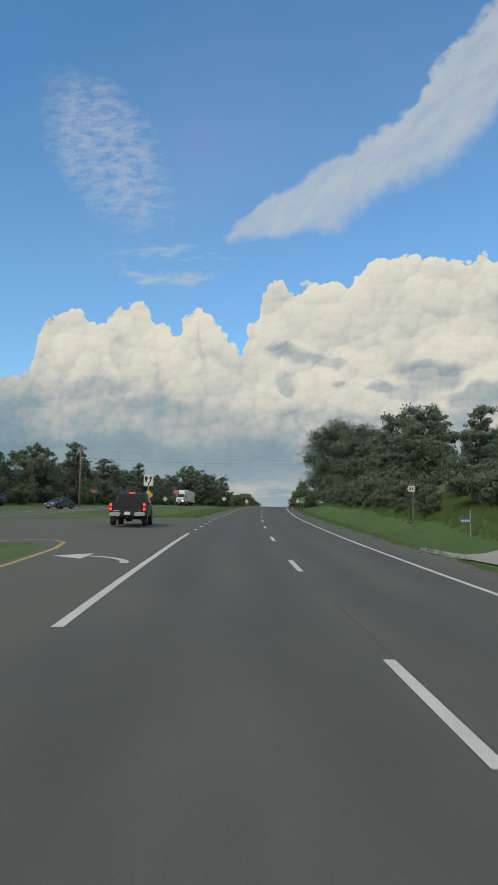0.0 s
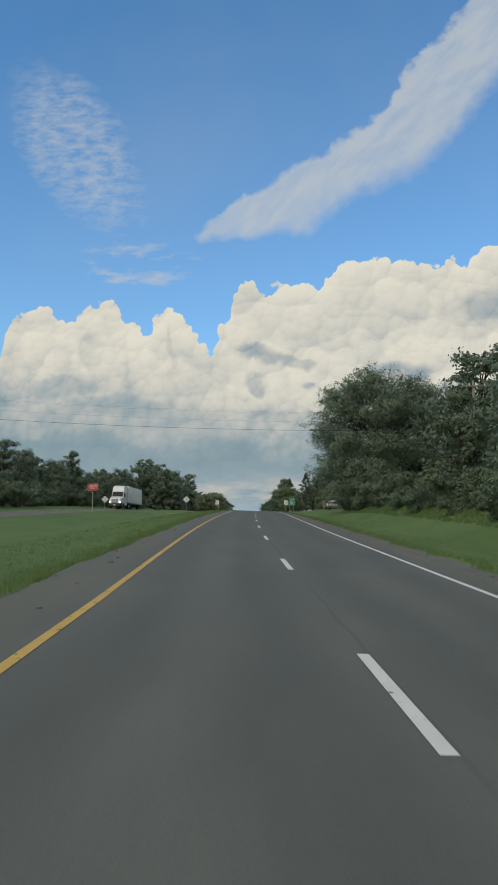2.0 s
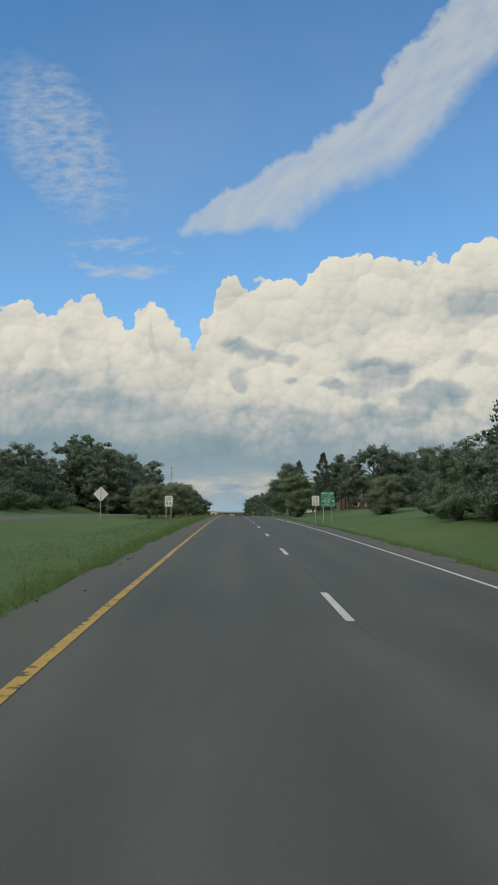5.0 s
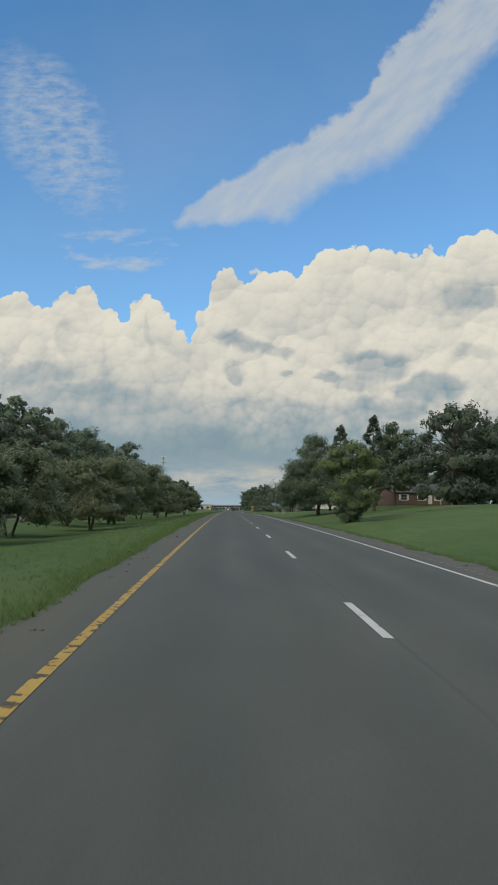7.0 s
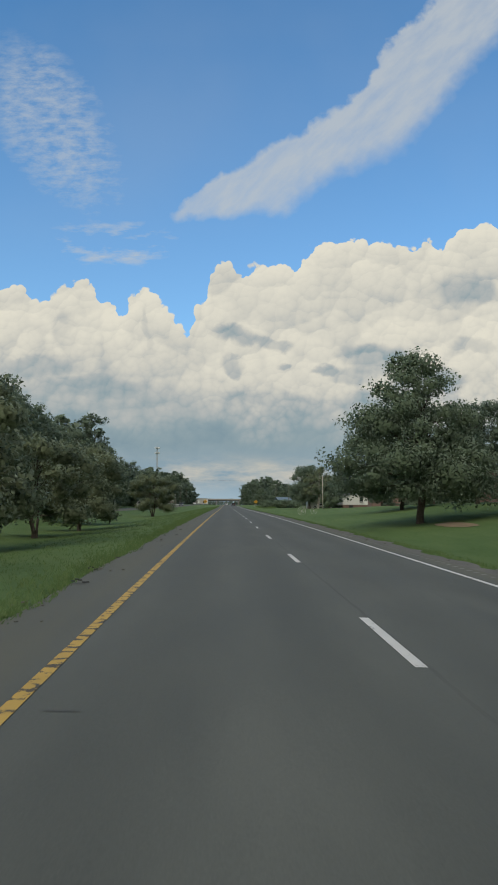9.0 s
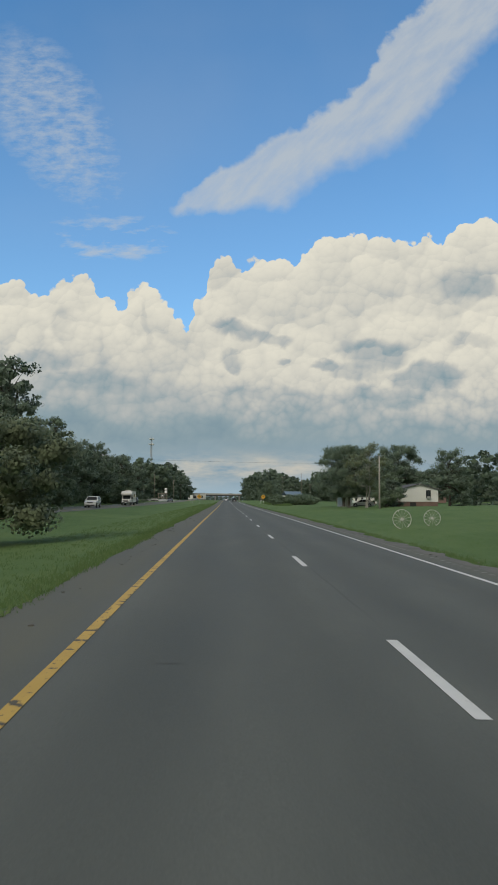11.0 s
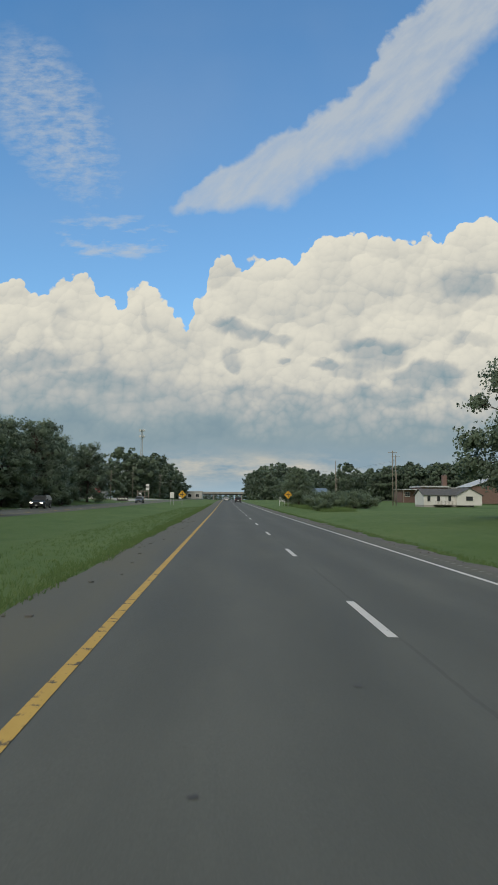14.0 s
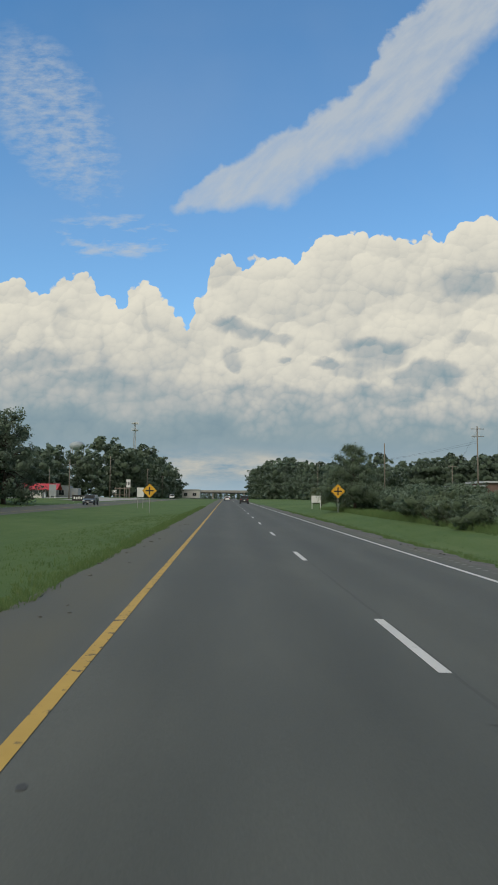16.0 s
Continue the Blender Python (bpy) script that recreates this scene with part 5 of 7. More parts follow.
def cable(a, b, sag, r=0.010):
    cu = bpy.data.curves.new("overhead_cable", "CURVE")
    cu.dimensions, cu.bevel_depth, cu.bevel_resolution = "3D", r, 1
    sp = cu.splines.new("POLY")
    sp.points.add(23)
    for i in range(24):
        f = i / 23
        q = Vector(a).lerp(Vector(b), f)
        sp.points[i].co = (q.x, q.y, q.z - sag * 4 * f * (1 - f), 1)
    cu.materials.append(SIGN_BLACK)
    return tagged(new("overhead_cable", cu), "thin black overhead cable strung across the road", "cable", "overhead cables")


def over(s, u, z):
    x, y = flat(s, u)
    return Vector((x, y, road_z(s, 0) + z))


for ds, z, r in ((0.0, 8.47, 0.011), (-1.7, 9.03, 0.0032), (-2.6, 9.75, 0.0028), (-3.3, 9.55, 0.0025)):
    cable(over(113.4 + ds, -31, z), over(124.6 + ds, 20.6, z), 0.7, r)
cable(over(423.8, -34, 7.1), over(450, 48, 7.95), 0.7, 0.008)
cable(over(444.7, 21.5, 7.9), over(452, 29, 4.0), 0.2, 0.006)
for h0, h1 in ((14.2, 12.6), (13.6, 12.2)):
    cable(over(620, 43.4, h0), over(690, 62, 10.4), 1.0, 0.014)
    cable(over(627, 46, h1), over(760, 33, 14.3), 1.5, 0.014)


def lattice_tower(s, u, h):
    """A guyed radio mast: three legs, bracing, two rings of aerials."""
    ob = thing("radio_mast", spot(s, u), "tall grey lattice radio mast rising behind the trees", "mast")
    r0, r1 = 2.2, 0.8
    legs = []
    for k in range(3):
        a = radians(90 + 120 * k)
        lo, hi = Vector((r0 * math.cos(a), r0 * math.sin(a), 0)), Vector((r1 * math.cos(a), r1 * math.sin(a), h))
        legs.append((lo, hi))
        part("leg", shape(rod, lo, hi, 0.30, 0.20, 6), GALV, ob)
    bm = bmesh.new()
    steps = 18
    for i in range(steps):
        for k in range(3):
            a, b = legs[k], legs[(k + 1) % 3]
            rod(bm, a[0].lerp(a[1], i / steps), b[0].lerp(b[1], (i + 1) / steps), 0.09, None, 4)
    tagged(part("bracing", bm, GALV, ob), kind="stuff")
    for z in (h - 1.5, h - 8.0):
        ring = part("aerial_ring", shape(box, (0, 0, z), (5.6, 5.6, 0.25)), GALV, ob)
        for k in range(6):
            a = radians(60 * k)
            part("aerial", shape(box, (3.0 * math.cos(a), 3.0 * math.sin(a), z + 0.4), (0.55, 0.55, 2.6), bevel=0.08), SIGN_WHITE, ring)
    part("spike", shape(rod, (0, 0, h), (0, 0, h + 5), 0.08, 0.03, 6), GALV, ob)


lattice_tower(1169, -92.4, 74.0)


def water_tower(s, u, h):
    ob = thing("water_tower", spot(s, u), "grey rounded water tower on legs above the trees", "water tower")
    bm = bmesh.new()
    bmesh.ops.create_uvsphere(bm, u_segments=28, v_segments=16, radius=7.5)
    for v in bm.verts:
        v.co.z = v.co.z * 0.62 + h
    part("tank", bm, surface("tank_paint", (.28, .33, .36), (.36, .41, .44), 0.2, 4.0, 0.6), ob, smooth=True)
    for k in range(6):
        a = radians(60 * k)
        part("leg", shape(rod, (6.6 * math.cos(a), 6.6 * math.sin(a), -1), (6.2 * math.cos(a), 6.2 * math.sin(a), h - 1), 0.4, 0.35, 8), GALV, ob)
    part("riser", shape(rod, (0, 0, -1), (0, 0, h - 3), 0.9, 0.9, 12), GALV, ob)


water_tower(1168, -148, 50.0)

# ---- vehicles ----
def car_paint(name, c, rough=0.28):
    m = surface(name, tuple(x * 0.92 for x in c), tuple(min(1, x * 1.06) for x in c), 0.8, 60.0, rough, 0.0, 0.0, 0.05, 0.25)
    return m


TYRE = surface("tyre_rubber", (.012, .012, .012), (.030, .030, .029), 3.0, 40.0, 0.9, bump=0.4)
RIM = surface("wheel_alloy", (.30, .31, .32), (.46, .47, .48), 3.0, 30.0, 0.35, 0.8)
BLACK_TRIM = surface("black_trim", (.014, .014, .015), (.032, .032, .033), 3.0, 30.0, 0.6)
CHROME = surface("chrome", (.50, .51, .52), (.62, .63, .64), 2.0, 30.0, 0.22, 0.9)
DARK_GLASS = surface("dark_car_glass", (.010, .013, .015), (.020, .024, .027), 1.0, 10.0, 0.10, 0.0, 0.0, 0.03, 0.0)
DARK_GLASS.node_tree.nodes["Principled BSDF"].inputs["IOR"].default_value = 1.45
LAMP_CLEAR = surface("lamp_lens", (.55, .57, .58), (.70, .72, .73), 2.0, 20.0, 0.15)
TAIL_RED = surface("tail_lens", (.22, .012, .012), (.34, .02, .02), 3.0, 20.0, 0.2)


def glow(name, colour, power):
    m, n, b = principled(name, 0.3)
    b.inputs["Base Color"].default_value = (*colour, 1)
    b.inputs["Emission Color"].default_value = (*colour, 1)
    b.inputs["Emission Strength"].default_value = power
    return m


BRAKE_GLOW = glow("lit_brake_lamp", (1.0, .05, .04), 1.6)
HEAD_GLOW = glow("lit_head_lamp", (1.0, .93, .80), 5.0)


def hull(bm, outline, half, bevel=0.04, segments=2):
    """A closed body from a side outline in y and z; half(y, z) gives its half width."""
    b2 = bmesh.new()
    n = len(outline)
    L = [b2.verts.new((-half(y, z), y, z)) for y, z in outline]
    R = [b2.verts.new((half(y, z), y, z)) for y, z in outline]
    b2.faces.new(L)
    b2.faces.new(R[::-1])
    for i in range(n):
        b2.faces.new((L[(i + 1) % n], L[i], R[i], R[(i + 1) % n]))
    bmesh.ops.recalc_face_normals(b2, faces=b2.faces)
    if bevel:
        bmesh.ops.bevel(b2, geom=list(b2.edges), offset=bevel, segments=segments, affect="EDGES", clamp_overlap=True)
    graft(bm, b2, Matrix())


def side_pane(bm, outline, half, side, out=0.006):
    vs = [bm.verts.new((side * (half(y, z) + out), y, z)) for y, z in outline]
    bm.faces.new(vs if side > 0 else vs[::-1])


def cross_pane(bm, y0, z0, y1, z1, half, inset, out):
    """A pane across the car between two levels, pushed out along y."""
    a, b = half(y0, z0) - inset, half(y1, z1) - inset
    bm.faces.new([bm.verts.new(v) for v in ((-a, y0 + out, z0), (a, y0 + out, z0), (b, y1 + out, z1), (-b, y1 + out, z1))])


def wheel(parent, x, y, r, w, rim=None):
    side = 1 if x > 0 else -1
    t = bmesh.new()
    rod(t, (x - w / 2, y, r), (x + w / 2, y, r), r, None, 22)
    bmesh.ops.bevel(t, geom=[e for e in t.edges if abs(e.verts[0].co.x - e.verts[1].co.x) < 1e-5], offset=0.03, segments=2, affect="EDGES")
    wh = part("wheel", t, TYRE, parent)
    part("rim", shape(rod, (x + side * (w / 2 - 0.05), y, r), (x + side * (w / 2 + 0.008), y, r), r * 0.64, r * 0.6, 16), rim or RIM, wh)
    part("hub", shape(rod, (x + side * w / 2, y, r), (x + side * (w / 2 + 0.025), y, r), r * 0.16, None, 8), BLACK_TRIM, wh)


def road_car(label, paint, L, W, H, style, m, lit_tail=False, lit_head=False, category="car"):
    """A passenger car; its nose points to +y. style: sedan or suv."""
    ob = thing("car", m, label, category)
    hw, nose, tail = W / 2, L / 2, -L / 2
    belt = H * (0.60 if style == "suv" else 0.62)
    low = 0.24 if style == "suv" else 0.19
    r = 0.36 if style == "suv" else 0.325

    def half(y, z):
        end = max(0.0, (abs(y) - L * 0.36) / (L * 0.14))
        top = max(0.0, (z - belt) / (H - belt))
        return hw * (1 - 0.10 * end ** 2) * (1 - 0.20 * top) - 0.03 * (z < 0.4)

    hood = belt - (0.02 if style == "suv" else 0.06)
    body = [(tail + .02, low + .06), (tail, low + .30), (tail + .03, belt - .10), (tail + .10, belt), (-L * .30, belt + .02), (L * .18, belt + .01), (nose - .95, hood - .02), (nose - .22, hood - .16),
            (nose - .03, hood - .34), (nose, low + .22), (nose - .06, low)]
    part("body", shape(hull, body, half, 0.05, 3), paint, ob, smooth=False)
    if style == "suv":
        cabin = [(tail + .12, belt - .02), (tail + .20, belt + .10), (tail + .46, H - .06), (tail + .80, H), (L * .02, H), (L * .10, H - .05), (L * .24, belt), (L * .23, belt - .03)]
        panes = [[(-L * .40, belt + .05), (-L * .24, belt + .05), (-L * .24, H - .12), (-L * .365, H - .12)], [(-L * .225, belt + .05), (-L * .04, belt + .05), (-L * .04, H - .12), (-L * .225, H - .12)],
                 [(-L * .025, belt + .05), (L * .165, belt + .05), (L * .085, H - .13), (-L * .025, H - .12)]]
        rear, front = ((tail + .20, belt + .10), (tail + .44, H - .10)), ((L * .225, belt + .05), (L * .115, H - .07))
    else:
        cabin = [(-L * .40, belt - .02), (-L * .36, belt + .05), (-L * .24, H - .07), (-L * .16, H), (L * .02, H), (L * .08, H - .05), (L * .24, belt), (L * .23, belt - .03)]
        panes = [[(-L * .30, belt + .05), (-L * .17, belt + .05), (-L * .17, H - .11), (-L * .22, H - .11)], [(-L * .155, belt + .05), (-L * .01, belt + .05), (-L * .01, H - .10), (-L * .155, H - .10)],
                 [(L * .005, belt + .05), (L * .175, belt + .05), (L * .075, H - .12), (L * .005, H - .10)]]
        rear, front = ((-L * .365, belt + .06), (-L * .25, H - .09)), ((L * .225, belt + .05), (L * .095, H - .07))
    part("cabin", shape(hull, cabin, half, 0.035, 2), paint, ob)
    for side in (-1, 1):
        for pn in panes:
            part("side_window", shape(side_pane, pn, half, side), DARK_GLASS, ob)
        part("mirror", shape(box, (side * (hw + .09), L * .17, belt + .10), (.20, .10, .15), bevel=.03), paint, ob)
        part("head_lamp", shape(box, (side * hw * .70, nose - .12, hood - .27), (.34, .20, .15), bevel=.04), HEAD_GLOW if lit_head else LAMP_CLEAR, ob)
        part("tail_lamp", shape(box, (side * hw * .78, tail + .03, belt - .17), (.24, .12, .20), bevel=.03), BRAKE_GLOW if lit_tail else TAIL_RED, ob)
        part("sill", shape(box, (side * (hw - .06), 0, low + .07), (.09, L * .55, .12), bevel=.02), BLACK_TRIM, ob)
        for y in (L * .295, -L * .285):
            part("wheel_arch", shape(rod, (side * (hw - .12), y, r), (side * (hw - .012), y, r), r + .07, None, 20), BLACK_TRIM, ob)
            wheel(ob, side * (hw - .10), y, r, .22)
    bm = bmesh.new()
    cross_pane(bm, *rear[0], *rear[1], half, .12, -.012)
    part("rear_window", bm, DARK_GLASS, ob)
    bm = bmesh.new()
    cross_pane(bm, front[0][0], front[0][1], front[1][0], front[1][1], half, .10, .014)
    part("windscreen", bm, DARK_GLASS, ob)
    part("grille", shape(box, (0, nose - .06, hood - .30), (hw * .9, .12, .17), bevel=.03), BLACK_TRIM, ob)
    part("front_bumper", shape(box, (0, nose - .05, low + .14), (hw * 1.5, .14, .20), bevel=.05), BLACK_TRIM if style == "suv" else paint, ob)
    part("rear_bumper", shape(box, (0, tail + .03, low + .20), (hw * 1.72, .16, .26), bevel=.05), BLACK_TRIM if style == "suv" else paint, ob)
    part("number_plate", shape(box, (0, tail - .055, belt - .34), (.32, .012, .16)), SIGN_WHITE, ob)
    part("front_plate", shape(box, (0, nose + .02, low + .18), (.32, .012, .14)), SIGN_WHITE, ob)
    if style == "suv":
        for side in (-1, 1):
            part("roof_rail", shape(box, (side * hw * .68, -L * .12, H + .035), (.04, L * .40, .04), bevel=.012), BLACK_TRIM, ob)
    return ob


def pickup(m):
    """A dark crew-cab pickup; its nose points to +y."""
    paint = car_paint("black_pickup_paint", (.010, .011, .013), 0.34)
    ob = thing("pickup_truck", m, "black crew-cab pickup with lit brake lamps and chrome bumper", "pickup truck")
    L, W, H = 5.75, 2.02, 1.93
    hw = W / 2

    def half(y, z):
        top = max(0.0, (z - 1.22) / (H - 1.22))
        return hw * (1 - 0.17 * top) * (1 - 0.05 * max(0, (abs(y) - 2.3) / 0.6))

    part("body", shape(hull, [(-.55, .55), (-.55, 1.24), (1.25, 1.22), (2.45, 1.13), (2.80, .95), (2.86, .60), (2.7, .48)], half, .05, 3), paint, ob)
    part("cabin", shape(hull, [(-.62, 1.20), (-.50, 1.32), (-.36, H - .10), (-.10, H), (.80, H - .01), (1.0, H - .08), (1.55, 1.22), (1.5, 1.18)], half, .04, 2), paint, ob)
    for side in (-1, 1):
        part("bed_side", shape(box, (side * (hw - .05), -1.71, .91), (.10, 2.30, .66), bevel=.04), paint, ob)
        part("bed_rail", shape(box, (side * (hw - .05), -1.71, 1.265), (.12, 2.28, .05), bevel=.015), BLACK_TRIM, ob)
        part("tail_lamp", shape(box, (side * (hw - .09), -2.855, 1.02), (.17, .07, .46), bevel=.02), TAIL_RED, ob)
        for z in (.90, 1.14):
            part("brake_light", shape(box, (side * (hw - .09), -2.90, z), (.12, .03, .15), bevel=.012), BRAKE_GLOW, ob)
        part("bumper_end", shape(box, (side * .68, -2.92, .62), (.60, .18, .22), bevel=.04), CHROME, ob)
        part("mirror", shape(box, (side * (hw + .16), 1.15, 1.36), (.24, .12, .24), bevel=.04), BLACK_TRIM, ob)
        part("mirror_arm", shape(box, (side * (hw + .02), 1.15, 1.30), (.16, .05, .05)), BLACK_TRIM, ob)
        for pn in ([(-.34, 1.27), (.30, 1.27), (.30, H - .12), (-.22, H - .12)], [(.36, 1.27), (1.38, 1.27), (1.02, H - .14), (.36, H - .12)]):
            part("side_window", shape(side_pane, pn, half, side), DARK_GLASS, ob)
        part("head_lamp", shape(box, (side * .80, 2.80, .92), (.34, .12, .24), bevel=.04), LAMP_CLEAR, ob)
        part("mud_flap", shape(box, (side * .84, -2.26, .38), (.30, .02, .34)), BLACK_TRIM, ob)
        for y in (1.85, -1.78):
            part("wheel_arch", shape(rod, (side * (hw - .16), y, .47), (side * (hw + .006), y, .47), .49, None, 20), BLACK_TRIM, ob)
            wheel(ob, side * (hw - .12), y, .42, .28)
    part("tailgate", shape(box, (0, -2.84, .95), (W - .42, .10, .60), bevel=.03), paint, ob)
    gate = part("tailgate_spoiler", shape(box, (0, -2.85, 1.255), (W - .38, .10, .06), bevel=.02), BLACK_TRIM, ob)
    part("badge_bar", shape(box, (-.60, -2.893, .80), (.34, .004, .05)), CHROME, ob)
    part("badge_bar", shape(box, (.66, -2.893, .80), (.12, .004, .04)), CHROME, ob)
    part("gate_handle", shape(box, (0, -2.895, 1.08), (.30, .02, .08), bevel=.01), BLACK_TRIM, gate)
    part("bed_floor", shape(box, (0, -1.71, .72), (W - .2, 2.28, .06)), BLACK_TRIM, ob)
    part("bumper_middle", shape(box, (0, -2.90, .62), (.78, .14, .20), bevel=.03), BLACK_TRIM, ob)
    part("number_plate", shape(box, (0, -2.978, .66), (.32, .012, .17)), SIGN_WHITE, ob)
    part("tow_hitch", shape(box, (0, -2.92, .44), (.12, .34, .10), bevel=.015), BLACK_TRIM, ob)
    part("axle", shape(rod, (-.8, -1.78, .40), (.8, -1.78, .40), .07), BLACK_TRIM, ob)
    part("differential", shape(rod, (-.16, -1.78, .38), (.16, -1.78, .38), .17, .17, 10), BLACK_TRIM, ob)
    part("chassis", shape(box, (0, -.2, .48), (1.0, 5.0, .14)), BLACK_TRIM, ob)
    bm = bmesh.new()
    cross_pane(bm, -.50, 1.33, -.37, H - .13, half, .12, -.016)
    part("rear_window", bm, DARK_GLASS, ob)
    bm = bmesh.new()
    cross_pane(bm, 1.53, 1.24, 1.03, H - .10, half, .10, .016)
    part("windscreen", bm, DARK_GLASS, ob)
    part("high_brake_light", shape(box, (0, -.395, H - .04), (.36, .05, .05)), BRAKE_GLOW, ob)
    part("grille", shape(box, (0, 2.84, .86), (1.15, .10, .32), bevel=.03), CHROME, ob)
    return ob


pickup(spot(40.8, -7.95, 0.03, 4))
BLUE_GREY = car_paint("blue_grey_paint", (.10, .13, .17))
WHITE_CAR = car_paint("white_car_paint", (.66, .67, .66))
DARK_CAR = car_paint("dark_car_paint", (.022, .026, .030))
SILVER = car_paint("silver_car_paint", (.30, .32, .33))
on_far = 0.09
road_car("blue-grey sedan on the far carriageway", BLUE_GREY, 4.75, 1.84, 1.47, "sedan", spot(94, -28.0, on_far, 158))
road_car("silver sport utility car parked by a low building", SILVER, 4.7, 1.86, 1.70, "suv", spot(110, -44.5, 0.0, 84))
road_car("dark pickup-sized utility car parked by the trees", DARK_CAR, 4.9, 1.9, 1.72, "suv", spot(100, -40.5, 0.0, 80))
road_car("white sport utility car on the far carriageway", WHITE_CAR, 4.9, 1.95, 1.78, "suv", spot(452, -23.5, on_far, 180))
road_car("dark grey sport utility car with lit headlamps", DARK_CAR, 4.8, 1.92, 1.74, "suv", spot(528, -27.0, on_far, 180), lit_head=True)
road_car("dark blue car on the far carriageway", BLUE_GREY, 4.7, 1.84, 1.55, "suv", spot(606, -23.5, on_far, 180))
road_car("black sport utility car driving ahead on the highway", DARK_CAR, 4.8, 1.95, 1.78, "suv", spot(650, 1.75, 0.03, 0))
road_car("white sedan driving far ahead on the highway", WHITE_CAR, 4.7, 1.82, 1.46, "sedan", spot(722, -1.85, 0.03, 0))
road_car("white car parked under trees beside a trailer home", WHITE_CAR, 4.7, 1.84, 1.5, "sedan", spot(475, 25.0, 0.0, 75))
road_car("white car parked under trees beside a trailer home", WHITE_CAR, 4.6, 1.84, 1.62, "suv", spot(481, 34, 0.0, 100))
road_car("white utility car far along the other carriageway", WHITE_CAR, 5.0, 1.95, 1.9, "suv", spot(800, -26.0, on_far, 180))


def semi_truck(m):
    """A conventional tractor with a high sleeper and a box trailer; its nose points to +y."""
    white = car_paint("white_truck_paint", (.68, .69, .68), 0.35)
    ob = thing("semi_truck", m, "white semi truck with a high sleeper cab and box trailer", "truck")

    def half(y, z):
        return 1.02 - 0.10 * max(0, (y - 4.5) / 2.5) - 0.06 * max(0, (z - 2.6) / 1.4)

    # cab, bonnet and the tall fairing
    part("bonnet", shape(hull, [(4.4, .75), (4.4, 2.00), (6.3, 1.72), (6.75, 1.45), (6.85, .80)], half, .08, 3), white, ob)
    part("cab", shape(hull, [(2.0, .95), (2.0, 3.05), (4.0, 3.0), (4.55, 1.98), (4.55, .95)], half, .07, 2), white, ob)
    part("roof_fairing", shape(hull, [(1.9, 2.9), (1.9, 4.02), (2.6, 4.05), (3.5, 3.72), (4.05, 3.02), (4.0, 2.92)], half, .10, 3), white, ob)
    part("sleeper", shape(box, (0, 1.4, 2.45), (2.12, 1.4, 3.0), bevel=.10), white, ob)
    bm = bmesh.new()
    cross_pane(bm, 4.50, 2.08, 4.08, 2.88, half, .10, .035)
    part("windscreen", bm, DARK_GLASS, ob)
    part("grille", shape(box, (0, 6.86, 1.22), (1.05, .06, .72), bevel=.03), CHROME, ob)
    for k in range(5):
        part("grille_bar", shape(box, (0, 6.895, .95 + .13 * k), (1.0, .02, .03)), BLACK_TRIM, ob)
    part("front_bumper", shape(box, (0, 6.82, .55), (2.1, .26, .40), bevel=.06), BLACK_TRIM, ob)
    part("front_plate", shape(box, (0, 6.96, .55), (.34, .012, .16)), SIGN_WHITE, ob)
    for side in (-1, 1):
        part("head_lamp", shape(box, (side * .80, 6.66, 1.02), (.34, .30, .26), bevel=.05), HEAD_GLOW, ob)
        part("side_window", shape(side_pane, [(2.9, 2.05), (4.25, 2.05), (3.95, 2.75), (2.9, 2.75)], half, side, .01), DARK_GLASS, ob)
        part("mirror", shape(box, (side * 1.30, 4.3, 2.35), (.12, .16, .75), bevel=.03), BLACK_TRIM, ob)
        part("mirror_arm", shape(rod, (side * 1.0, 4.2, 2.6), (side * 1.28, 4.3, 2.6), .02), BLACK_TRIM, ob)
        part("fuel_tank", shape(rod, (side * .88, 1.6, .72), (side * .88, 3.4, .72), .30, None, 16), CHROME, ob)
        part("exhaust_stack", shape(rod, (side * 1.0, .62, 1.0), (side * 1.0, .62, 3.9), .07, None, 10), CHROME, ob)
        part("cab_step", shape(box, (side * .98, 3.9, .70), (.16, .9, .28), bevel=.03), BLACK_TRIM, ob)
        part("mudguard", shape(box, (side * .90, 5.55, 1.08), (.42, 1.35, .10), bevel=.04), white, ob)
        wheel(ob, side * .92, 5.55, .50, .30)
        for y in (-.2, -1.45, -11.6, -12.85):
            wheel(ob, side * .86, y, .50, .52)
    part("chassis", shape(box, (0, 1.6, .85), (.9, 8.0, .28)), BLACK_TRIM, ob)
    part("trailer_box", shape(box, (0, -6.6, 2.62), (2.56, 14.4, 2.86), bevel=.03), white, ob)
    for y in np.arange(-13.4, .4, 1.2):
        for side in (-1, 1):
            part("trailer_rib", shape(box, (side * 1.285, y, 2.62), (.014, .06, 2.7)), white, ob)
    part("trailer_rail", shape(box, (0, -6.6, 1.14), (2.6, 14.4, .12)), GALV, ob)
    part("bogie", shape(box, (0, -12.2, .78), (1.1, 3.0, .30)), BLACK_TRIM, ob)
    for side in (-1, 1):
        part("landing_leg", shape(box, (side * .6, -3.0, .72), (.14, .14, .85)), GALV, ob)
    return ob


semi_truck(spot(184.5, -24.0, on_far, 180))


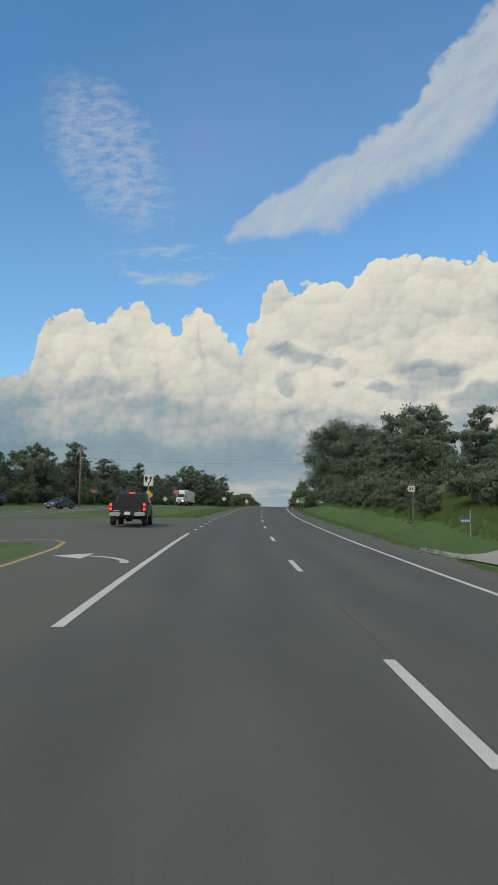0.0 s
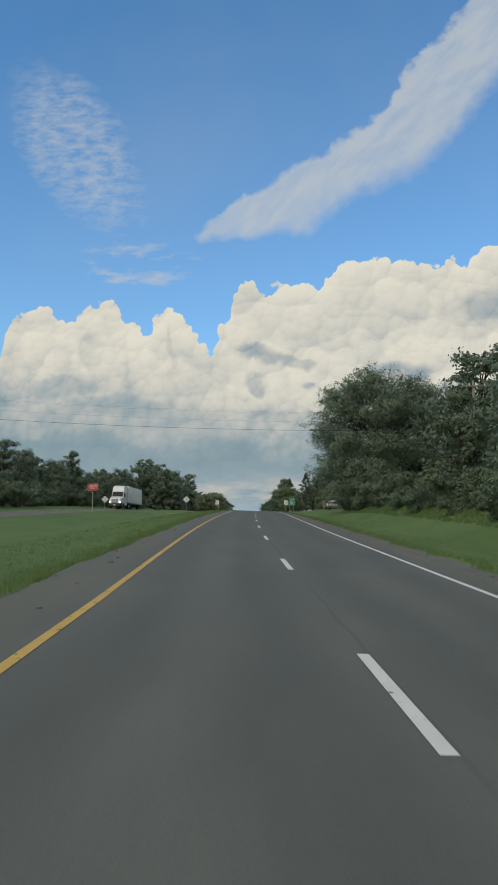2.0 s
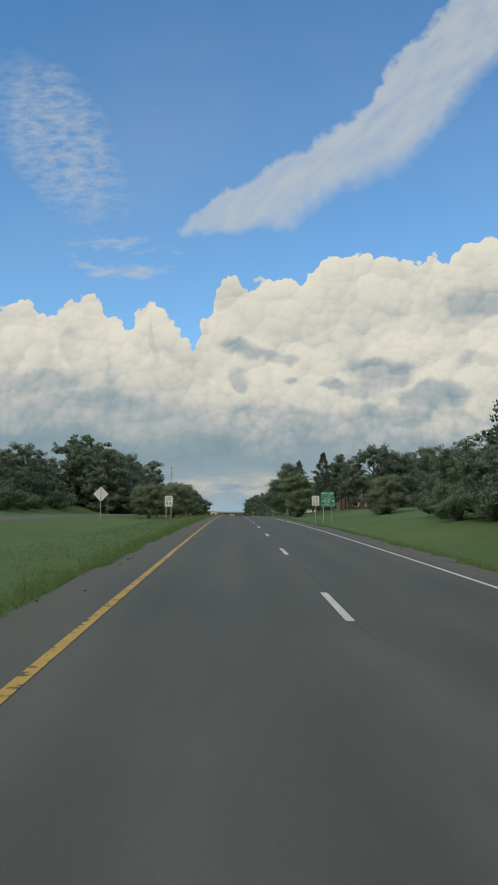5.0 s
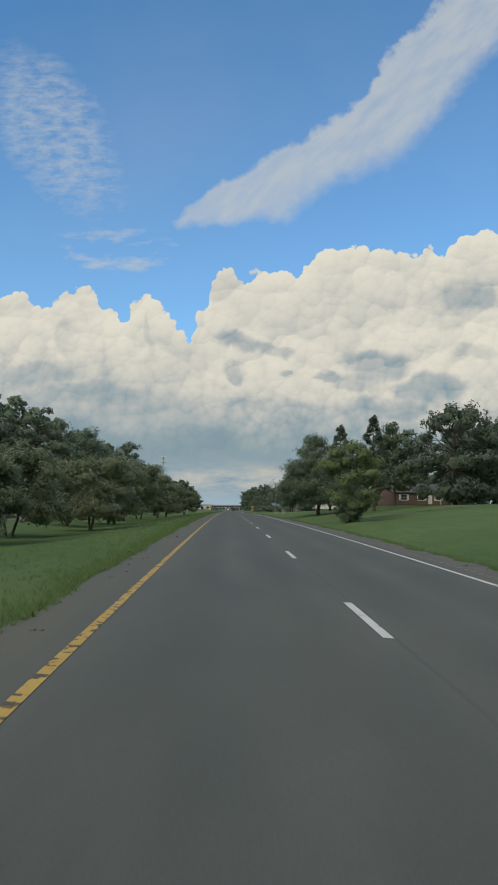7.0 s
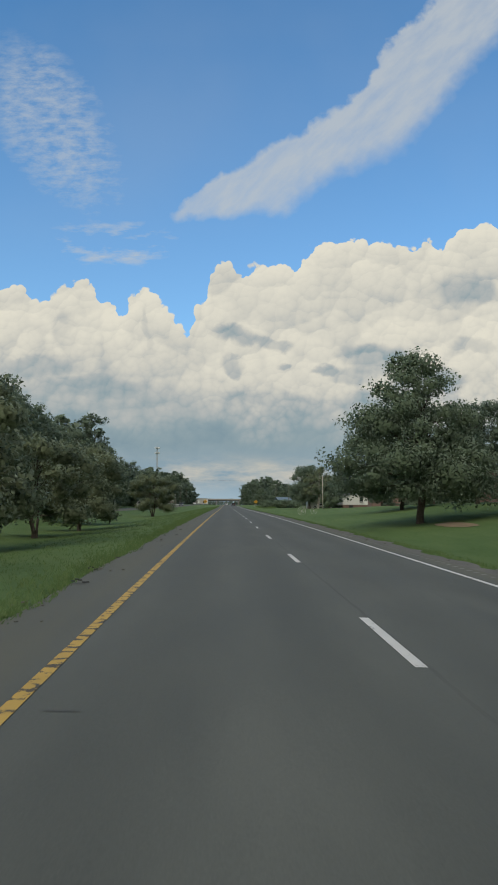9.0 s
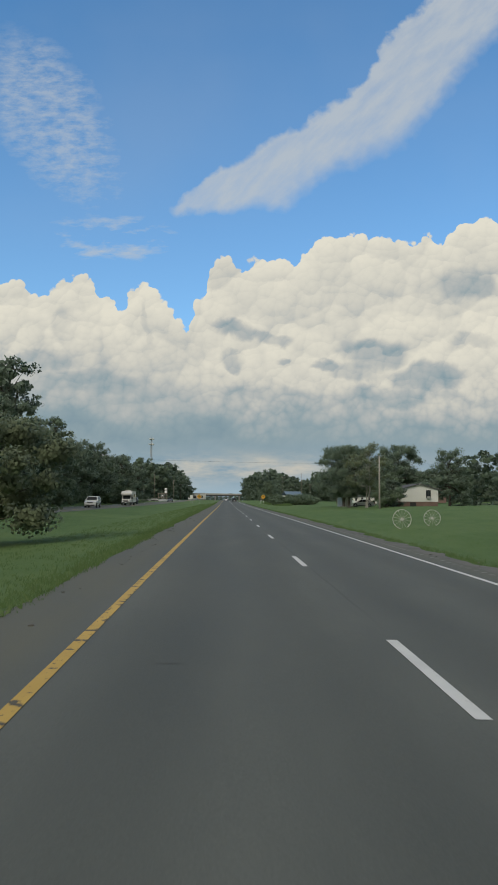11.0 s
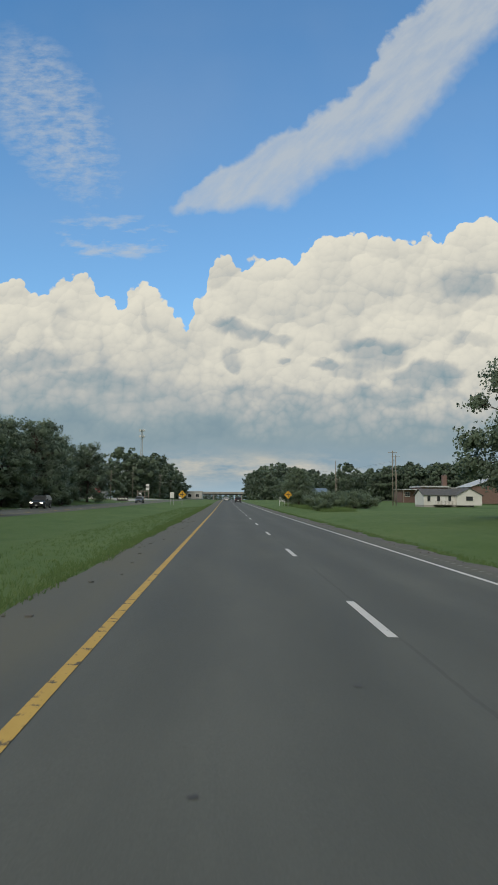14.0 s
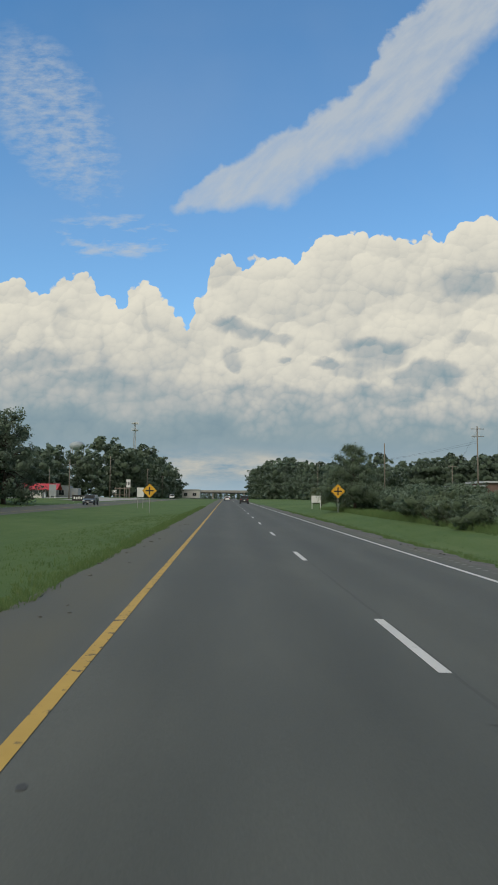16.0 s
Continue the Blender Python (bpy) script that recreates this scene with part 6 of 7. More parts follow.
def camper_van(m):
    """A cutaway van with a box body over the cab; its nose points to +y."""
    white = car_paint("camper_paint", (.62, .61, .58), 0.4)
    ob = thing("motorhome", m, "white motorhome with an overhanging cab and box body", "motorhome")

    def half(y, z):
        return 1.0 - 0.10 * max(0, (y - 1.6) / 1.6) - 0.12 * max(0, (z - 1.3) / .8)

    part("box_body", shape(box, (0, -1.35, 1.86), (2.36, 5.2, 2.44), bevel=.06), white, ob)
    part("overcab", shape(hull, [(1.1, 2.12), (1.1, 3.02), (2.0, 3.02), (2.65, 2.55), (2.65, 2.18)], lambda y, z: 1.14, .08, 3), white, ob)
    part("cab", shape(hull, [(1.1, .55), (1.1, 2.14), (1.75, 2.14), (2.45, 1.30), (3.35, 1.12), (3.55, .90), (3.55, .55)], half, .07, 2), white, ob)
    bm = bmesh.new()
    cross_pane(bm, 2.42, 1.36, 1.84, 2.05, half, .10, .03)
    part("windscreen", bm, DARK_GLASS, ob)
    part("grille", shape(box, (0, 3.56, .92), (1.1, .06, .26), bevel=.02), BLACK_TRIM, ob)
    part("front_bumper", shape(box, (0, 3.60, .55), (1.96, .20, .24), bevel=.05), CHROME, ob)
    part("front_plate", shape(box, (0, 3.71, .55), (.32, .012, .15)), SIGN_WHITE, ob)
    part("roof_unit", shape(box, (0, -1.6, 3.20), (.75, 1.0, .26), bevel=.06), white, ob)
    part("roof_vent", shape(box, (.4, .3, 3.14), (.5, .5, .14), bevel=.03), white, ob)
    part("skirt", shape(box, (0, -1.35, .58), (2.2, 5.0, .22)), BLACK_TRIM, ob)
    for side in (-1, 1):
        part("head_lamp", shape(box, (side * .74, 3.50, .94), (.30, .14, .20), bevel=.03), LAMP_CLEAR, ob)
        part("side_window", shape(side_pane, [(1.25, 1.36), (2.2, 1.36), (1.75, 1.98), (1.25, 1.98)], half, side, .01), DARK_GLASS, ob)
        part("body_window", shape(box, (side * 1.185, -1.0, 2.15), (.02, 1.2, .6)), DARK_GLASS, ob)
        part("mirror", shape(box, (side * 1.26, 2.1, 1.55), (.12, .14, .42), bevel=.03), BLACK_TRIM, ob)
        part("mirror_arm", shape(rod, (side * .9, 2.05, 1.55), (side * 1.24, 2.1, 1.55), .02), BLACK_TRIM, ob)
        wheel(ob, side * .90, 2.65, .38, .24)
        wheel(ob, side * .98, -2.3, .38, .40)
    part("stripe", shape(box, (0, -1.35, 1.35), (2.372, 4.9, .10)), SILVER, ob)
    return ob


camper_van(spot(492, -23.5, on_far, 180))

# ---- buildings ----
SIDING = surface("white_siding", (.58, .58, .55), (.70, .70, .67), 0.5, 12.0, 0.7)
SHINGLE = surface("grey_shingle", (.055, .056, .058), (.13, .13, .13), 1.5, 22.0, 0.95, bump=0.6)
BRICK = surface("red_brick", (.135, .088, .075), (.205, .135, .112), 1.0, 16.0, 0.9, bump=0.5)
METAL_ROOF = surface("pale_metal_roof", (.46, .48, .49), (.58, .60, .60), 0.4, 10.0, 0.45, 0.3)
RED_ROOF = surface("red_metal_roof", (.42, .04, .045), (.52, .06, .06), 0.6, 10.0, 0.5)
BLOCK_GREY = surface("grey_block", (.26, .29, .31), (.36, .39, .41), 0.4, 8.0, 0.9, bump=0.3)
PANE = surface("window_glass", (.02, .025, .03), (.05, .06, .065), 0.6, 6.0, 0.08)
DOOR_PAINT = surface("door_paint", (.30, .30, .28), (.42, .42, .40), 1.0, 12.0, 0.6)


def gable(bm, w, d, z0, z1, over=0.35, thick=0.14, axis="y"):
    """A pitched roof of two slabs over a w by d plan; the ridge runs along axis."""
    run, length = (w, d) if axis == "y" else (d, w)
    hr = run / 2 + over
    prof = [(-hr, z0 - over * (z1 - z0) / (run / 2)), (0, z1), (hr, z0 - over * (z1 - z0) / (run / 2))]
    prof = prof + [(hr, prof[2][1] - thick), (0, z1 - thick), (-hr, prof[0][1] - thick)]
    b2 = bmesh.new()
    slab(b2, prof, -length / 2 - over, length / 2 + over)
    bmesh.ops.recalc_face_normals(b2, faces=b2.faces)
    graft(bm, b2, Matrix() if axis == "y" else Matrix.Rotation(radians(90), 4, "Z"))


def window(parent, at, w, h, facing, frame=None, shutters=None):
    """A framed window set on a wall, facing -y, +y, -x or +x."""
    turn = {"-y": 0, "+y": 180, "-x": -90, "+x": 90}[facing]
    q = Matrix.Rotation(radians(turn), 3, "Z")

    def put(c, size, bev=0.0):
        bm = bmesh.new()
        box(bm, Vector(at) + q @ Vector(c), size, q, bev)
        return bm

    win = part("window", put((0, -.02, 0), (w + .16, .05, h + .16), .01), frame or SIGN_WHITE, parent)
    for sx, sz in ((-1, 1), (1, 1), (-1, -1), (1, -1)):
        part("pane", put((sx * w / 4, -.048, sz * h / 4), (w / 2 - .05, .01, h / 2 - .05)), PANE, win)
    part("sill", put((0, -.07, -h / 2 - .10), (w + .24, .12, .05), .01), frame or SIGN_WHITE, win)
    if shutters is not None:
        for sx in (-1, 1):
            part("shutter", put((sx * (w / 2 + .32), -.03, 0), (.38, .04, h + .1), .01), shutters, win)


def door(parent, at, w, h, facing, material=None):
    turn = {"-y": 0, "+y": 180, "-x": -90, "+x": 90}[facing]
    q = Matrix.Rotation(radians(turn), 3, "Z")
    bm = bmesh.new()
    box(bm, Vector(at) + q @ Vector((0, -.03, h / 2)), (w, .06, h), q, .01)
    d = part("door", bm, material or DOOR_PAINT, parent)
    bm = bmesh.new()
    box(bm, Vector(at) + q @ Vector((w * .38, -.08, h * .48)), (.05, .05, .12), q)
    part("handle", bm, GALV, d)


def clapboards(parent, w, d, z0, z1, step=0.22):
    """Lapped boards on the wall that faces -y, each an object of its own."""
    me = mesh_of(shape(box, (0, 0, 0), (w + .02, .025, step - .012)), "board")
    me.materials.append(SIDING)
    z = z0 + step / 2
    while z < z1:
        b = new("board", me)
        b.parent = parent
        b.location = (0, -d / 2 - .012, z)
        z += step


def house(name, m, label, w, d, wall_h, ridge, base, walls, roof, axis="y", base_mat=None, category="house"):
    """A house with a gabled roof; plan w along x, d along y, wall tops at base + wall_h."""
    ob = thing(name, m, label, category)
    wall = part("wall", shape(box, (0, 0, base + wall_h / 2), (w, d, wall_h)), walls, ob)
    if base > 0:
        part("foundation", shape(box, (0, 0, base / 2 - .3), (w - .1, d - .1, base + .6)), base_mat or BRICK, ob)
    top = base + wall_h
    tri_bm = bmesh.new()
    if axis == "y":
        slab(tri_bm, [(-w / 2, top), (w / 2, top), (0, ridge - .15)], -d / 2, -d / 2 + .12)
        slab(tri_bm, [(-w / 2, top), (w / 2, top), (0, ridge - .15)], d / 2 - .12, d / 2)
    else:
        for x in (-w / 2, w / 2 - .12):
            b2 = bmesh.new()
            slab(b2, [(-d / 2, top), (d / 2, top), (0, ridge - .15)], -x - .12, -x)
            graft(tri_bm, b2, Matrix.Rotation(radians(90), 4, "Z"))
    part("gable_wall", tri_bm, walls, ob)
    part("roof", shape(gable, w, d, top, ridge, 0.35, 0.14, axis), roof, ob)
    return ob, wall


# brick house on the rise, half hidden by trees
h, w1 = house("brick_house", spot(366, 38.8, 0.1, 12), "low red brick house with white shutters and grey roof", 13, 8, 2.7, 4.9, .3, BRICK, SHINGLE, "x")
window(h, (-4.0, -4.0, 1.75), 1.3, 1.2, "-y", None, SIGN_WHITE)
window(h, (0.2, -4.0, 1.75), 1.2, 1.2, "-y", None, SIGN_WHITE)
window(h, (4.2, -4.0, 1.75), 1.0, 1.2, "-y", None, SIGN_WHITE)
door(h, (2.2, -4.0, .3), .95, 2.05, "-y", SIGN_WHITE)
porch = part("porch_roof", shape(box, (5.2, -4.8, 2.95), (3.0, 1.8, .12), bevel=.02), SIGN_WHITE, h)
for x in (3.9, 6.5):
    part("porch_post", shape(box, (x, -5.55, 1.55), (.12, .12, 2.7)), SIGN_WHITE, h)

# trailer home, its gable end to the road
h, w1 = house("trailer_home", spot(471.5, 33.2, 0.0, 0), "white vinyl trailer home on a brick base with gable roof", 6.8, 15, 2.35, 4.25, .95, SIDING, SHINGLE, "y")
clapboards(h, 6.8, 15, .96, 3.25)
window(h, (1.6, -7.54, 2.35), .72, 1.25, "-y", SIGN_BLACK)
part("air_unit", shape(box, (1.6, -7.75, 1.72), (.62, .4, .42), bevel=.03), GALV, h)
part("crawl_door", shape(box, (-1.2, -7.49, .45), (1.1, .06, .75)), BLACK_TRIM, h)
part("fascia", shape(box, (0, -7.88, 4.16), (.3, .05, .12)), SIGN_WHITE, h)
deck = part("deck", shape(box, (-4.6, -4.6, .95), (2.4, 4.2, .12), bevel=.01), WEATHERED, h)
for y in (-6.6, -4.6, -2.6):
    part("deck_post", shape(box, (-5.7, y, .85), (.1, .1, 2.3)), SIGN_WHITE, deck)
for z in (1.35, 1.65, 1.95):
    part("deck_rail", shape(box, (-5.7, -4.6, z), (.06, 4.0, .06)), SIGN_WHITE, deck)
part("deck_roof", shape(box, (-4.6, -4.6, 3.25), (2.8, 4.6, .1), bevel=.02), SHINGLE, h)
part("vent_pipe", shape(rod, (-1.6, 1, 3.2), (-1.6, 1, 4.6), .05), GALV, h)
window(h, (-3.42, -3.0, 2.2), 1.0, 1.1, "-x", SIGN_WHITE)

# white shed
sh = thing("shed", spot(494.6, 24.8, 0.0, 8), "white boarded garden shed with a single-pitch roof", "shed")
part("wall", shape(box, (0, 0, 1.35), (2.2, 3.6, 2.7)), SIDING, sh)
part("roof", shape(box, (0, 0, 2.84), (2.8, 4.2, .14), Matrix.Rotation(radians(-4), 3, "Y"), .02), METAL_ROOF, sh)
for x in (-1.08, 1.08):
    part("corner_board", shape(box, (x, -1.82, 1.35), (.1, .05, 2.7)), SIGN_WHITE, sh)
for x in (-.9, .9):
    part("skid", shape(box, (x, 0, .02), (.2, 3.6, .2)), WEATHERED, sh)

# white farmhouse by the crossroads
h, w1 = house("farmhouse", spot(606, 52.9, 0.15, 0), "white weatherboard farmhouse with grey roof and small deck", 12.5, 8.0, 2.6, 4.4, .35, SIDING, SHINGLE, "x", CONCRETE)
for x, wd in ((-5.0, .55), (-2.6, .55), (.2, .55), (3.6, 1.4)):
    window(h, (x, -4.0, 1.95), wd, 1.1, "-y", SIGN_BLACK)
door(h, (-1.4, -4.0, .35), .9, 2.0, "-y", SIGN_WHITE)
wing = part("wing", shape(box, (4.6, -1.2, 1.6), (6.2, 8.6, 2.6)), SIDING, h)
part("wing_roof", shape(gable, 6.2, 8.6, 2.9, 4.6, .3, .12, "y"), SHINGLE, h).location = (4.6, -1.2, 0)
tri2 = bmesh.new()
slab(tri2, [(1.5, 2.9), (7.7, 2.9), (4.6, 4.45)], -5.5, -5.38)
part("wing_gable", tri2, SIDING, h)
window(h, (4.6, -5.5, 2.0), 1.5, .8, "-y", SIGN_BLACK)
dk = part("deck", shape(box, (-1.6, -4.9, .38), (4.6, 1.8, .1)), WEATHERED, h)
for k in range(14):
    part("baluster", shape(box, (-3.8 + .34 * k, -5.75, .85), (.05, .05, .9)), WEATHERED, dk)
part("deck_rail", shape(box, (-1.6, -5.75, 1.32), (4.7, .09, .06)), WEATHERED, dk)

# brick works with a chimney, behind
bw = thing("brick_hall", spot(697, 82.0, 0.2, 0), "long low red brick hall with chimney and pale roof", "building")
part("low_wall", shape(box, (-14.1, 1.0, 2.2), (6.6, 12, 4.8)), BRICK, bw)
part("low_roof", shape(box, (-14.3, -.4, 4.72), (7.6, 15.6, .3), bevel=.04), METAL_ROOF, bw)
part("tall_wall", shape(box, (-5.5, 0, 2.6), (9.8, 14, 6.0)), BRICK, bw)
part("tall_roof", shape(box, (-5.7, -.2, 5.85), (11.0, 15.2, .55), bevel=.05), METAL_ROOF, bw)
part("rear_wall", shape(box, (9.4, 1.0, 2.5), (20, 12, 5.4)), BRICK, bw)
part("rear_roof", shape(box, (9.6, .8, 5.4), (20.6, 13.2, .35), bevel=.04), METAL_ROOF, bw)
part("chimney", shape(box, (-.6, -3.2, 6.4), (1.7, 1.7, 8.0), bevel=.08), BRICK, bw)
part("chimney_cap", shape(box, (-.6, -3.2, 10.34), (1.85, 1.85, .22), bevel=.04), CONCRETE, bw)
for x in (3, 8, 13):
    window(bw, (x, -5.0, 2.9), 2.0, 1.4, "-y")
window(bw, (-15.4, -5.0, 2.9), 1.8, 1.6, "-y")
for x in (-17.6, -12.9):
    part("canopy_post", shape(box, (x, -7.8, 2.2), (.22, .22, 4.74)), WEATHERED, bw)
bn = thing("barn", spot(668, 91, 0.2, 0), "barn with a pale sheet-metal roof behind the hall", "barn")
part("wall", shape(box, (0, 0, 2.9), (22, 14, 5.8)), BRICK, bn)
part("roof", shape(gable, 22, 14, 5.8, 9.6, .6, .14, "y"), METAL_ROOF, bn)
ft = thing("far_house", spot(706, 33.5, 0.2, 20), "small far house with a blue-grey roof among trees", "house")
part("wall", shape(box, (0, 0, 1.5), (9, 7, 3.0)), SIDING, ft)
part("roof", shape(gable, 9, 7, 3.0, 5.2, .4, .14, "x"), surface("blue_roof", (.10, .15, .20), (.16, .22, .28), 1.0, 10.0, .6), ft)

# low roadside business on the left
yard = strip("forecourt", np.arange(655, 790, 5.0).tolist(), [-62, -50, -40, -32.5], CONCRETE, 0.06, "pale concrete forecourt beside the far carriageway", "forecourt", z_of=lambda s, u: float(land(s, u)))
bk = thing("block_building", spot(764, -62.0, 0.0, 0) @ Matrix.Scale(.78, 4), "grey flat-roofed block building with a few small windows", "building")
part("wall", shape(box, (-7, 0, 2.5), (13.5, 10, 6.0)), BLOCK_GREY, bk)
part("parapet", shape(box, (-7, 0, 5.58), (13.8, 10.3, .22), bevel=.03), METAL_ROOF, bk)
part("annex", shape(box, (1.9, .5, 2.0), (4.2, 7, 5.0)), BLOCK_GREY, bk)
window(bk, (-9.8, -5.0, 2.2), 1.8, 2.2, "-y")
window(bk, (-3.6, -5.0, 2.2), 2.6, 2.4, "-y")
door(bk, (1.6, -3.0, .1), 1.1, 2.3, "-y")
ht = thing("booth", spot(672, -49.0, 0.0, 0), "small white roadside stand with a red metal roof", "stand")
part("wall", shape(box, (-1.6, 0, 1.2), (5.0, 4.0, 2.4)), SIDING, ht)
part("roof", shape(gable, 8.6, 4.6, 2.45, 3.7, .5, .10, "x"), RED_ROOF, ht)
for x in (1.6, 2.9, 4.1):
    part("porch_post", shape(box, (x, -2.1, 1.2), (.18, .18, 2.5)), SIGN_WHITE, ht)
window(ht, (-2.6, -2.0, 1.5), .9, .9, "-y")
window(ht, (-.6, -2.0, 1.5), .9, .9, "-y")


def script_board(s, u, w, hgt, z, frame, bars, label):
    ob = thing("advert_board", spot(s, u, 0, 0), label, "sign")
    posts(ob, (-w * .4, w * .4), z + hgt / 2, GALV, .08)
    p = panel(ob, rounded(w, hgt, .03, 0, z), frame)
    for k in range(bars):
        part("printed_bar", shape(box, (-w * .36 + w * .72 * k / max(1, bars - 1), -.055, z + .04 * (-1) ** k), (w * .55 / bars, .006, hgt * .36)), SIGN_WHITE if frame is SIGN_BLACK else SIGN_BLACK, p)


script_board(646, -33.6, 3.4, 1.3, 0.9, SIGN_BLACK, 6, "black roadside board with pale script on short legs")
script_board(652, -41.0, 1.6, 2.6, 2.0, BLOCK_GREY, 0, "grey back of an upright panel on two legs")
script_board(742, -37.0, 1.5, 2.8, 5.6, SIGN_WHITE, 3, "tall white shop sign on a frame of posts")
script_board(700, -35.0, 1.2, 0.6, 2.6, SIGN_WHITE, 2, "small white sign on a post beside the forecourt")
pumps = thing("timber_frame", spot(738, -38.5, 0.0, 0), "reddish timber frame of old sign posts", "frame")
for x in (-2.4, -.8, .8, 2.4):
    part("post", shape(box, (x, 0, 2.0), (.3, .3, 4.2), bevel=.03), POLE_WOOD, pumps)
part("beam", shape(box, (0, 0, 3.6), (5.6, .25, .3), bevel=.03), POLE_WOOD, pumps)
part("beam", shape(box, (0, 0, 1.4), (5.6, .2, .2), bevel=.03), POLE_WOOD, pumps)

# low building at the far left of the first stretch
lb = thing("low_building", spot(128, -62.0, 0.0, 25), "low building with a pale wall and sloped roof", "building")
part("wall", shape(box, (0, 0, 1.6), (14, 9, 3.2)), surface("cream_wall", (.42, .40, .36), (.52, .50, .45), .5, 10.0, .85), lb)
part("roof", shape(gable, 14, 9, 3.2, 6.0, .5, .15, "x"), SHINGLE, lb)
window(lb, (3, -4.5, 1.7), 1.4, 1.1, "-y")
hh = thing("hill_house", spot(70, 62, 0.2, -20), "small pale house at the top of a grassy rise", "house")
part("wall", shape(box, (0, 0, 1.5), (10, 8, 3.0)), SIDING, hh)
part("roof", shape(gable, 10, 8, 3.0, 5.2, .6, .15, "y"), SHINGLE, hh)
window(hh, (-2, -4.0, 1.7), 1.1, 1.1, "-y")


# ---- overpass at the end of the straight ----
def overpass(s):
    ob = thing("overpass", spot(s, 0, 0, 4), "concrete road bridge crossing over the highway", "bridge")
    z = 5.6
    part("deck", shape(box, (-5, 0, z), (150, 10, .9), bevel=.05), CONCRETE, ob)
    for y in (-4.9, 4.9):
        part("parapet", shape(box, (-5, y, z + .85), (150, .3, .85), bevel=.03), CONCRETE, ob)
    for y in (-3.5, 0, 3.5):
        part("girder", shape(box, (-5, y, z - .9), (150, .6, .9)), surface("girder_steel", (.05, .055, .06), (.09, .095, .10), 1.0, 10.0, .7), ob)
    for x in (-62, -41, -13, 12, 32):
        part("pier_cap", shape(box, (x, 0, z - 1.6), (1.2, 9.0, .8), bevel=.05), CONCRETE, ob)
        for y in (-3, 3):
            part("pier", shape(rod, (x, y, -2), (x, y, z - 1.9), .55, .55, 12), CONCRETE, ob)
    return ob


overpass(1050)
for x0, wdt, hgt, lab in ((-34, 26, 5.5, "white low shop building beyond the junction"), (-66, 20, 6.5, "pale flat-roofed shop building beyond the junction")):
    sb = thing("shop", spot(990, x0, 0.5, 0), lab, "building")
    part("wall", shape(box, (0, 0, hgt / 2), (wdt, 14, hgt)), SIDING, sb)
    part("roof_band", shape(box, (0, -.1, hgt + .2), (wdt + 1, 14.6, .7), bevel=.05), METAL_ROOF, sb)
    for k in range(4):
        window(sb, (-wdt * .36 + wdt * .24 * k, -7.0, hgt * .45), 2.6, 2.2, "-y")


# ---- lawn ornaments ----
OLD_WHITE = surface("old_white_paint", (.40, .40, .36), (.54, .53, .48), 3.0, 30.0, 0.8)


def wagon_wheel(m):
    """An iron-tyred wagon wheel, white, standing upright: rim, hub and spokes."""
    ob = thing("wagon_wheel", m, "large white-painted wagon wheel standing on the lawn", "wagon wheel", "wagon wheels")
    R = 0.80
    bm = bmesh.new()
    seg = 40
    ring = []
    for i in range(seg):
        a = 2 * math.pi * i / seg
        ring.append([bm.verts.new(((R + dr) * math.cos(a), dy, R + (R + dr) * math.sin(a))) for dr, dy in ((-.045, -.035), (0, -.035), (0, .035), (-.045, .035))])
    for i in range(seg):
        a, b = ring[i], ring[(i + 1) % seg]
        for k in range(4):
            bm.faces.new((a[k], a[(k + 1) % 4], b[(k + 1) % 4], b[k]))
    part("rim", bm, OLD_WHITE, ob)
    part("hub", shape(rod, (0, -.14, R), (0, .14, R), .11, .09, 14), OLD_WHITE, ob)
    for k in range(14):
        a = 2 * math.pi * (k + .5) / 14
        part("spoke", shape(rod, (.09 * math.cos(a), 0, R + .09 * math.sin(a)), ((R - .03) * math.cos(a), 0, R + (R - .03) * math.sin(a)), .015, .011, 6), OLD_WHITE, ob)
    return ob


wh1 = wagon_wheel(spot(387.0, 10.02, -.06, 6) @ Matrix.Scale(.84, 4))
copy_thing(wh1, spot(386.0, 11.8, -.06, -4) @ Matrix.Scale(.84, 4))

drive = strip("driveway", np.arange(23.0, 28.6, 0.4).tolist(), [lambda s: 5.5 + .03 * (s - 25.8) ** 2, 6.5, 7.2, 8.0, 8.8, 10, 13, 18, 26, 40], CONCRETE, 0.05, "pale concrete driveway joining the road", "driveway",
              z_of=lambda s, u: float(land(s, u)))
path = strip("garden_path", np.arange(295.6, 297.3, 0.4).tolist(), [5.6, 6.4, 7.2, 8, 8.8, 10, 12, 14, 17, 21, 26, 32], GRAVEL, 0.04, "pale narrow drive crossing the lawn between trees", "driveway",
             z_of=lambda s, u: float(land(s, u)))
table = thing("picnic_table", spot(460, 19.2, 0, 20), "weathered wooden picnic table under a tree", "table")
part("tabletop", shape(box, (0, 0, .74), (1.8, .75, .05), bevel=.01), WEATHERED, table)
for y in (-.7, .7):
    part("bench", shape(box, (0, y, .44), (1.8, .26, .05), bevel=.01), WEATHERED, table)
for x in (-.7, .7):
    part("leg", shape(box, (x, 0, .36), (.09, 1.3, .09)), WEATHERED, table)
    part("leg", shape(box, (x, .2, .36), (.09, .09, .72)), WEATHERED, table)

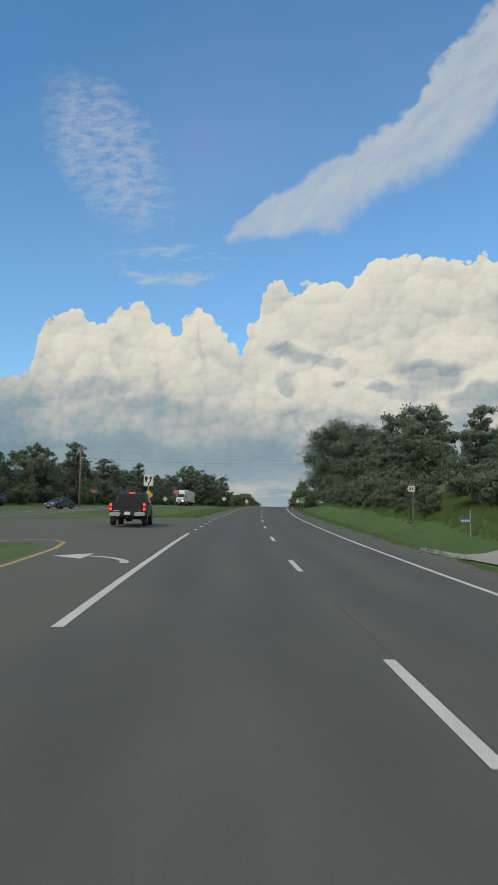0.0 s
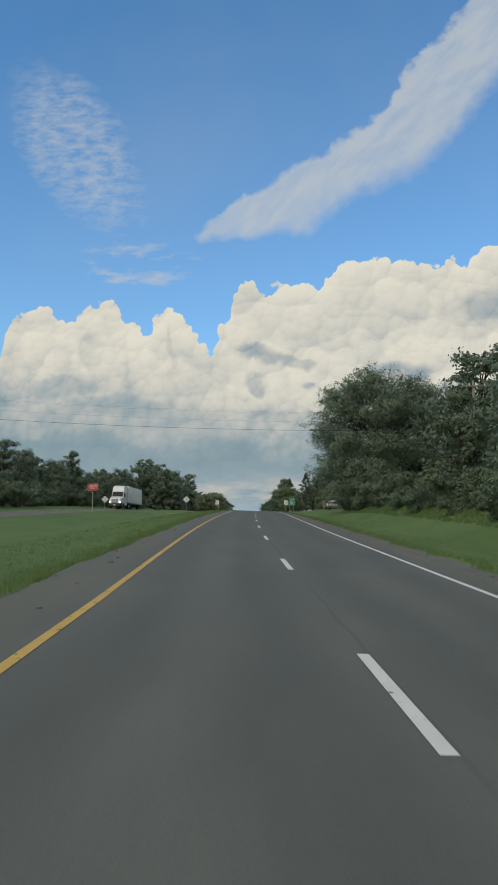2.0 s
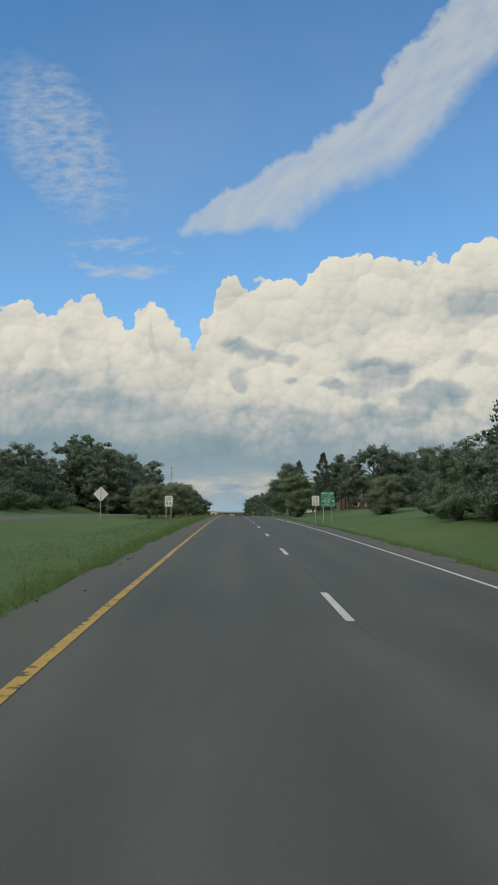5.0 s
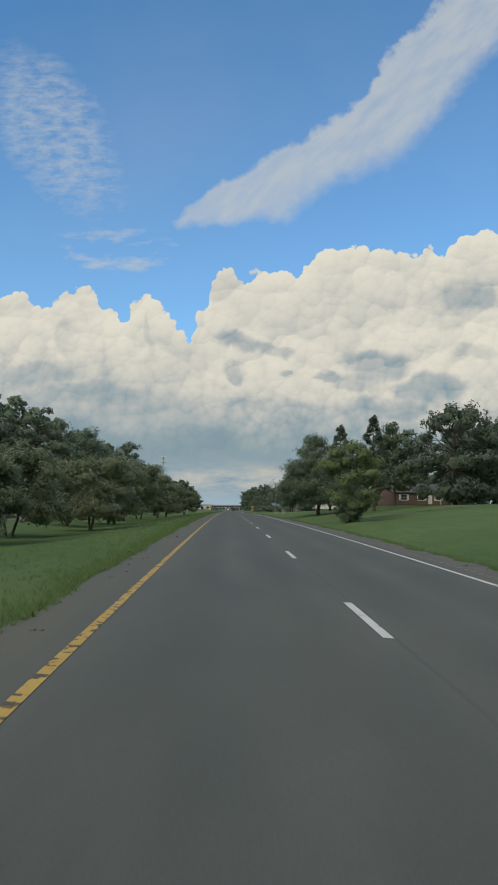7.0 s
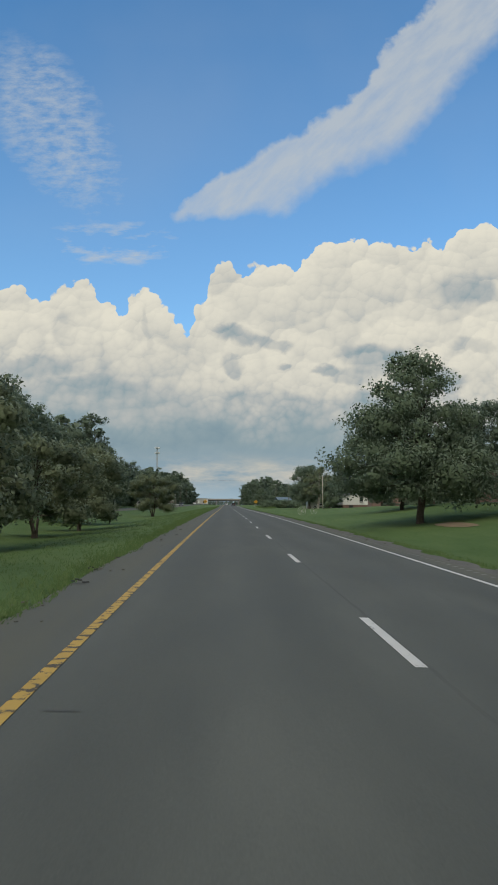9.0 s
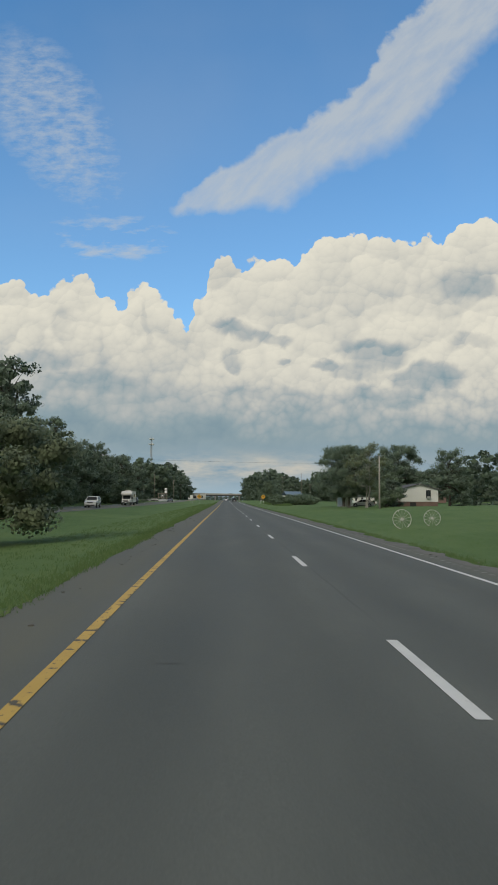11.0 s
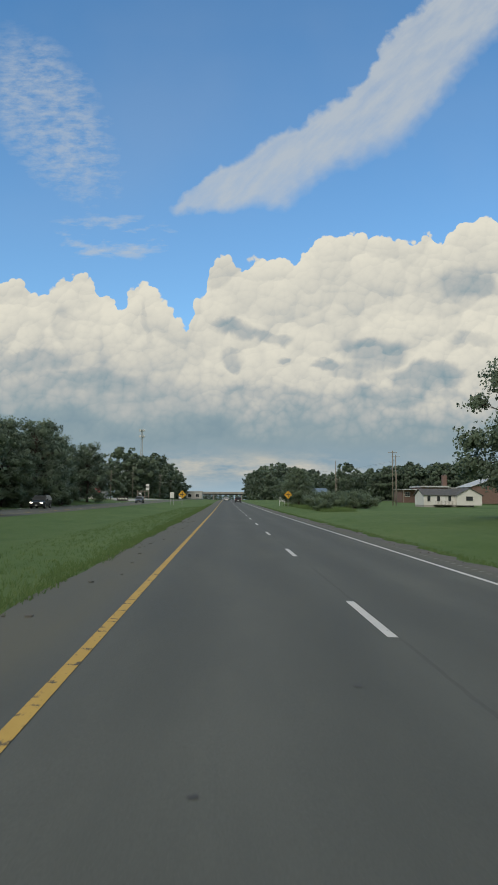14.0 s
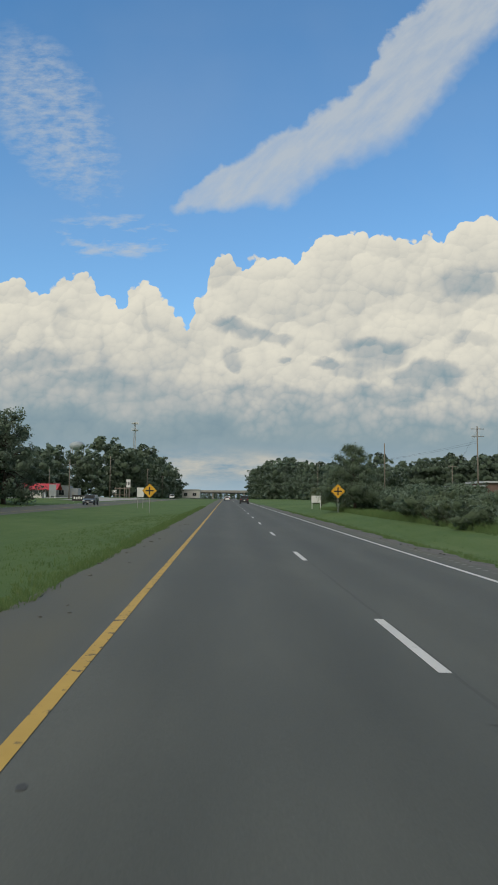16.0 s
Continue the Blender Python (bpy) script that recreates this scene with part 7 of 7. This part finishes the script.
# ---- grass along the edges, weeds, litter ----
def tufts(name, rng, s0, s1, count, u_of, height, label, width=0.012, blades=5):
    """Clumps of upright blades scattered along the road: one object."""
    s = rng.uniform(s0, s1, count)
    u = u_of(rng, s)
    z = land(s, u)
    x, y = flat_many(s, u)
    n = count * blades
    base = np.repeat(np.stack([x, y, z], 1), blades, 0)
    base[:, :2] += rng.normal(0, .05, (n, 2))
    hgt = height * rng.uniform(.45, 1.3, n) * np.repeat(rng.uniform(.5, 1.25, count), blades)
    a = rng.uniform(-1.35, 1.35, n)
    side = np.stack([np.cos(a), np.sin(a), np.zeros(n)], 1) * (width * rng.uniform(.7, 1.6, n))[:, None]
    lean = np.stack([rng.normal(0, .35, n), rng.normal(0, .35, n), np.ones(n)], 1) * hgt[:, None]
    mid = base + lean * .55
    tip = base + lean * np.array([1.5, 1.5, 1.0])
    verts = np.stack([base - side, base + side, mid + side * .8, mid - side * .8, tip], 1).reshape(-1, 3)
    i = np.arange(n)[:, None] * 5
    faces = np.concatenate([i, i + 1, i + 2, i + 3], 1).tolist() + np.concatenate([i + 3, i + 2, i + 4], 1).tolist()
    me = bpy.data.meshes.new(name)
    me.from_pydata(verts.tolist(), [], faces)
    me.materials.append(BLADE)
    me.update()
    # blades take the light of the turf they stand in
    me.shade_smooth()
    me.normals_split_custom_set_from_vertices([(0, -0.45, 0.9)] * len(verts))
    return tagged(new(name, me), label, "grass", kind="stuff")


rng = np.random.default_rng(77)
tufts("grass_edge", rng, 58, 600, 19000, lambda r, s: np.interp(s, [60, 90, 220, 300, 500], [-5.35, -5.0, -4.8, -5.05, -5.3]) - np.abs(r.normal(0, .35, len(s))) - .12 * np.sin(s * .8) * np.sin(s * .31), .12, "ragged grass along the edge of the median paving", .008, 4)
tufts("grass_edge", rng, 0, 600, 13000, lambda r, s: 5.45 + np.abs(r.normal(0, .45, len(s))) + .2 * np.sin(s * .9) * np.sin(s * .37), .11, "ragged grass along the outer shoulder", .008, 4)
tufts("grass_field", rng, 56, 560, 16000, lambda r, s: -5.4 - 5 * r.random(len(s)) ** 1.5, .09, "longer grass beside the median paving", .008, 4)
tufts("grass_field", rng, 10, 590, 3000, lambda r, s: 5.8 + 4.5 * r.random(len(s)) ** 1.5, .09, "longer grass of the outer verge", .008, 4)
tufts("grass_field", rng, -5, 24, 4200, lambda r, s: -8.4 - .25 * np.maximum(s - 16, 0) - 9 * r.random(len(s)), .34, "longer grass on the island beside the turning lane", .016, 5)
tufts("tall_weeds", rng, 532, 600, 3600, lambda r, s: 11.8 + 5 * r.random(len(s)), .50, "tall weeds in front of the thicket", .012, 6)
tufts("tall_weeds", rng, 30, 62, 5200, lambda r, s: 10.2 + 14 * r.random(len(s)), .38, "rank weeds on the bank by the driveway", .014, 6)
tufts("tall_weeds", rng, 40, 135, 3200, lambda r, s: 10.6 + 2.6 * r.random(len(s)), .19, "tall weeds below the wooded bank", .02, 6)


def clods(name, count, s0, s1, u0, u1, size, label):
    """Small stones and scraps lying on the paved edge."""
    r = np.random.default_rng(9)
    bm = bmesh.new()
    for _ in range(count):
        s, u = r.uniform(s0, s1), r.uniform(u0, u1)
        x, y = flat(s, u)
        k = size * r.uniform(.4, 1.3)
        box(bm, (x, y, road_z(s, u) + k * .2), (k * r.uniform(.8, 1.8), k * r.uniform(.8, 1.8), k * .5), Matrix.Rotation(r.uniform(0, 3), 3, "Z"))
    tagged(part(name, bm, GRAVEL), label, "stones", kind="stuff")


clods("loose_stones", 420, 60, 540, -5.4, -4.3, .05, "loose stones and grit on the paved median edge")
clods("loose_stones", 420, 0, 540, 4.7, 5.4, .05, "loose stones and grit on the outer shoulder")
for s, u, k in ((291, -5.0, .42), (293.5, -5.2, .3), (236, -5.1, .3), (480, -5.1, .3)):
    t = thing("tyre_scrap", spot(s, u, .05 + CROSSFALL * 0, 30 * k), "torn black strip of tyre rubber on the paved edge", "tyre scrap")
    bm = bmesh.new()
    for i in range(5):
        box(bm, (.16 * i * k, .05 * math.sin(i), .02 + .03 * math.sin(i * 1.4)), (.17 * k, .05, .02))
    part("rubber", bm, TYRE, t)

# bare soil on the lawn near the maple
soil = strip("bare_soil", np.arange(322.5, 329.5, 0.5).tolist(), [lambda s: 13.2 + .05 * (s - 326) ** 2, 14.2, lambda s: 15.2 - .04 * (s - 326) ** 2], surface("soil", (.16, .115, .07), (.27, .21, .14), 1.2, 18.0, 0.95, bump=0.6), 0.02,
             "bare sandy soil patch in the lawn", "soil", z_of=lambda s, u: float(land(s, u)) + .012)


def tar_marks():
    """Tar spots, scraped gouges and short cracks on the lanes, each a thin uneven patch."""
    r = np.random.default_rng(31)
    verts, faces = [], []
    for _ in range(150):
        s, u = r.uniform(-4, 560), r.uniform(-3.4, 3.4)
        long, wide = (r.uniform(.03, .12), r.uniform(.02, .05)) if r.random() < .7 else (r.uniform(.012, .025), r.uniform(.08, .22))
        k = len(verts)
        for i in range(9):
            a = 2 * math.pi * i / 9
            ds, du = long * math.sin(a) * r.uniform(.5, 1.2), wide * math.cos(a) * r.uniform(.5, 1.2)
            x, y = flat(s + ds, u + du)
            verts.append((x, y, road_z(s + ds, u + du) + .004))
        faces.append(tuple(range(k, k + 9)))
    me = sheet("tar_marks", verts, faces, surface("tar", (.045, .046, .043), (.07, .07, .064), 6.0, 40.0, 0.7))
    tagged(new("tar_marks", me), "dark tar spots and gouges on the lanes", "tar", kind="stuff")


tar_marks()
